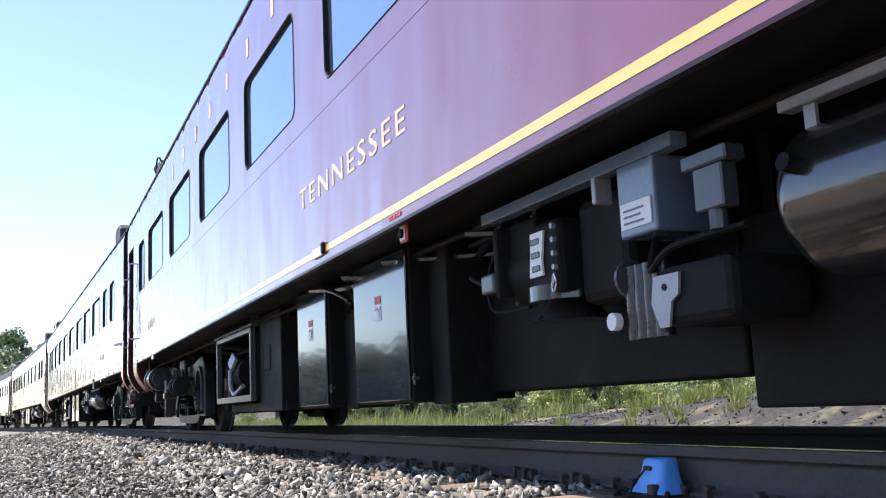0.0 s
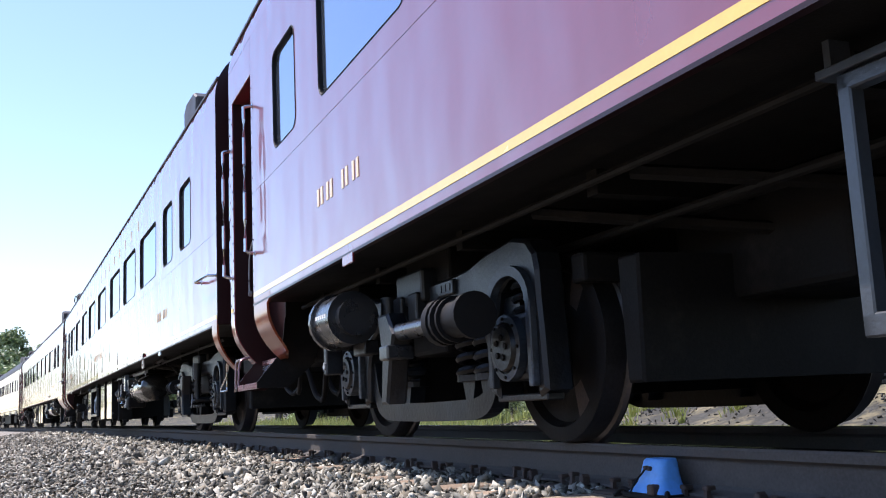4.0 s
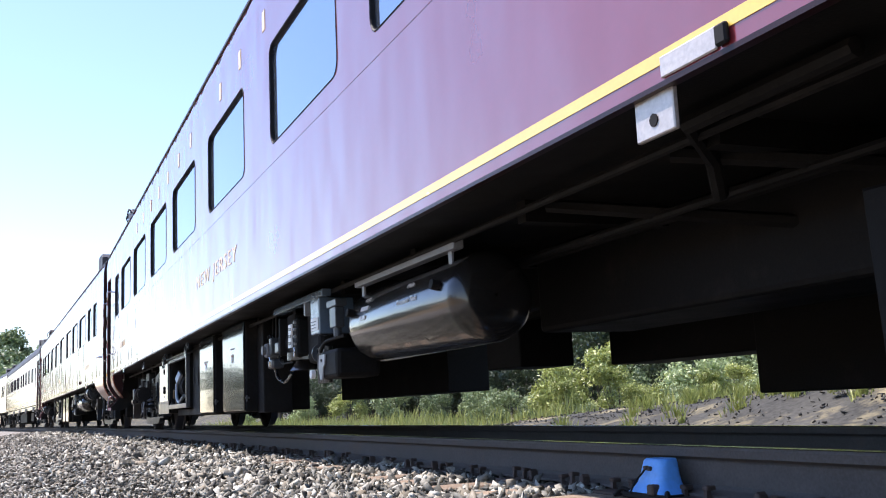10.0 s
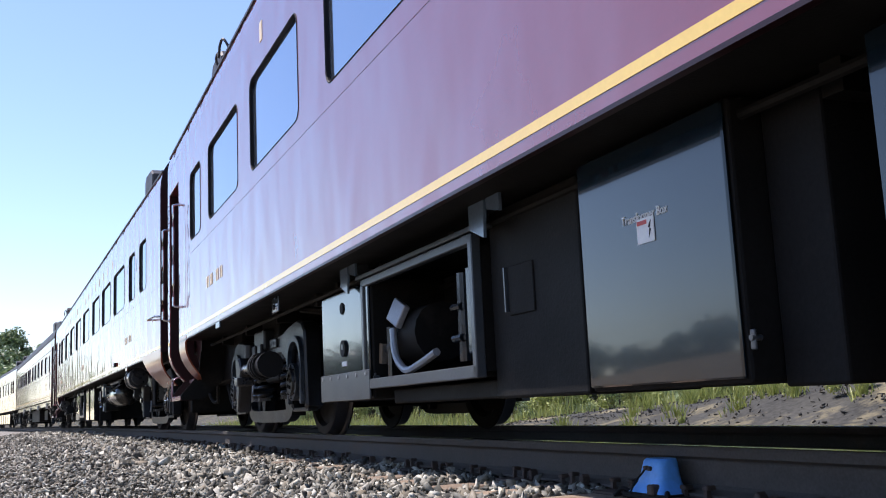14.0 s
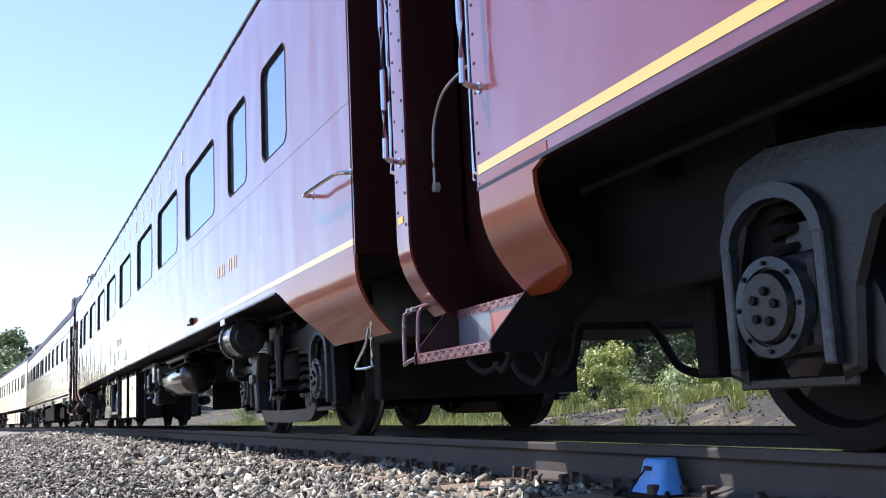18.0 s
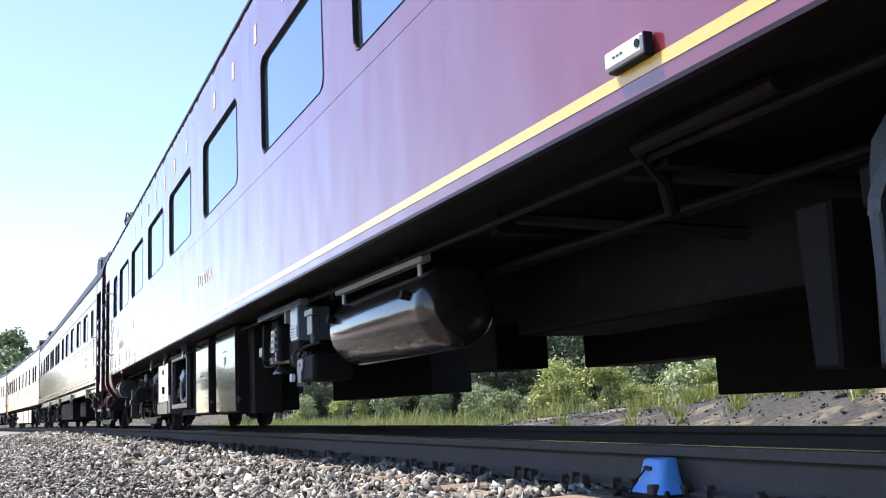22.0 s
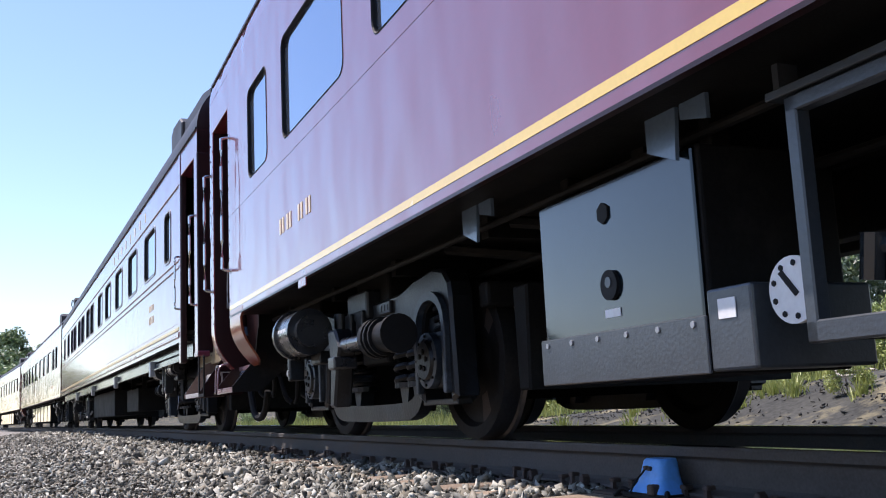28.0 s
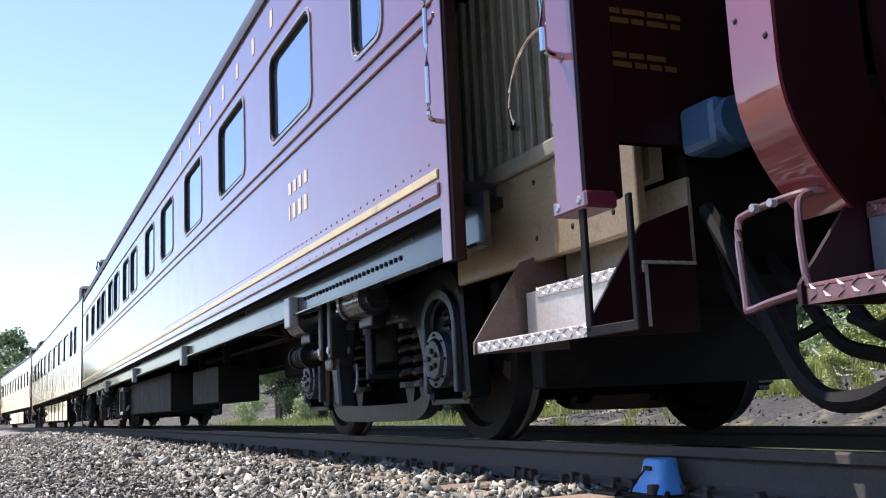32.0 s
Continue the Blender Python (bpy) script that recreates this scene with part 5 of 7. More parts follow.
        # equaliser bar dipping between the axle boxes
        eq = smooth_path([(-1.29, 0, 0.66), (-1.10, 0, 0.64), (-1.00, 0, 0.48), (-0.92, 0, 0.28), (-0.78, 0, 0.19), (-0.45, 0, 0.17), (0.45, 0, 0.17), (0.78, 0, 0.19), (0.92, 0, 0.28), (1.00, 0, 0.48), (1.10, 0, 0.64), (1.29, 0, 0.66)], 4)
        eo = []
        for i, p in enumerate(eq):
            d = (eq[min(i + 1, len(eq) - 1)] - eq[max(i - 1, 0)]).normalized()
            eo.append((p, Vector((-d.z, 0, d.x))))
        bm = bmesh.new()
        y0, y1 = ys(-1.010, -0.930)
        loft(bm, [[(p + nrm * 0.055 * q).to_tuple()[0:1] + (yy,) + (p + nrm * 0.055 * q).to_tuple()[2:3] for q, yy in ((1, y0), (-1, y0), (-1, y1), (1, y1), (1, y0))] for p, nrm in eo])
        part("equaliser_bar", bm, "bogie", b, "dipped equaliser bar")
        for x in (-0.74, -0.50, 0.50, 0.74):
            bm = bmesh.new()
            coil(bm, x, s * 0.910, 0.36, 0.70, 0.085, 0.023, 4.5)
            part("coil_spring", bm, "bogie", b, smooth=True)
            part("spring_seat", rod(bmesh.new(), (x, s * 0.900, 0.325), (x, s * 0.900, 0.36), 0.11, 16), "bogie", b)
            part("spring_cap", rod(bmesh.new(), (x, s * 0.900, 0.70), (x, s * 0.900, 0.745), 0.11, 16), "bogie", b)
            part("spring_hanger", prism(bmesh.new(), [(x - 0.085, 0.33), (x + 0.085, 0.33), (x + 0.03, 0.17), (x - 0.03, 0.17)], *ys(-0.950, -0.850)), "bogie", b)
        # bolster anchor rod: fat bushed end, bright bar and a cranked bracket
        za = 0.605 if reverse else 0.617
        ya, rf = (1.31, 1.0) if reverse else (1.22, 0.82)
        xo = -0.30 if reverse else -0.02
        bm = bmesh.new()
        for u0, u1, r in ((-0.80, -1.12, 0.092), (-0.83, -0.855, 0.118), (-0.90, -0.92, 0.112), (-1.09, -1.13, 0.11), (-0.74, -0.80, 0.12)):
            rod(bm, (xo + u0, s * ya, za), (xo + u1, s * ya, za), r * rf, 18)
        an = part("anchor_bush", bm, "rubber", b, "black rubber anchor bush", smooth=True)
        part("anchor_rod", rod(bmesh.new(), (xo - 0.08, s * ya, za + 0.005), (xo - 0.74, s * ya, za), 0.05 * rf, 14), "cyl", an, "bright anchor rod", smooth=True)
        dz = za - 0.745
        part("anchor_bracket", prism(bmesh.new(), [(xo + u, v + dz) for u, v in ((0.10, 0.86), (-0.06, 0.86), (-0.16, 0.74), (-0.10, 0.62), (-0.02, 0.36), (0.08, 0.36), (0.04, 0.62))], *ys(-ya - 0.06, -ya + 0.06), bev=0.015), "bogie", an, "cranked anchor bracket")
        part("bracket_lug", box(bmesh.new(), xo - 0.14, xo, *ys(-ya - 0.09, -ya + 0.07), 0.60 + dz, 0.68 + dz, 0.012), "cyl", an)
        # lateral bolster hangers, shock absorber and safety strap
        bm = bmesh.new()
        box(bm, -0.22, 0.22, *ys(-1.100, -0.960), 0.80, 1.0, 0.02)
        box(bm, -0.20, -0.06, *ys(-1.130, -1.060), 0.66, 0.86, 0.012)
        box(bm, 0.06, 0.20, *ys(-1.130, -1.060), 0.66, 0.86, 0.012)
        part("bolster_anchor", bm, "bogie", b)
        bm = bmesh.new()
        rod(bm, (0.28, s * 1.130, 0.42), (0.28, s * 1.130, 0.68), 0.035, 10)
        rod(bm, (0.28, s * 1.130, 0.68), (0.28, s * 1.130, 0.88), 0.05, 10)
        rod(bm, (0.28, s * 1.160, 0.42), (0.28, s * 0.910, 0.42), 0.03, 8)
        part("shock_absorber", bm, "bogie", b, "upright shock absorber", smooth=True)
        part("safety_loop", tube(bmesh.new(), smooth_path([(0.0, s * 1.150, 0.50), (-0.01, s * 1.170, 0.40), (0.0, s * 1.170, 0.33), (0.07, s * 1.170, 0.33), (0.08, s * 1.160, 0.42), (0.04, s * 1.150, 0.50)], 5), 0.009, 7), "galv", b, "bright bent safety loop", smooth=True)
        part("frame_plate", box(bmesh.new(), -0.62, -0.40, *ys(-1.075, -1.045), 0.80, 0.88, 0.006), "bogie", f)
        for k in range(3):
            part("cast_mark", box(bmesh.new(), -0.59 + 0.06 * k, -0.55 + 0.06 * k, *((-1.079, -1.074) if s < 0 else (1.074, 1.079)), 0.82, 0.86), "bogie_rib", f)
        # brake cylinders along the frame
        if cylinder == "big":
            places = ((-0.12 if not reverse else 0.45, 1 if not reverse else -1),)
        else:
            places = ((0.62, 1), (-0.75, -1)) if cylinder else ()
        for x, d in places:
            bm = bmesh.new()
            big = cylinder == "big"
            zc = (0.76 if reverse else 0.885) if big else 0.86
            r = 0.165 if big else 0.10
            yc = 1.36 if big else 1.28
            rod(bm, (x - 0.17, s * yc, zc), (x + 0.17, s * yc, zc), r, 20)
            rod(bm, (x - d * 0.17, s * yc, zc), (x - d * 0.22, s * yc, zc), r * 1.12, 20)
            rod(bm, (x + d * 0.17, s * yc, zc), (x + d * 0.24, s * yc, zc), r * 0.7, 16)
            cyl = part("brake_cylinder", bm, "cyl", b, "grey brake cylinder", smooth=True)
            if big and reverse:
                bm = rod(bmesh.new(), (1.04, s * 1.33, 0.82), (1.20, s * 1.33, 0.80), 0.07, 16, 0.05)
                rod(bm, (1.02, s * 1.33, 0.82), (1.04, s * 1.33, 0.82), 0.085, 16)
                part("slack_adjuster", bm, "cyl", cyl, "grey slack adjuster end", smooth=True)
                part("adjuster_bar", rod(bmesh.new(), (x + 0.2, s * 1.33, 0.84), (1.02, s * 1.33, 0.82), 0.05, 12), "cyl", cyl, smooth=True)
            bm = bmesh.new()
            rod(bm, (x - d * 0.2, s * yc, zc), (x - d * 0.58, s * yc, zc - 0.01), 0.035, 10)
            part("piston_rod", bm, "chrome", cyl, "bright piston rod")
            bm = box(bmesh.new(), x - d * 0.58 - 0.035, x - d * 0.58 + 0.035, *ys(-1.34, -1.22), zc - 0.32, zc + 0.05, 0.012)
            part("brake_lever", bm, "bogie", cyl)
            part("lever_pin", rod(bmesh.new(), (x - d * 0.58, s * 1.35, zc - 0.26), (x - d * 0.58, s * 1.2, zc - 0.26), 0.025, 8), "galv", cyl)
            bm = box(bmesh.new(), x - 0.12, x + 0.12, *ys(-1.28, -1.18), zc - r - 0.06, zc - r + 0.03, 0.01)
            part("cylinder_seat", bm, "bogie", cyl)
            if big:
                for k in range(5):
                    q = s * (yc + r * 0.97)
                    part("stencil_mark", box(bmesh.new(), x - 0.12 + 0.05 * k, x - 0.085 + 0.05 * k, q - 0.004, q + 0.004, zc + 0.0, zc + 0.03), "white", cyl)
    for x in (-1.29, 1.29):
        wheelset(b, x)
        for s in (-1, 1):
            bm = bmesh.new()
            d = 1 if x < 0 else -1
            prism(bm, [(x + d * (0.475), 0.33), (x + d * 0.55, 0.33), (x + d * 0.56, 0.60), (x + d * 0.475, 0.60)], s * 0.70 if s > 0 else -0.82, s * 0.82 if s > 0 else -0.70, 0.01)
            part("brake_shoe", bm, "bogie", b)
    return b


M["bogie_rib"] = material("dusty_worn_casting", (0.020, 0.027, 0.036), rough=0.4, var=0.5, scale=7, second=(0.09, 0.115, 0.145), second_at=0.6, bump=0.4, bump_scale=45)
M["bay_frame"] = material("grey_bay_frame_paint", (0.042, 0.050, 0.060), rough=0.35, coat=0.3, var=0.2, bump=0.2)
M["bay_box"] = material("blue_grey_box_paint", (0.012, 0.016, 0.020), rough=0.25, coat=0.4, var=0.15)
M["cyl"] = material("grey_cylinder_paint", (0.018, 0.0185, 0.021), rough=0.28, coat=0.4, var=0.25, scale=8, bump=0.2)


def car_shell(car, wins, x_side0, x_side1, mat, z_dark, glass_wins=True):
    """Sides, roof, ends, an added inner daylight block and windows common to all cars."""
    bm = side_sheet(bmesh.new(), x_side1, x_side0, SILL, EAVE, wins, -SIDE, 1)
    part("side_wall", bm, mat, car, "glossy maroon side wall")
    bm = side_sheet(bmesh.new(), BODY_END, 0.0, SILL, EAVE, wins, SIDE, -1)
    part("side_wall", bm, mat, car)
    for w in wins:
        window(car, w, -SIDE, 1)
        window(car, w, SIDE, -1)
    low, high = roof_profile(z_dark)
    for s in (1, -1):
        part("cornice", loft(bmesh.new(), [[(x, s * y, z) for x in (BODY_END, 0.0)] for y, z in low]), mat, car, "curved cornice panel", smooth=True)
    prof = high + [(-y, z) for y, z in reversed(high[:-1])]
    part("roof", loft(bmesh.new(), [[(x, y, z) for x in (BODY_END, 0.0)] for y, z in prof]), "roof", car, "dark painted curved roof", smooth=True)
    bm = box(bmesh.new(), BODY_END, 0.0, high[0][0] - 0.02, high[0][0] + 0.005, high[0][1] - 0.012, high[0][1] + 0.012)
    part("drip_rail", bm, "roof", car)
    # ends
    for x, s in ((0.0, 1), (BODY_END, -1)):
        pts = [(-SIDE, SILL), (-SIDE, EAVE)] + low[1:] + high[1:]
        pts = pts + [(-y, z) for y, z in reversed(pts[:-1])]
        bm = bmesh.new()
        a = [bm.verts.new((x, y * 0.999, z)) for y, z in pts]
        b = [bm.verts.new((x - s * 0.04, y * 0.999, z)) for y, z in pts]
        bm.faces.new(a)
        bm.faces.new(b[::-1])
        part("end_wall", bm, "maroon_shaded", car, "maroon end wall, darkened in its colour for shade")
    # unseen wall added inside so no sky shows through from the far windows
    part("daylight_block", box(bmesh.new(), BODY_END + 0.3, -0.3, -0.05, 0.05, 1.2, 3.7), "inside", car)
    part("inner_floor", box(bmesh.new(), x_side1 + 0.1, x_side0 - 0.1, -1.42, 1.42, 1.17, 1.23), "inside", car)
    part("inner_ceiling", box(bmesh.new(), BODY_END + 0.1, -0.1, -1.3, 1.3, 3.40, 3.46), "inside", car)


def lounge_car(name_text, shear, text_x, text_size, wins, skirt_kind, cyl, eq=None, plain=False):
    """A smooth-sided lightweight car: skirt and closed end in front, open stepwell behind."""
    car = tagged(new("passenger_car"), "glossy maroon smooth-sided passenger car with a yellow sill stripe", "railway car", group="cars of the train")
    car_shell(car, wins, 0.0, -24.15, "maroon", 3.60)
    underframe(car, -24.1, -0.1)
    part("sill_stripe", box(bmesh.new(), -24.13, -0.02, -SIDE - 0.003, -SIDE, 1.139, 1.179), "stripe", car, "yellow sill stripe")
    bm = box(bmesh.new(), -24.15, -1.86 if skirt_kind == "deep" else -0.28, -SIDE - 0.004, -SIDE + 0.03, SILL - 0.012, SILL + 0.004)
    part("sill_edge", bm, "maroon_shaded", car)
    # lettering
    if name_text:
        painted_name(name_text, 0.19, "cream", car, (text_x, -SIDE - 0.002, 1.497), shear, text_size, "cream painted state name")
    for k in range(15):
        part("letterboard_mark", bars_at(-19.45 + 0.89 * k + (0.85 if k > 6 else 0), -SIDE - 0.002, 3.10, (0.085,), 0.16, 0.03), "cream", car, "cream letterboard mark")
    for x in (-4.08, -22.10):
        glyph_bars("number_bar", car, x, -SIDE - 0.002, 1.478, (0.045, 0.045, -0.045, 0.045, 0.045, -0.16, 0.04, 0.04, -0.05, 0.04, 0.04), 0.112, 0.04, "cream", "cream car-number marks")
    if plain:
        for cx, rev in ((-3.75, False), (-21.42, True)):
            bogie(car, cx, rev, True)
        for k in range(6):
            equipment_box(car, -18.8 + 1.9 * k, -17.3 + 1.9 * k, -1.22, 0.27, 0.95)
        stepwell(car)
        diaphragm(car, 0.0, 0.33)
        diaphragm(car, BODY_END, BODY_END - 0.33)
        roof_gear(car)
        return car
    # leading end
    if skirt_kind == "deep":
        skirt(car, lambda z: (-1.84 + 0.74 * min(1, (1.08 - z) / 0.36) ** 0.75, -0.012))
        part("door_seam", box(bmesh.new(), -0.03, -0.02, -SIDE - 0.003, -SIDE + 0.0, SILL, EAVE), "rubber", car)
    else:
        skirt(car, lambda z: (-0.26 + 0.10 * min(1, (1.08 - z) / 0.36), -0.012))
    bent_rail(car, smooth_path([(-0.82, -SIDE, 1.60), (-0.80, -SIDE - 0.055, 1.595), (-0.70, -SIDE - 0.08, 1.59), (-0.14, -SIDE - 0.08, 1.575), (-0.06, -SIDE - 0.06, 1.572), (-0.03, -SIDE, 1.57)], 5), 0.014)
    stirrup(car, -0.20, "chrome", 0.28, 0.70, 0.44, -1.42)
    # belt moulding, a fine raised line
    part("belt_moulding", box(bmesh.new(), -24.12, -0.02, -SIDE - 0.002, -SIDE, 2.005, 2.011), "maroon", car)
    stepwell(car, eq["sign"])
    if eq["notice"]:
        for k, line in enumerate(("RELEASE HAND BRAKE", "OPPOSITE END BEFORE", "MOVING CAR")):
            lettering(line, 0.032, "cream", car, (0.003, NOTICE_Y + (0.07 if k == 2 else 0), NOTICE_Z - 0.042 * k), 0, 1.0, name="end_notice", width=NOTICE_W if k < 2 else 0.55 * NOTICE_W, turn=90)
    diaphragm(car, 0.0, 0.33)
    diaphragm(car, BODY_END, BODY_END - 0.33)
    coupler(car, 0.05, 1)
    coupler(car, BODY_END - 0.05, -1)
    roof_gear(car)
    for cx, rev in ((-3.57, False), (-21.65, True)):
        bogie(car, cx, rev, cyl)
    # under-floor equipment, leading to trailing
    e = eq
    reservoir(car, e["tank"], e["tank"] + TANK_LEN, -1.02, 0.735, 0.235, e["notice"])
    for x0, x1, z0, yd in e["deep"]:
        equipment_box(car, x0, x1, yd, z0, 0.80 if yd < 0 else 1.05, "black", 0.45, False, "dull black box deep under the floor")
    brake_gear(car, e["gear"], e["gear"] + 1.6, -1.22)
    for k, (x0, x1) in enumerate(e["boxes"]):
        bx = equipment_box(car, x0, x1, -1.23, 0.225, 1.085, "gloss_black", 0.62, True, "tall glossy black equipment box with a small notice", e["marks"][k])
        part("box_flank", box(bmesh.new(), x1 + 0.012, x1 + 0.26, -1.12, -0.85, 0.21, 1.07, 0.01), "black", bx)
        if e["title"] and k == 0:
            lettering(e["title"], 0.045, "white", bx, ((x0 + x1) / 2 - 0.142, -1.2495, e["title_z"]), 0, 1.0, name="box_title", width=0.27)
    if e["notice"]:
        for k in range(3):
            a = 0.10 + 0.012 * k
            ring = [(-12.42 + a * math.cos(q), -1.02 - 0.03 * k, 0.78 + 1.1 * a * math.sin(q)) for q in np.linspace(0, math.tau, 22)]
            part("hose_coil", tube(bmesh.new(), ring, 0.010, 6), "bay_box", car, "coiled dark hose", smooth=True)
        part("coil_hook", rod(bmesh.new(), (-12.42, -1.04, 0.88), (-12.42, -1.04, 1.105), 0.010, 6), "black", car)
    b0, b1 = e["bay"]
    power_cabinet(car, b0, b1, -1.24, 0.32, 0.995, True)
    part("black_panel", box(bmesh.new(), b1 + 0.03, b1 + 0.85, -1.18, -0.65, 0.22, 1.08, 0.012), "black", car, "dull black equipment panel")
    part("panel_handle", box(bmesh.new(), b1 + 0.2, b1 + 0.212, -1.20, -1.18, 0.60, 0.80), "bay_frame", car)
    part("panel_window", box(bmesh.new(), b1 + 0.22, b1 + 0.46, -1.188, -1.18, 0.58, 0.80, 0.004), "black", car)
    part("skid_beam", box(bmesh.new(), b0 + 0.25, b1 + 0.9, -1.15, -0.7, 0.225, 0.31, 0.01), "black", car)
    if e["lbox"]:
        x0, x1 = e["lbox"]
        bx = equipment_box(car, x0, x1, -1.23, 0.26, 0.99, "gloss_black", 0.55, True, "glossy black tank box with a riveted lower panel")
        part("lower_panel", box(bmesh.new(), x0 - 0.01, x1 + 0.01, -1.262, -1.249, 0.26, 0.44, 0.004), "bay_frame", bx, "grey riveted lower panel")
        for k in range(6):
            part("rivet", rod(bmesh.new(), (x0 + 0.05 + (x1 - x0 - 0.1) * k / 5, -1.262, 0.415), (x0 + 0.05 + (x1 - x0 - 0.1) * k / 5, -1.268, 0.415), 0.011, 8), "galv", bx)
        xm = (x0 + x1) / 2
        part("filler_cap", rod(bmesh.new(), (xm, -1.248, 0.60), (xm, -1.262, 0.60), 0.055, 20), "rubber", bx, "round black filler cap")
        part("cap_badge", rod(bmesh.new(), (xm, -1.262, 0.61), (xm, -1.265, 0.61), 0.02, 12), "bay_frame", bx)
        part("fixing_star", rod(bmesh.new(), (xm - 0.02, -1.248, 0.865), (xm - 0.02, -1.256, 0.865), 0.04, 6), "rubber", bx)
        part("label_plate", box(bmesh.new(), xm - 0.05, xm + 0.05, -1.252, -1.249, 0.485, 0.515), "white", bx)
        if e["disc"]:
            part("side_box", box(bmesh.new(), x1 + 0.012, x1 + 0.22, -1.255, -0.8, 0.265, 0.515, 0.01), "bay_frame", car, "small grey side box")
            part("side_label", box(bmesh.new(), x1 + 0.07, x1 + 0.15, -1.259, -1.256, 0.42, 0.48), "white", car)
            d = part("white_disc", rod(bmesh.new(), (x1 + 0.35, -1.20, 0.475), (x1 + 0.35, -1.22, 0.475), 0.095, 28), "white", car, "white round bolted flange")
            for k in range(9):
                a = k * math.tau / 9
                part("disc_bolt", rod(bmesh.new(), (x1 + 0.35 + 0.075 * math.cos(a), -1.219, 0.475 + 0.075 * math.sin(a)), (x1 + 0.35 + 0.075 * math.cos(a), -1.224, 0.475 + 0.075 * math.sin(a)), 0.009, 6), "rubber", d)
            part("disc_slot", prism(bmesh.new(), [(x1 + 0.30, 0.525), (x1 + 0.315, 0.535), (x1 + 0.375, 0.465), (x1 + 0.36, 0.455)], -1.223, -1.219), "rubber", d)
    for x in e["gussets"]:
        part("hanger_gusset", prism(bmesh.new(), [(x - 0.17, 0.99), (x - 0.02, 0.93), (x + 0.0, 1.13), (x - 0.17, 1.13)], -1.30, -1.285), "plate_blue", car, "flat blue-grey hanger plate")
        part("hanger_gusset", prism(bmesh.new(), [(x + 0.02, 1.05), (x + 0.15, 1.02), (x + 0.15, 1.13), (x + 0.02, 1.13)], -1.30, -1.285), "plate_blue", car)
    # jacking pads and plates along the sill
    for x in (-3.82, -21.48):
        part("jacking_pad", box(bmesh.new(), x - 0.10, x + 0.10, -SIDE - 0.006, -SIDE + 0.008, SILL - 0.065, SILL - 0.006, 0.003), "plate_blue" if e["notice"] else "maroon", car, "flat jacking tab below the sill")
    if e["disc"]:
        part("sill_plate", box(bmesh.new(), -5.60, -5.40, -SIDE - 0.040, -SIDE - 0.003, 1.19, 1.25, 0.008), "white", car, "small pale block on the stripe with dark edges")
        part("plate_edge", box(bmesh.new(), -5.585, -5.395, -SIDE - 0.036, -SIDE - 0.003, 1.178, 1.189, 0.003), "rubber", car)
        part("plate_edge", box(bmesh.new(), -5.399, -5.388, -SIDE - 0.036, -SIDE - 0.003, 1.18, 1.25, 0.003), "rubber", car)
        part("plate_socket", rod(bmesh.new(), (-5.42, -SIDE - 0.039, 1.222), (-5.42, -SIDE - 0.043, 1.222), 0.013, 12), "rubber", car)
        for k in range(3):
            part("plate_mark", box(bmesh.new(), -5.55 + 0.02 * k, -5.538 + 0.02 * k, -SIDE - 0.042, -SIDE - 0.039, 1.218, 1.224), "bay_frame", car)
    if not e["notice"] and not e["disc"]:
        part("stripe_plate", box(bmesh.new(), -13.08, -12.88, -SIDE - 0.016, -SIDE - 0.003, 1.125, 1.185, 0.004), "white", car, "small white plate across the stripe")
        part("stripe_clip", box(bmesh.new(), -12.878, -12.835, -SIDE - 0.024, -SIDE - 0.003, 1.13, 1.20, 0.006), "rubber", car, "small dark clip on the stripe")
        glyph_bars("sill_notice", car, -11.72, -SIDE - 0.002, 1.108, (0.03, 0.02, 0.03, 0.025, 0.03), 0.02, 0.008, "red", "small red notice on the sill")
        tag = part("handbrake_tag", box(bmesh.new(), -11.74, -11.64, -1.462, -1.45, 1.0, 1.095, 0.006), "red", car, "square red plate with a white face and dark hub")
        part("tag_face", box(bmesh.new(), -11.728, -11.66, -1.467, -1.4625, 1.012, 1.085, 0.002), "white", tag)
        part("tag_hub", rod(bmesh.new(), (-11.69, -1.4675, 1.045), (-11.69, -1.482, 1.045), 0.024, 14), "rubber", tag)
        part("tag_stem", rod(bmesh.new(), (-11.69, -1.45, 1.05), (-11.69, -1.45, 1.12), 0.012, 8), "black", tag)
        # diagonal braces and pipes under this floor
        for a, b, r in (((-13.2, -1.30, 1.04), (-11.9, -0.55, 0.84), 0.028), ((-12.5, -1.28, 1.03), (-11.3, -0.75, 0.93), 0.022), ((-12.2, -0.9, 0.92), (-11.2, -1.15, 1.04), 0.02), ((-14.3, -1.22, 1.05), (-13.0, -1.18, 0.98), 0.03), ((-11.5, -1.2, 1.02), (-10.6, -0.7, 0.9), 0.025), ((-13.82, -1.10, 1.05), (-13.72, -1.05, 0.45), 0.022)):
            part("floor_brace", rod(bmesh.new(), a, b, r, 8), "bay_box", car, "dark diagonal floor brace")
        for pts in ([(-14.0, -1.30, 1.05), (-13.6, -1.28, 1.0), (-13.4, -1.2, 0.9), (-13.75, -1.1, 0.86)], [(-10.9, -1.15, 1.05), (-11.0, -1.12, 0.85), (-11.15, -1.08, 0.72), (-11.3, -1.05, 0.66)], [(-11.5, -1.0, 0.98), (-11.45, -1.0, 0.82), (-11.55, -1.0, 0.78)]):
            part("brake_pipe", tube(bmesh.new(), smooth_path(pts, 6), 0.018, 8), "bay_box", car, smooth=True)
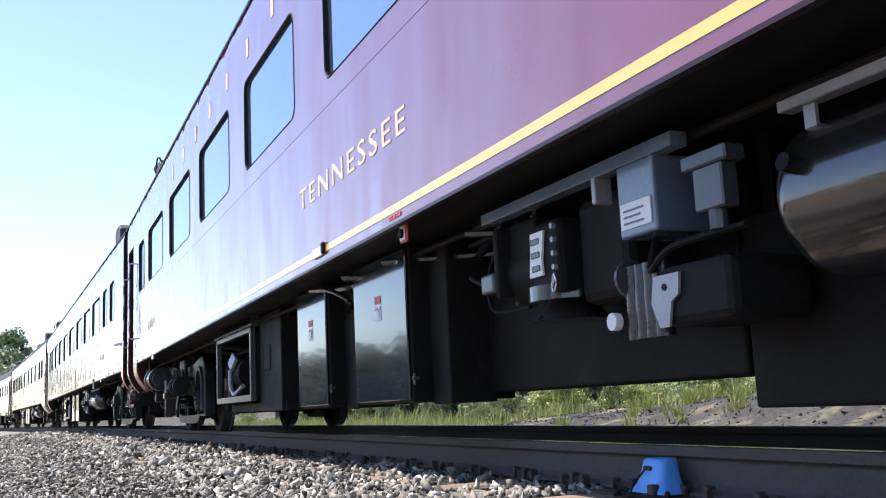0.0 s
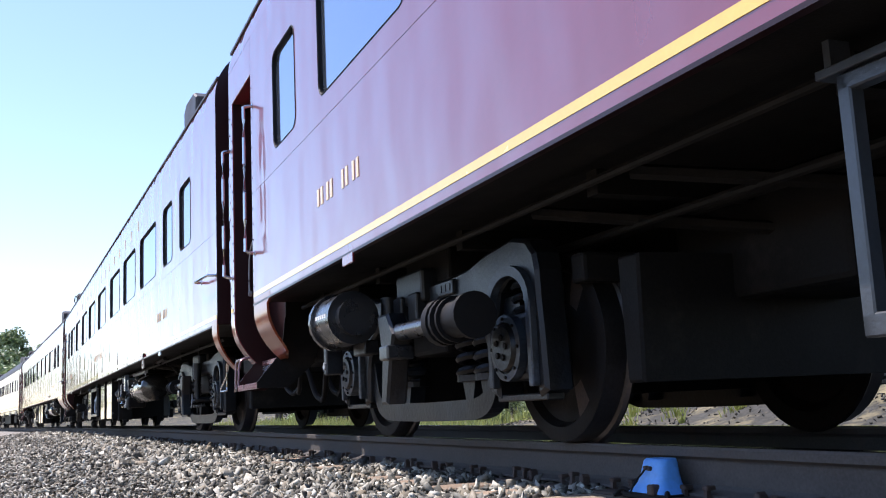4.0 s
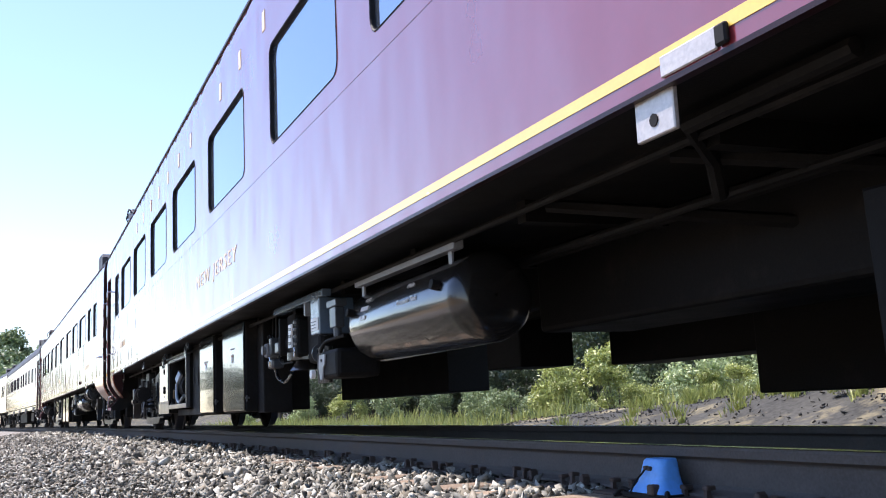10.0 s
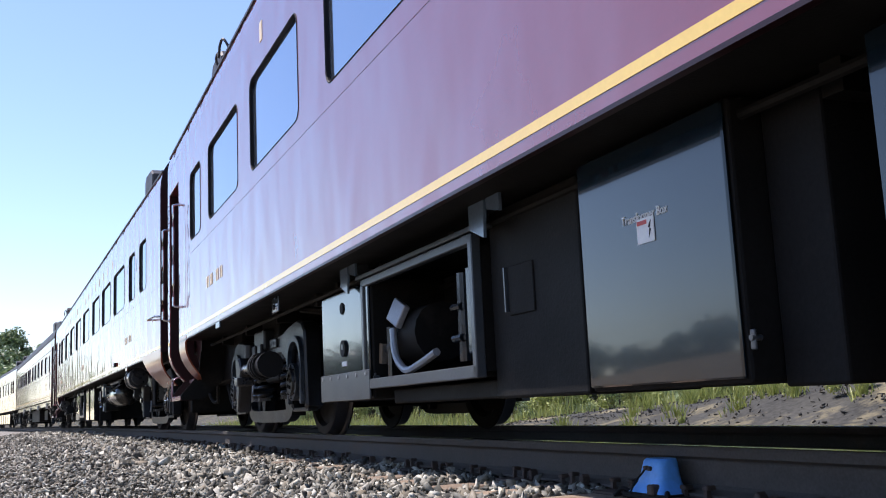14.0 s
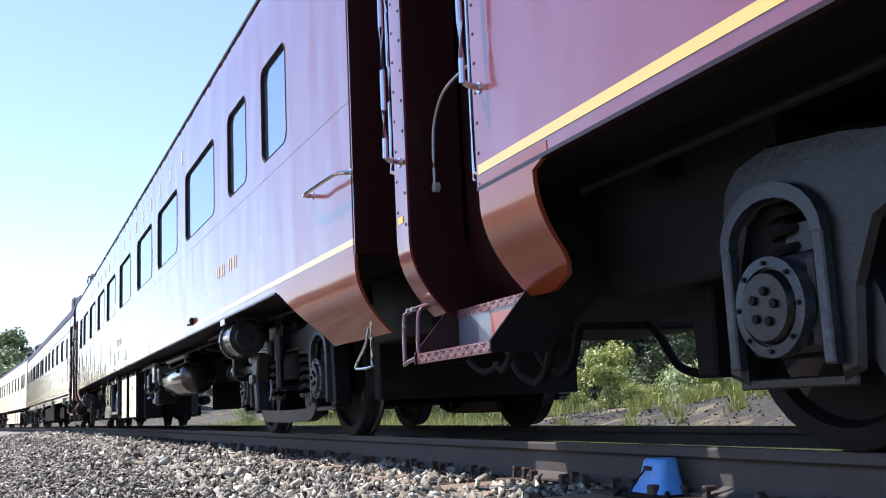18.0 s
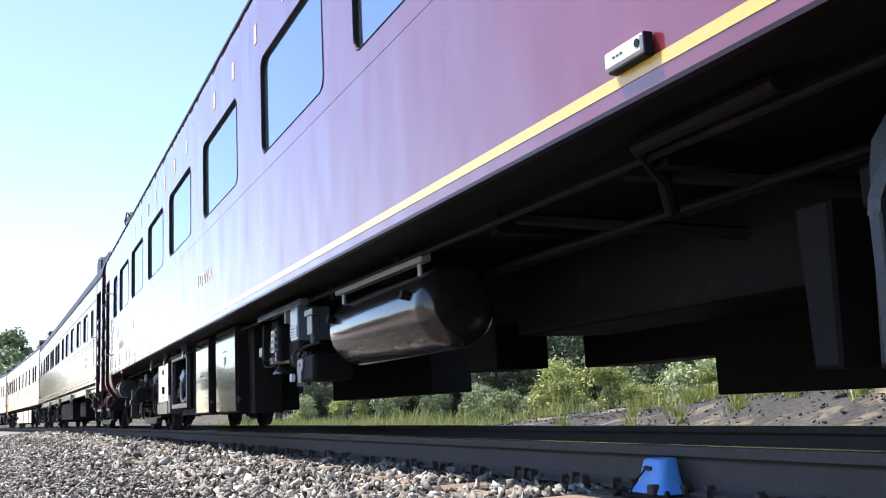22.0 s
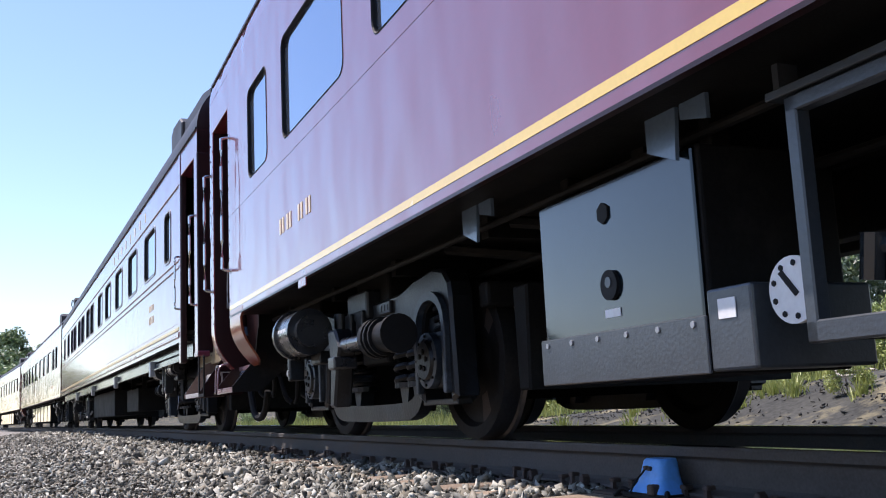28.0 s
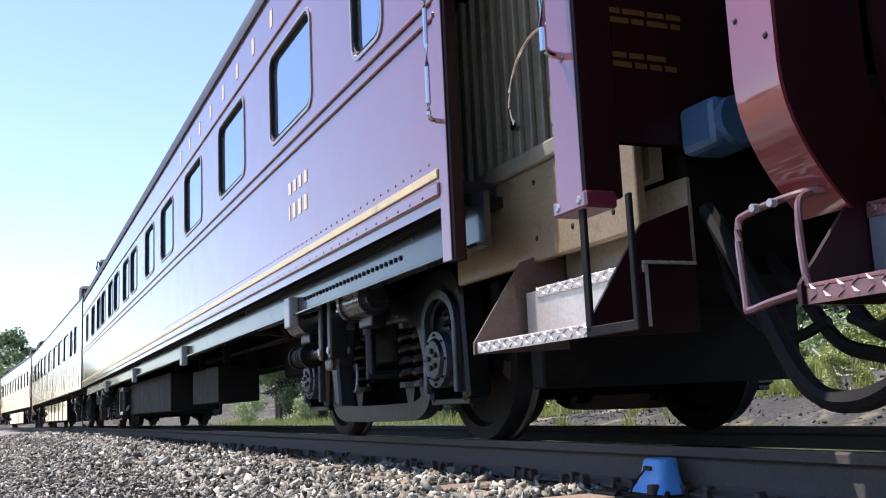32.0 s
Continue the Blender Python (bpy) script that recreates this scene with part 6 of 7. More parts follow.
    for x in () if e["disc"] else (-5.5,):
        part("sill_plate", box(bmesh.new(), x - 0.15, x + 0.10, -SIDE - 0.010, -SIDE - 0.001, SILL + 0.01, SILL + 0.075, 0.004), "alu", car, "small pale plate on the sill")
        part("plate_socket", box(bmesh.new(), x + 0.102, x + 0.15, -SIDE - 0.02, -SIDE - 0.001, SILL + 0.012, SILL + 0.07, 0.006), "rubber", car)
    if e["disc"]:
        return car
    if e["notice"]:
        # a pale angle-cock and valve hung behind the second tall box
        bm = box(bmesh.new(), -11.96, -11.86, -1.24, -1.10, 0.68, 0.80, 0.015)
        vb = part("angle_cock", bm, "galv_dull", car, "pale grey cast valve block hung from the floor", smooth=False)
        part("cock_cap", rod(bmesh.new(), (-11.91, -1.24, 0.74), (-11.91, -1.265, 0.74), 0.04, 14), "galv_dull", vb, smooth=True)
        part("cock_head", box(bmesh.new(), -11.85, -11.78, -1.22, -1.12, 0.70, 0.84, 0.012), "bay_frame", vb)
        part("cock_foot", box(bmesh.new(), -11.95, -11.79, -1.21, -1.10, 0.58, 0.66, 0.02), "bay_frame", vb)
        part("cock_loop", tube(bmesh.new(), smooth_path([(-11.83, -1.22, 0.68), (-11.80, -1.225, 0.67), (-11.80, -1.225, 0.61), (-11.83, -1.22, 0.60)], 4), 0.007, 6), "chrome", vb, smooth=True)
        part("cock_hanger", rod(bmesh.new(), (-11.88, -1.14, 0.79), (-11.88, -1.14, 1.105), 0.014, 8), "black", vb)
        part("cock_pipe", tube(bmesh.new(), smooth_path([(-11.94, -1.15, 0.60), (-11.9, -1.13, 0.50), (-11.7, -1.12, 0.46), (-11.45, -1.12, 0.52)], 6), 0.014, 7), "bay_box", vb, smooth=True)
        pl = part("valve_plate", box(bmesh.new(), -19.70, -19.50, -1.405, -1.395, 0.972, 1.092, 0.004), "plate_blue", car, "blue-grey notice plate with a white lower half")
        part("plate_face", box(bmesh.new(), -19.69, -19.51, -1.409, -1.4055, 0.978, 1.012, 0.002), "white", pl)
        part("plate_hub", rod(bmesh.new(), (-19.60, -1.4095, 1.012), (-19.60, -1.425, 1.012), 0.02, 14), "rubber", pl)
        for x, w in ((-19.675, 0.05), (-19.575, 0.055)):
            part("plate_line", box(bmesh.new(), x, x + w, -1.4085, -1.4055, 1.022, 1.034), "white", pl)
        for x in (-19.66, -19.545):
            part("plate_hole", rod(bmesh.new(), (x, -1.4092, 0.994), (x, -1.4115, 0.994), 0.009, 8), "rubber", pl)
        for x in (-19.68, -19.52):
            part("plate_hanger", box(bmesh.new(), x - 0.012, x + 0.012, -1.40, -1.392, 1.08, 1.105), "black", pl)
    br = part("sill_bracket", box(bmesh.new(), -5.83, -5.64, -SIDE + 0.02, -SIDE + 0.04, 0.95, 1.08, 0.004), "alu", car, "pale bracket with a hole")
    part("bracket_hole", rod(bmesh.new(), (-5.735, -SIDE + 0.016, 1.0), (-5.735, -SIDE + 0.022, 1.0), 0.02, 10), "rubber", br)
    return car


def stepwell(car, sign=False):
    """The open vestibule behind the side wall: recessed door, corner post, steps and rails."""
    rows = [[(x, y, z) for x in np.linspace(-25.0, -24.13, 6)] for y, z in ((-1.20, 3.35), (-1.20, 1.30), (-1.20, 1.15), (-1.19, 1.0), (-1.16, 0.88), (-1.11, 0.76), (-1.05, 0.67))]
    part("vestibule_door", loft(bmesh.new(), rows), "maroon_shaded", car, "vestibule door set back from the side, maroon darkened for shade", smooth=True)
    # return in black: shade behind the skirt put into its colour
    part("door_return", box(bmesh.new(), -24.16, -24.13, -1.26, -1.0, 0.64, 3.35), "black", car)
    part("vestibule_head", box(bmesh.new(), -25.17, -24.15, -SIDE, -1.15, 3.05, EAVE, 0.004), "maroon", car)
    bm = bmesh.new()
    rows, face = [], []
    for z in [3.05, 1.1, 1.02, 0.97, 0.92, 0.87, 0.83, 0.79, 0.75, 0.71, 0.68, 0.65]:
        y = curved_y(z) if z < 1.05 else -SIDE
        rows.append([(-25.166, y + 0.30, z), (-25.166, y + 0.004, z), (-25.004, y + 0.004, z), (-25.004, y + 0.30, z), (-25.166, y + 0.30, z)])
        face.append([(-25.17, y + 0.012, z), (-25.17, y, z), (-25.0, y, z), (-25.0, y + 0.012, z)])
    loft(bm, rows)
    # post body holds the shade in its colour; post_face is the lit maroon
    post = part("corner_post", bm, "maroon_shaded", car, "riveted corner post, shade put into its inner maroon", smooth=True)
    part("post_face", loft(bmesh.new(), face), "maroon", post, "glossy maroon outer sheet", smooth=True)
    rivets(car, [(-25.03, z) for z in np.arange(1.1, 3.0, 0.16)] + [(-25.14, z) for z in np.arange(1.18, 3.0, 0.16)], -SIDE - 0.0005, "maroon_shaded", 0.010)
    if sign is not True:
        part("reflector", box(bmesh.new(), -25.14, -25.065, -SIDE - 0.003, -SIDE, 1.115, 1.15), "yellow", car, "yellow mark")
    skirt(car, lambda z: (-24.13, -23.65 - 0.32 * (1 - math.sqrt(max(0.0, 1 - (max(0.0, 0.76 - z) / 0.131) ** 2))) + (0.0 if z < 1.05 else 0.12)))
    rivets(car, [(-24.12, z) for z in np.arange(1.1, 3.0, 0.13)], -SIDE - 0.0005, "maroon_shaded", 0.009)
    steps(car, -25.02, -24.12, "step_maroon", "maroon_shaded")
    part("stirrup", tube(bmesh.new(), smooth_path([(-25.03, -1.33, 0.70), (-25.06, -1.42, 0.70), (-25.24, -1.45, 0.68), (-25.28, -1.46, 0.64), (-25.26, -1.47, 0.44), (-25.24, -1.48, 0.415), (-25.15, -1.49, 0.425), (-25.02, -1.49, 0.44)], 5), 0.011, 8), "stirrup", car, "maroon painted rod stirrup", smooth=True)
    part("stirrup_brace", tube(bmesh.new(), smooth_path([(-25.05, -1.40, 0.70), (-25.03, -1.47, 0.66), (-25.01, -1.49, 0.50), (-25.0, -1.49, 0.45)], 5), 0.010, 8), "stirrup", car, smooth=True)
    for k in range(2):
        part("stirrup_bolt", rod(bmesh.new(), (-25.20 + 0.07 * k, -1.455, 0.685), (-25.20 + 0.07 * k, -1.475, 0.685), 0.012, 6), "galv", car)
    if sign:
        # yellow is a real sign; red is a riser reflection drawn as a plate
        sg = part("step_sign", box(bmesh.new(), -24.60, -24.385, -1.282, -1.276, 0.49, 0.61), "reflection_red" if sign == "red" else "yellow", car, "red-orange reflection on the step riser, drawn as a thin plate" if sign == "red" else "yellow step warning sign")
        if sign != "red":
            lettering("WATCH YOUR", 0.04, "rubber", sg, (-24.59, -1.2835, 0.56), 0, 1.0, name="sign_text", width=0.195)
            lettering("STEP", 0.04, "rubber", sg, (-24.54, -1.2835, 0.508), 0, 1.0, name="sign_text", width=0.10)
    bent_rail(car, smooth_path([(-25.085, -SIDE, 2.62), (-25.085, -SIDE - 0.07, 2.60), (-25.085, -SIDE - 0.075, 2.5), (-25.085, -SIDE - 0.075, 1.55), (-25.085, -SIDE - 0.07, 1.45), (-25.085, -SIDE, 1.43)], 5), 0.014)
    bent_rail(car, smooth_path([(-24.08, -SIDE, 2.75), (-24.08, -SIDE - 0.07, 2.73), (-24.08, -SIDE - 0.075, 2.63), (-24.08, -SIDE - 0.075, 1.62), (-24.08, -SIDE - 0.07, 1.52), (-24.08, -SIDE, 1.50)], 5), 0.014)
    bent_rail(car, smooth_path([(-24.92, -1.40, 1.27), (-24.92, -1.40, 1.46), (-24.89, -1.40, 1.59), (-24.79, -1.40, 1.69), (-24.66, -1.39, 1.735), (-24.45, -1.37, 1.76), (-24.16, -1.34, 1.80)], 6), 0.0075, "galv")
    bent_rail(car, smooth_path([(-24.17, -1.46, 2.45), (-24.24, -1.48, 2.43), (-24.25, -1.48, 2.33), (-24.26, -1.48, 1.25), (-24.25, -1.48, 1.18), (-24.16, -1.46, 1.17)], 5), 0.009)
    bent_rail(car, smooth_path([(-25.17, -1.47, 2.42), (-25.25, -1.50, 2.40), (-25.26, -1.50, 2.30), (-25.26, -1.50, 1.50), (-25.25, -1.50, 1.42), (-25.17, -1.47, 1.40)], 5), 0.011)


def roof_gear(car):
    """Fan cowls, an aerial bracket and a hatch along the eave."""
    bm = bmesh.new()
    prism(bm, [(-22.9, 3.75), (-22.35, 3.75), (-22.25, 4.02), (-22.35, 4.10), (-22.8, 4.10), (-22.92, 3.98)], -1.32, -0.9, 0.02)
    part("roof_vent", bm, "roof", car, "dark roof ventilator")
    bm = tube(bmesh.new(), smooth_path([(-21.9, -1.36, 3.68), (-21.88, -1.44, 3.80), (-21.80, -1.44, 3.86), (-21.74, -1.44, 3.80), (-21.66, -1.44, 3.90), (-21.55, -1.42, 3.92), (-21.5, -1.34, 3.74)], 5), 0.014, 6)
    part("roof_grab", bm, "roof", car, "bent roof grab iron")
    bm = bmesh.new()
    prism(bm, [(-2.9, 3.78), (-2.1, 3.78), (-2.06, 4.06), (-2.25, 4.16), (-2.75, 4.17), (-2.92, 4.08)], -1.34, -0.8, 0.02)
    part("roof_vent", bm, "roof", car)


def heavy_car():
    """An older car with a riveted belt, deep side sill and a vestibule at its leading end."""
    car = tagged(new("passenger_car"), "older maroon riveted passenger car with dark roof and metal steps", "railway car", group="cars of the train")
    wins = [(-2.32, -1.88, 2.19, 2.80), (-4.28, -3.22, 2.21, 2.84), (-6.30, -5.24, 2.22, 2.86), (-8.30, -7.28, 2.22, 2.86), (-10.22, -9.24, 2.22, 2.86), (-11.86, -10.98, 2.22, 2.86), (-13.76, -12.96, 2.22, 2.86),
            (-14.95, -14.1, 2.22, 2.86), (-16.55, -15.7, 2.22, 2.86), (-17.75, -16.9, 2.22, 2.86), (-19.35, -18.5, 2.22, 2.86), (-20.55, -19.7, 2.22, 2.86), (-22.15, -21.3, 2.22, 2.86), (-23.9, -23.3, 2.22, 2.86)]
    car_shell(car, wins, -1.16, BODY_END, "old_maroon", 3.42)
    underframe(car, BODY_END + 0.1, -1.2)
    for w in wins:
        a, b, c, d = w
        bm = bmesh.new()
        o = [p for arc in rounded(a - 0.04, b + 0.04, c - 0.04, d + 0.04, 0.11) for p in arc]
        i = [p for arc in rounded(a - 0.018, b + 0.018, c - 0.018, d + 0.018, 0.10) for p in arc]
        rows = [[(p[0], -SIDE - 0.001, p[1]) for p in o + o[:1]], [(p[0], -SIDE - 0.009, p[1]) for p in o + o[:1]], [(p[0], -SIDE - 0.009, p[1]) for p in i + i[:1]], [(p[0], -SIDE - 0.001, p[1]) for p in i + i[:1]]]
        part("window_trim", loft(bm, rows), "galv", car, "pale metal window trim")
    for z, h in ((1.975, 0.03), (2.06, 0.02), (2.98, 0.02)):
        part("belt_rail", box(bmesh.new(), BODY_END, -1.16, -SIDE - 0.016, -SIDE, z, z + h, 0.005), "old_maroon", car, "raised belt rail")
    part("sill_stripe", box(bmesh.new(), BODY_END, -1.2, -SIDE - 0.012, -SIDE, 1.225, 1.268, 0.003), "stripe_worn", car, "worn yellow sill stripe")
    part("sill_moulding", box(bmesh.new(), BODY_END, -1.18, -SIDE - 0.02, -SIDE + 0.02, 1.14, 1.205, 0.006), "old_maroon", car)
    rivets(car, [(x, 1.31) for x in np.arange(-10, -1.2, 0.11)], -SIDE - 0.0005, "old_maroon", 0.008)
    rivets(car, [(x, 1.162) for x in np.arange(-10, -1.2, 0.16)], -SIDE - 0.0205, "old_maroon", 0.008)
    # deep side sill set back under the body
    bm = box(bmesh.new(), BODY_END, -1.0, -1.40, -1.37, 0.90, 1.13)
    s = part("side_sill", bm, "bay_box", car, "blue-grey deep side sill")
    part("sill_flange", box(bmesh.new(), BODY_END, -1.0, -1.44, -1.36, 0.885, 0.90, 0.003), "bay_box", s)
    for k in range(26):
        part("sill_hole", rod(bmesh.new(), (-3.9 + 0.075 * k, -1.402, 0.985), (-3.9 + 0.075 * k, -1.408, 0.985), 0.014, 8), "rubber", s)
    for x in (-4.15, -9.0, -14.0, -19.0):
        part("sill_bracket", box(bmesh.new(), x - 0.07, x + 0.07, -1.47, -1.40, 0.80, 1.02, 0.01), "galv", s)
    glyph_bars("number_bar", car, -3.82, -SIDE - 0.002, 1.70, (0.07, 0.06, 0.06, 0.07), 0.085, 0.07, "cream", "cream reporting marks")
    glyph_bars("number_bar", car, -3.82, -SIDE - 0.002, 1.52, (0.035, 0.07, 0.07, 0.07), 0.105, 0.07, "cream", "cream car-number marks")
    for k in range(8):
        part("letterboard_mark", bars_at(-8.6 + 0.62 * k, -SIDE - 0.002, 3.10, (0.075,), 0.14, 0.03), "cream", car)
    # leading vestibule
    part("end_post", box(bmesh.new(), -1.176, -1.079, -SIDE - 0.001, -1.45, 0.83, EAVE, 0.012), "maroon_shaded", car, "vestibule door post")
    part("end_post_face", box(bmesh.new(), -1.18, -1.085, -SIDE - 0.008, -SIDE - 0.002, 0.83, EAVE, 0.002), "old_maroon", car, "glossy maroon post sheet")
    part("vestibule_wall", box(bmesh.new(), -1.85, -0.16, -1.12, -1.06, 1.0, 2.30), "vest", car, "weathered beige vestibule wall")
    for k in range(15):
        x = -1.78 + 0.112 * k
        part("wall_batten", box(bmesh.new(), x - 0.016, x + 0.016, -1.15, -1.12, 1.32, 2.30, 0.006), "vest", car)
    part("upper_panel", box(bmesh.new(), -1.85, -0.16, -1.11, -1.06, 2.30, 3.35), "maroon_shaded", car, "dark upper panel above the beige vestibule wall")
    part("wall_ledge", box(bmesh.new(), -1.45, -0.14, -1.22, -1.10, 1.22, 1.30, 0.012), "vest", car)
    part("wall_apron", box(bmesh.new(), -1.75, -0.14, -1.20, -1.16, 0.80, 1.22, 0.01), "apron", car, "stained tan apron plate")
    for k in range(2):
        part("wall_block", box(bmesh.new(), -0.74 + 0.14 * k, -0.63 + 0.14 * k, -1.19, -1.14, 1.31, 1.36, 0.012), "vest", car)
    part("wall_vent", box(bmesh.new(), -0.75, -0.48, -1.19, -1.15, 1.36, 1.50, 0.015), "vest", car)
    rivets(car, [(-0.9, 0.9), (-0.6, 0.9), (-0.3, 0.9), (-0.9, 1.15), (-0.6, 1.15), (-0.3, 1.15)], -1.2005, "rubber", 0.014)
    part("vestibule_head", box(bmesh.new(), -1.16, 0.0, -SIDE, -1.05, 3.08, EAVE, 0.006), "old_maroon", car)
    # inner faces darkened for shade, outer sheet left in the lit paint
    post = part("corner_post", box(bmesh.new(), -0.156, 0.012, -SIDE, -1.36, 0.88, 3.1, 0.008), "maroon_shaded", car, "leading corner post in shade-darkened maroon")
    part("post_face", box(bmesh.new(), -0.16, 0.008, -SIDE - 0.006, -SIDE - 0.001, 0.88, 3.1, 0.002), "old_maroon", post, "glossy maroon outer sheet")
    bm = bmesh.new()
    box(bm, -0.19, 0.03, -SIDE - 0.01, -1.40, 0.84, 0.90, 0.008)
    part("post_shoe", bm, "old_maroon", car)
    rivets(car, [(-0.15, 0.87), (-0.01, 0.87)], -SIDE - 0.0105, "galv", 0.018)
    # metal steps
    bm = tread_plate(bmesh.new(), -0.93, -0.05, -1.50, -1.26, 0.455, 0.045)
    part("step_tread", bm, "alu", car, "worn aluminium step tread")
    bm = tread_plate(bmesh.new(), -0.80, -0.02, -1.28, -1.05, 0.67, 0.04)
    part("step_tread", bm, "alu", car)
    part("step_riser", box(bmesh.new(), -0.9, -0.03, -1.27, -1.255, 0.44, 0.66), "alu", car)
    part("step_riser", box(bmesh.new(), -0.9, -0.03, -1.06, -1.045, 0.66, 0.98), "vest", car)
    for x in (-0.95, -0.045):
        bm = bmesh.new()
        out = [(-1.51, 0.405), (-1.51, 0.455), (-1.27, 0.80), (-1.05, 0.88), (-1.05, 0.42)]
        a = [bm.verts.new((x, y, z)) for y, z in out]
        b = [bm.verts.new((x + 0.014, y, z)) for y, z in out]
        bm.faces.new(a)
        bm.faces.new(b[::-1])
        for i in range(len(a)):
            bm.faces.new((a[(i + 1) % 5], a[i], b[i], b[(i + 1) % 5]))
        part("step_cheek", bm, "cheek" if x < -0.5 else "maroon_shaded", car, "step cheek plate")
    bm = bmesh.new()
    box(bm, -0.045, -0.01, -1.515, -1.50, 0.42, 0.86, 0.003)
    box(bm, 0.235, 0.26, -1.515, -1.50, 0.43, 0.84, 0.003)
    box(bm, -0.045, 0.26, -1.515, -1.50, 0.405, 0.44, 0.003)
    part("step_frame", bm, "black", car, "black bar step guard")
    bent_rail(car, smooth_path([(-0.07, -SIDE, 2.4), (-0.07, -SIDE - 0.07, 2.38), (-0.07, -SIDE - 0.075, 2.3), (-0.07, -SIDE - 0.075, 1.50), (-0.07, -SIDE - 0.07, 1.42), (-0.07, -SIDE, 1.40)], 5), 0.014)
    bent_rail(car, smooth_path([(-1.13, -SIDE, 2.1), (-1.13, -SIDE - 0.06, 2.09), (-1.13, -SIDE - 0.065, 2.0), (-1.13, -SIDE - 0.065, 1.55), (-1.13, -SIDE - 0.06, 1.48), (-1.13, -SIDE, 1.47)], 5), 0.012)
    bent_rail(car, smooth_path([(-1.01, -1.22, 1.44), (-0.99, -1.25, 1.54), (-0.92, -1.25, 1.67), (-0.83, -1.25, 1.74), (-0.70, -1.24, 1.78), (-0.5, -1.16, 1.80)], 6), 0.009)
    for z, y0, ws in ((1.56, -1.365, (0.05, 0.09, 0.07, 0.06)), (1.525, -1.36, (0.08, 0.05, 0.09, 0.04)), (1.395, -1.37, (0.07, 0.06, 0.08)), (1.36, -1.37, (0.09, 0.05, 0.05, 0.05))):
        y = y0
        for w in ws:
            part("notice_bar", box(bmesh.new(), 0.001, 0.004, y, y + w, z, z + 0.02), "orange_dim", car, "dark yellow notice on the end wall")
            y += w + 0.015
    bm = bmesh.new()
    box(bm, 0.0, 0.20, -1.10, -0.92, 1.04, 1.22, 0.03)
    rod(bm, (0.19, -1.01, 1.13), (0.23, -1.01, 1.13), 0.085, 16)
    part("cable_box", bm, "blue_cap", car, "blue capped electrical receptacle")
    diaphragm(car, 0.0, 0.30)
    diaphragm(car, BODY_END, BODY_END - 0.33)
    coupler(car, 0.0, 1)
    coupler(car, BODY_END, -1)
    roof_gear(car)
    bm = bmesh.new()
    prism(bm, [(-3.2, 3.72), (-0.3, 3.72), (-0.3, 3.98), (-0.8, 4.06), (-3.0, 4.06)], -1.30, -0.9, 0.02)
    part("roof_walkway", bm, "roof", car, "dark roof equipment housing")
    for cx, rev in ((-3.6, False), (-21.5, True)):
        bogie(car, cx, rev, True)
    hose(car, [(0.0, -1.0, 0.86), (0.22, -1.02, 0.55), (0.42, -1.02, 0.22), (0.60, -1.0, 0.16), (0.80, -1.0, 0.24), (0.92, -1.0, 0.42)], 0.035, "thick grey ribbed jumper hose")
    equipment_box(car, -17.2, -12.0, -1.15, 0.30, 0.86, "black", 0.7, False, "long dull black battery box")
    power_cabinet(car, -17.95, -17.3, -1.26, 0.30, 0.80, False)
    equipment_box(car, -11.0, -9.2, -1.0, 0.36, 0.80, "black", 0.5, False, "dull black tank box")
    return car


M["stirrup"] = material("painted_stirrup_rod", (0.20, 0.10, 0.10), rough=0.25, metal=0.3, coat=0.5, var=0.15)
M["plate_blue"] = material("blue_grey_plate", (0.10, 0.145, 0.20), rough=0.25, coat=0.5, var=0.15)
M["stripe_worn"] = material("worn_yellow_paint", (0.62, 0.48, 0.20), rough=0.4, coat=0.3, var=0.15, scale=8, second=(0.35, 0.25, 0.15), second_at=0.62)
M["orange_dim"] = material("dark_yellow_lettering", (0.12, 0.06, 0.012), rough=0.5, var=0.15)
M["blue_cap"] = material("blue_painted_cap", (0.04, 0.10, 0.19), rough=0.4, var=0.15)

TANK_LEN = 1.75
NOTICE_Y, NOTICE_Z, NOTICE_W = -1.262, 1.158, 0.26
WIDE = [(-2.19, -1.45), (-3.51, -2.76), (-5.86, -4.18), (-8.11, -6.48), (-10.38, -8.72), (-12.99, -11.32), (-15.44, -13.80), (-17.62, -16.04), (-19.87, -18.30), (-21.95, -20.42), (-23.20, -22.48)]
WINS = [(a, b, 2.15, 2.91) for a, b in WIDE]
WINS_A = [(a, b, 2.17, 2.92) for a, b in ((-2.06, -1.32), (-4.0, -2.5), (-6.1, -4.5), (-8.2, -6.6), (-10.45, -8.85), (-12.75, -11.15), (-15.11, -13.49), (-17.41, -15.80), (-19.72, -18.08), (-22.0, -20.4), (-23.3, -22.62))]

# ---- the train ----
EQ_A = dict(tank=-9.38, deep=((-12.30, -9.95, 0.26, -0.88), (-9.93, -8.25, 0.145, -0.88)), gear=-11.16, boxes=((-14.60, -13.82), (-13.19, -12.24)), marks=(3, 3), title="", bay=(-18.0, -16.26), lbox=None, disc=False, gussets=(), sign=False, notice=False)
EQ_B = dict(tank=-9.55, deep=((-15.8, -12.32, 0.325, 0.65), (-10.38, -9.82, 0.45, 0.15), (-9.95, -8.2, 0.45, 1.0), (-8.19, -6.1, 0.187, 0.9)), gear=-11.42, boxes=((-15.24, -14.36), (-13.82, -12.77)), marks=(2, 1), title="Transformer Box", title_z=0.79, bay=(-17.90, -16.20), lbox=(-18.84, -17.78), disc=False, gussets=(-15.95, -18.02), sign="red", notice=True)
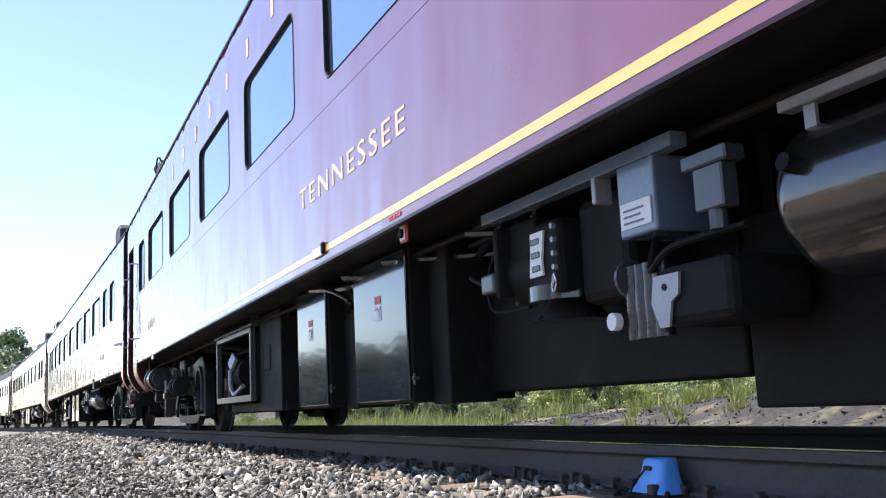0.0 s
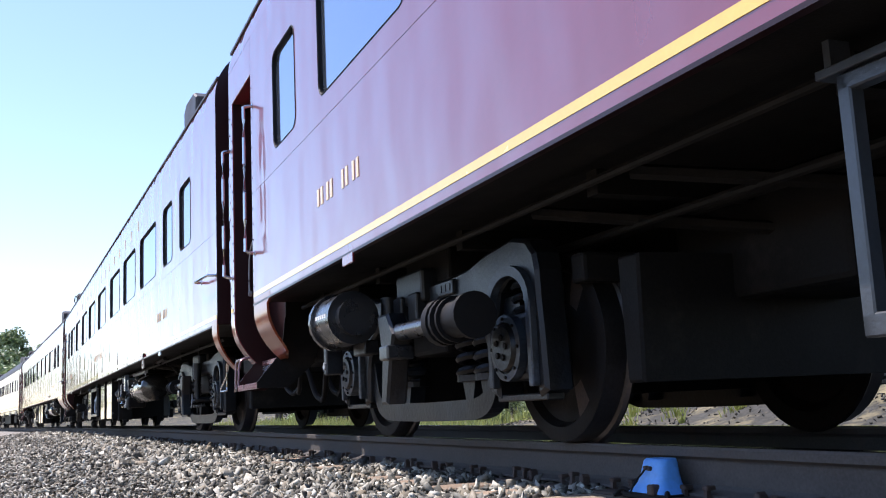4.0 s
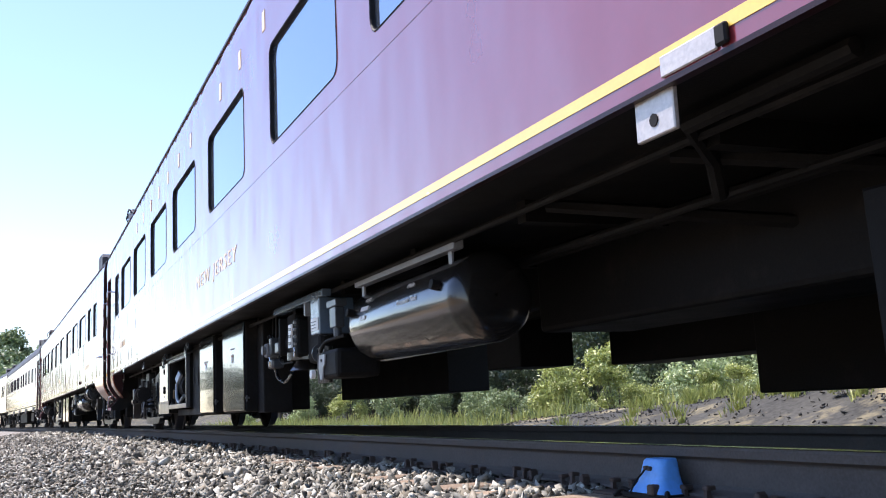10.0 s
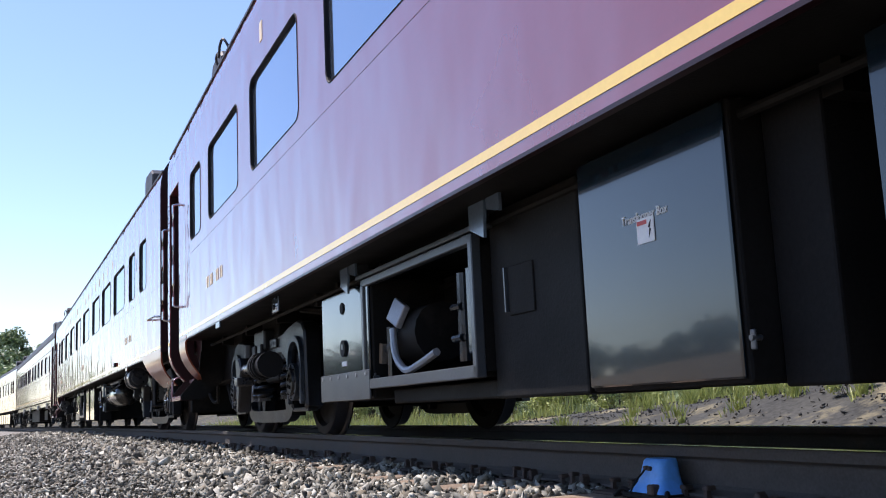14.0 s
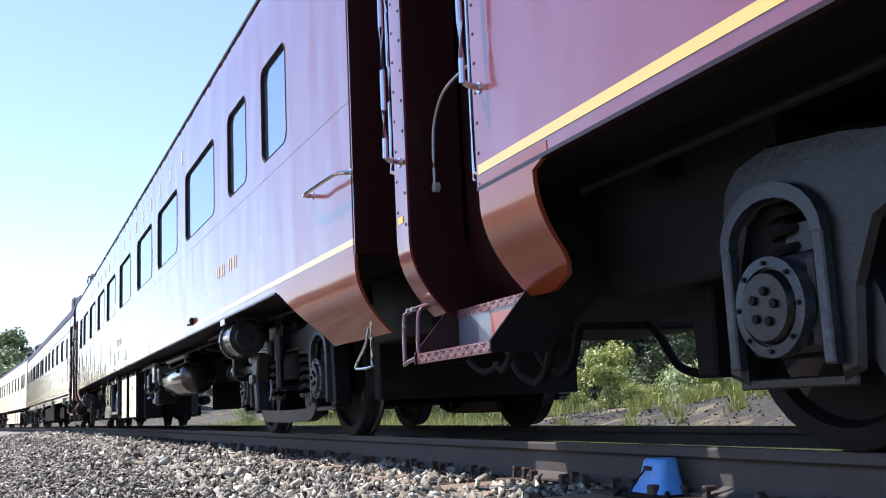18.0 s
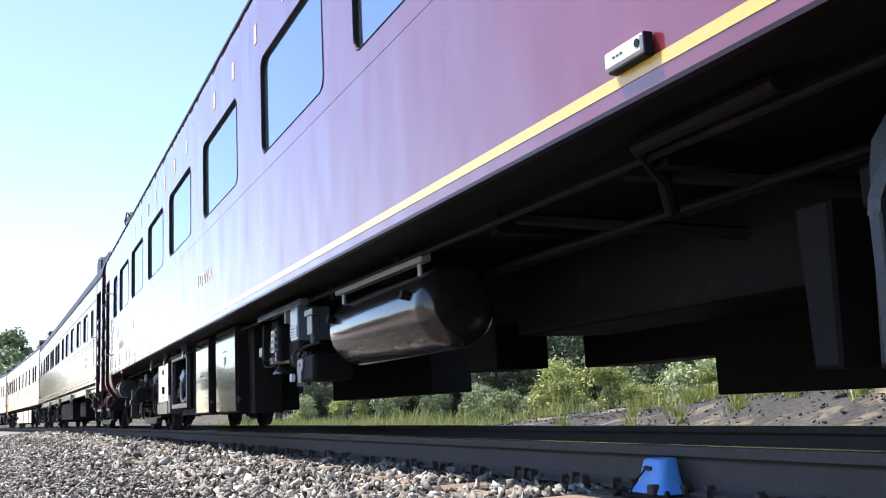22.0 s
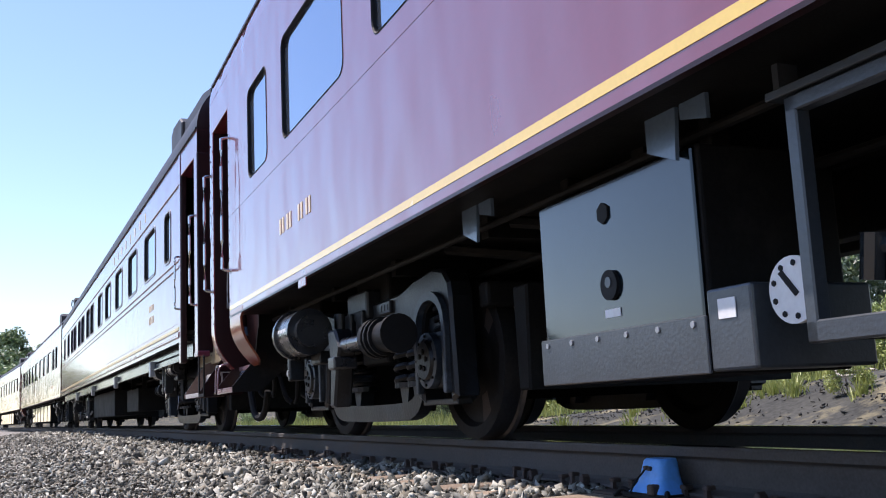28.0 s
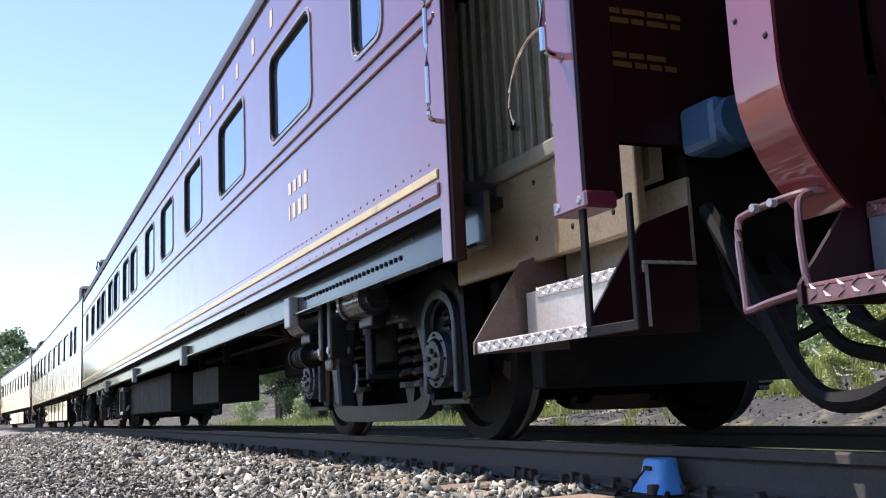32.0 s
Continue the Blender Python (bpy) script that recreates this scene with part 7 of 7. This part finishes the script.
EQ_C = dict(tank=-9.70, deep=((-15.9, -12.45, 0.325, 0.65), (-10.48, -9.92, 0.45, 0.15), (-10.05, -8.3, 0.45, 1.0), (-8.29, -6.2, 0.187, 0.9)), gear=-11.72, boxes=((-15.21, -14.36), (-13.92, -12.87)), marks=(0, 1), title="Transformer Box", title_z=0.645, bay=(-17.18, -15.86), lbox=(-18.66, -17.61), disc=True, gussets=(-15.85, -17.61, -19.14), sign=True, notice=False)
CARS = []
CARS.append((lounge_car("TENNESSEE", 0.0, -13.42, 1.97, WINS_A, "narrow", "big", EQ_A), 33.64))
CARS.append((lounge_car("NEW JERSEY", 0.06, -13.77, 2.07, WINS, "narrow", False, EQ_B), 7.73))
CARS.append((lounge_car("IOWA", 0.0, -13.37, 0.80, WINS, "deep", "big", EQ_C), -18.18))
CARS.append((heavy_car(), -44.2))
CARS.append((lounge_car("", 0, 0, 0, WINS, "narrow", True, plain=True), -69.9))
CARS.append((lounge_car("", 0, 0, 0, WINS_A, "narrow", True, plain=True), -95.8))


def rolled(t):
    """Distance rolled at t seconds, smooth through the two-second marks."""
    k = min(int(t / 2), len(ROLLED) - 2)
    p = [ROLLED[max(0, k - 1)], ROLLED[k], ROLLED[k + 1], ROLLED[min(len(ROLLED) - 1, k + 2)]]
    if k == 0:
        p[0] = 2 * p[1] - p[2]
    if k == len(ROLLED) - 2:
        p[3] = 2 * p[2] - p[1]
    u = t / 2 - k
    return 0.5 * (2 * p[1] + (p[2] - p[0]) * u + (2 * p[0] - 5 * p[1] + 4 * p[2] - p[3]) * u * u + (3 * p[1] - p[0] - 3 * p[2] + p[3]) * u ** 3)


def car_pose(lead):
    """Pose of a car whose leading end has come to x = lead, carried on the line by its two trucks."""
    xa, xb = lead - 3.6, lead - 21.6
    ya, yb = line_y(xa), line_y(xb)
    yaw = math.atan2(ya - yb, xa - xb)
    return pose(lead, ya + (ya - yb) / 18.0 * 3.6, 0, 0, 0, math.degrees(yaw))


def motions():
    times = [0.5 * k for k in range(65)]
    for car, lead in CARS:
        walk(car, [(t, car_pose(lead + rolled(t))) for t in times])
    for car, lead in CARS[:5]:
        for b in car.children:
            if b.name.startswith("bogie"):
                turn = -1 if abs(b.matrix_basis.to_euler().z) > 1 else 1
                for w in b.children:
                    if w.name.startswith("wheelset"):
                        x = w.location.x
                        rows = []
                        for k in range(129):
                            t = 0.25 * k
                            rows.append((t, pose(x, 0, 0.457, 0, turn * math.degrees((rolled(t) - rolled(0)) / 0.457), 0)))
                        walk(w, rows)


motions()
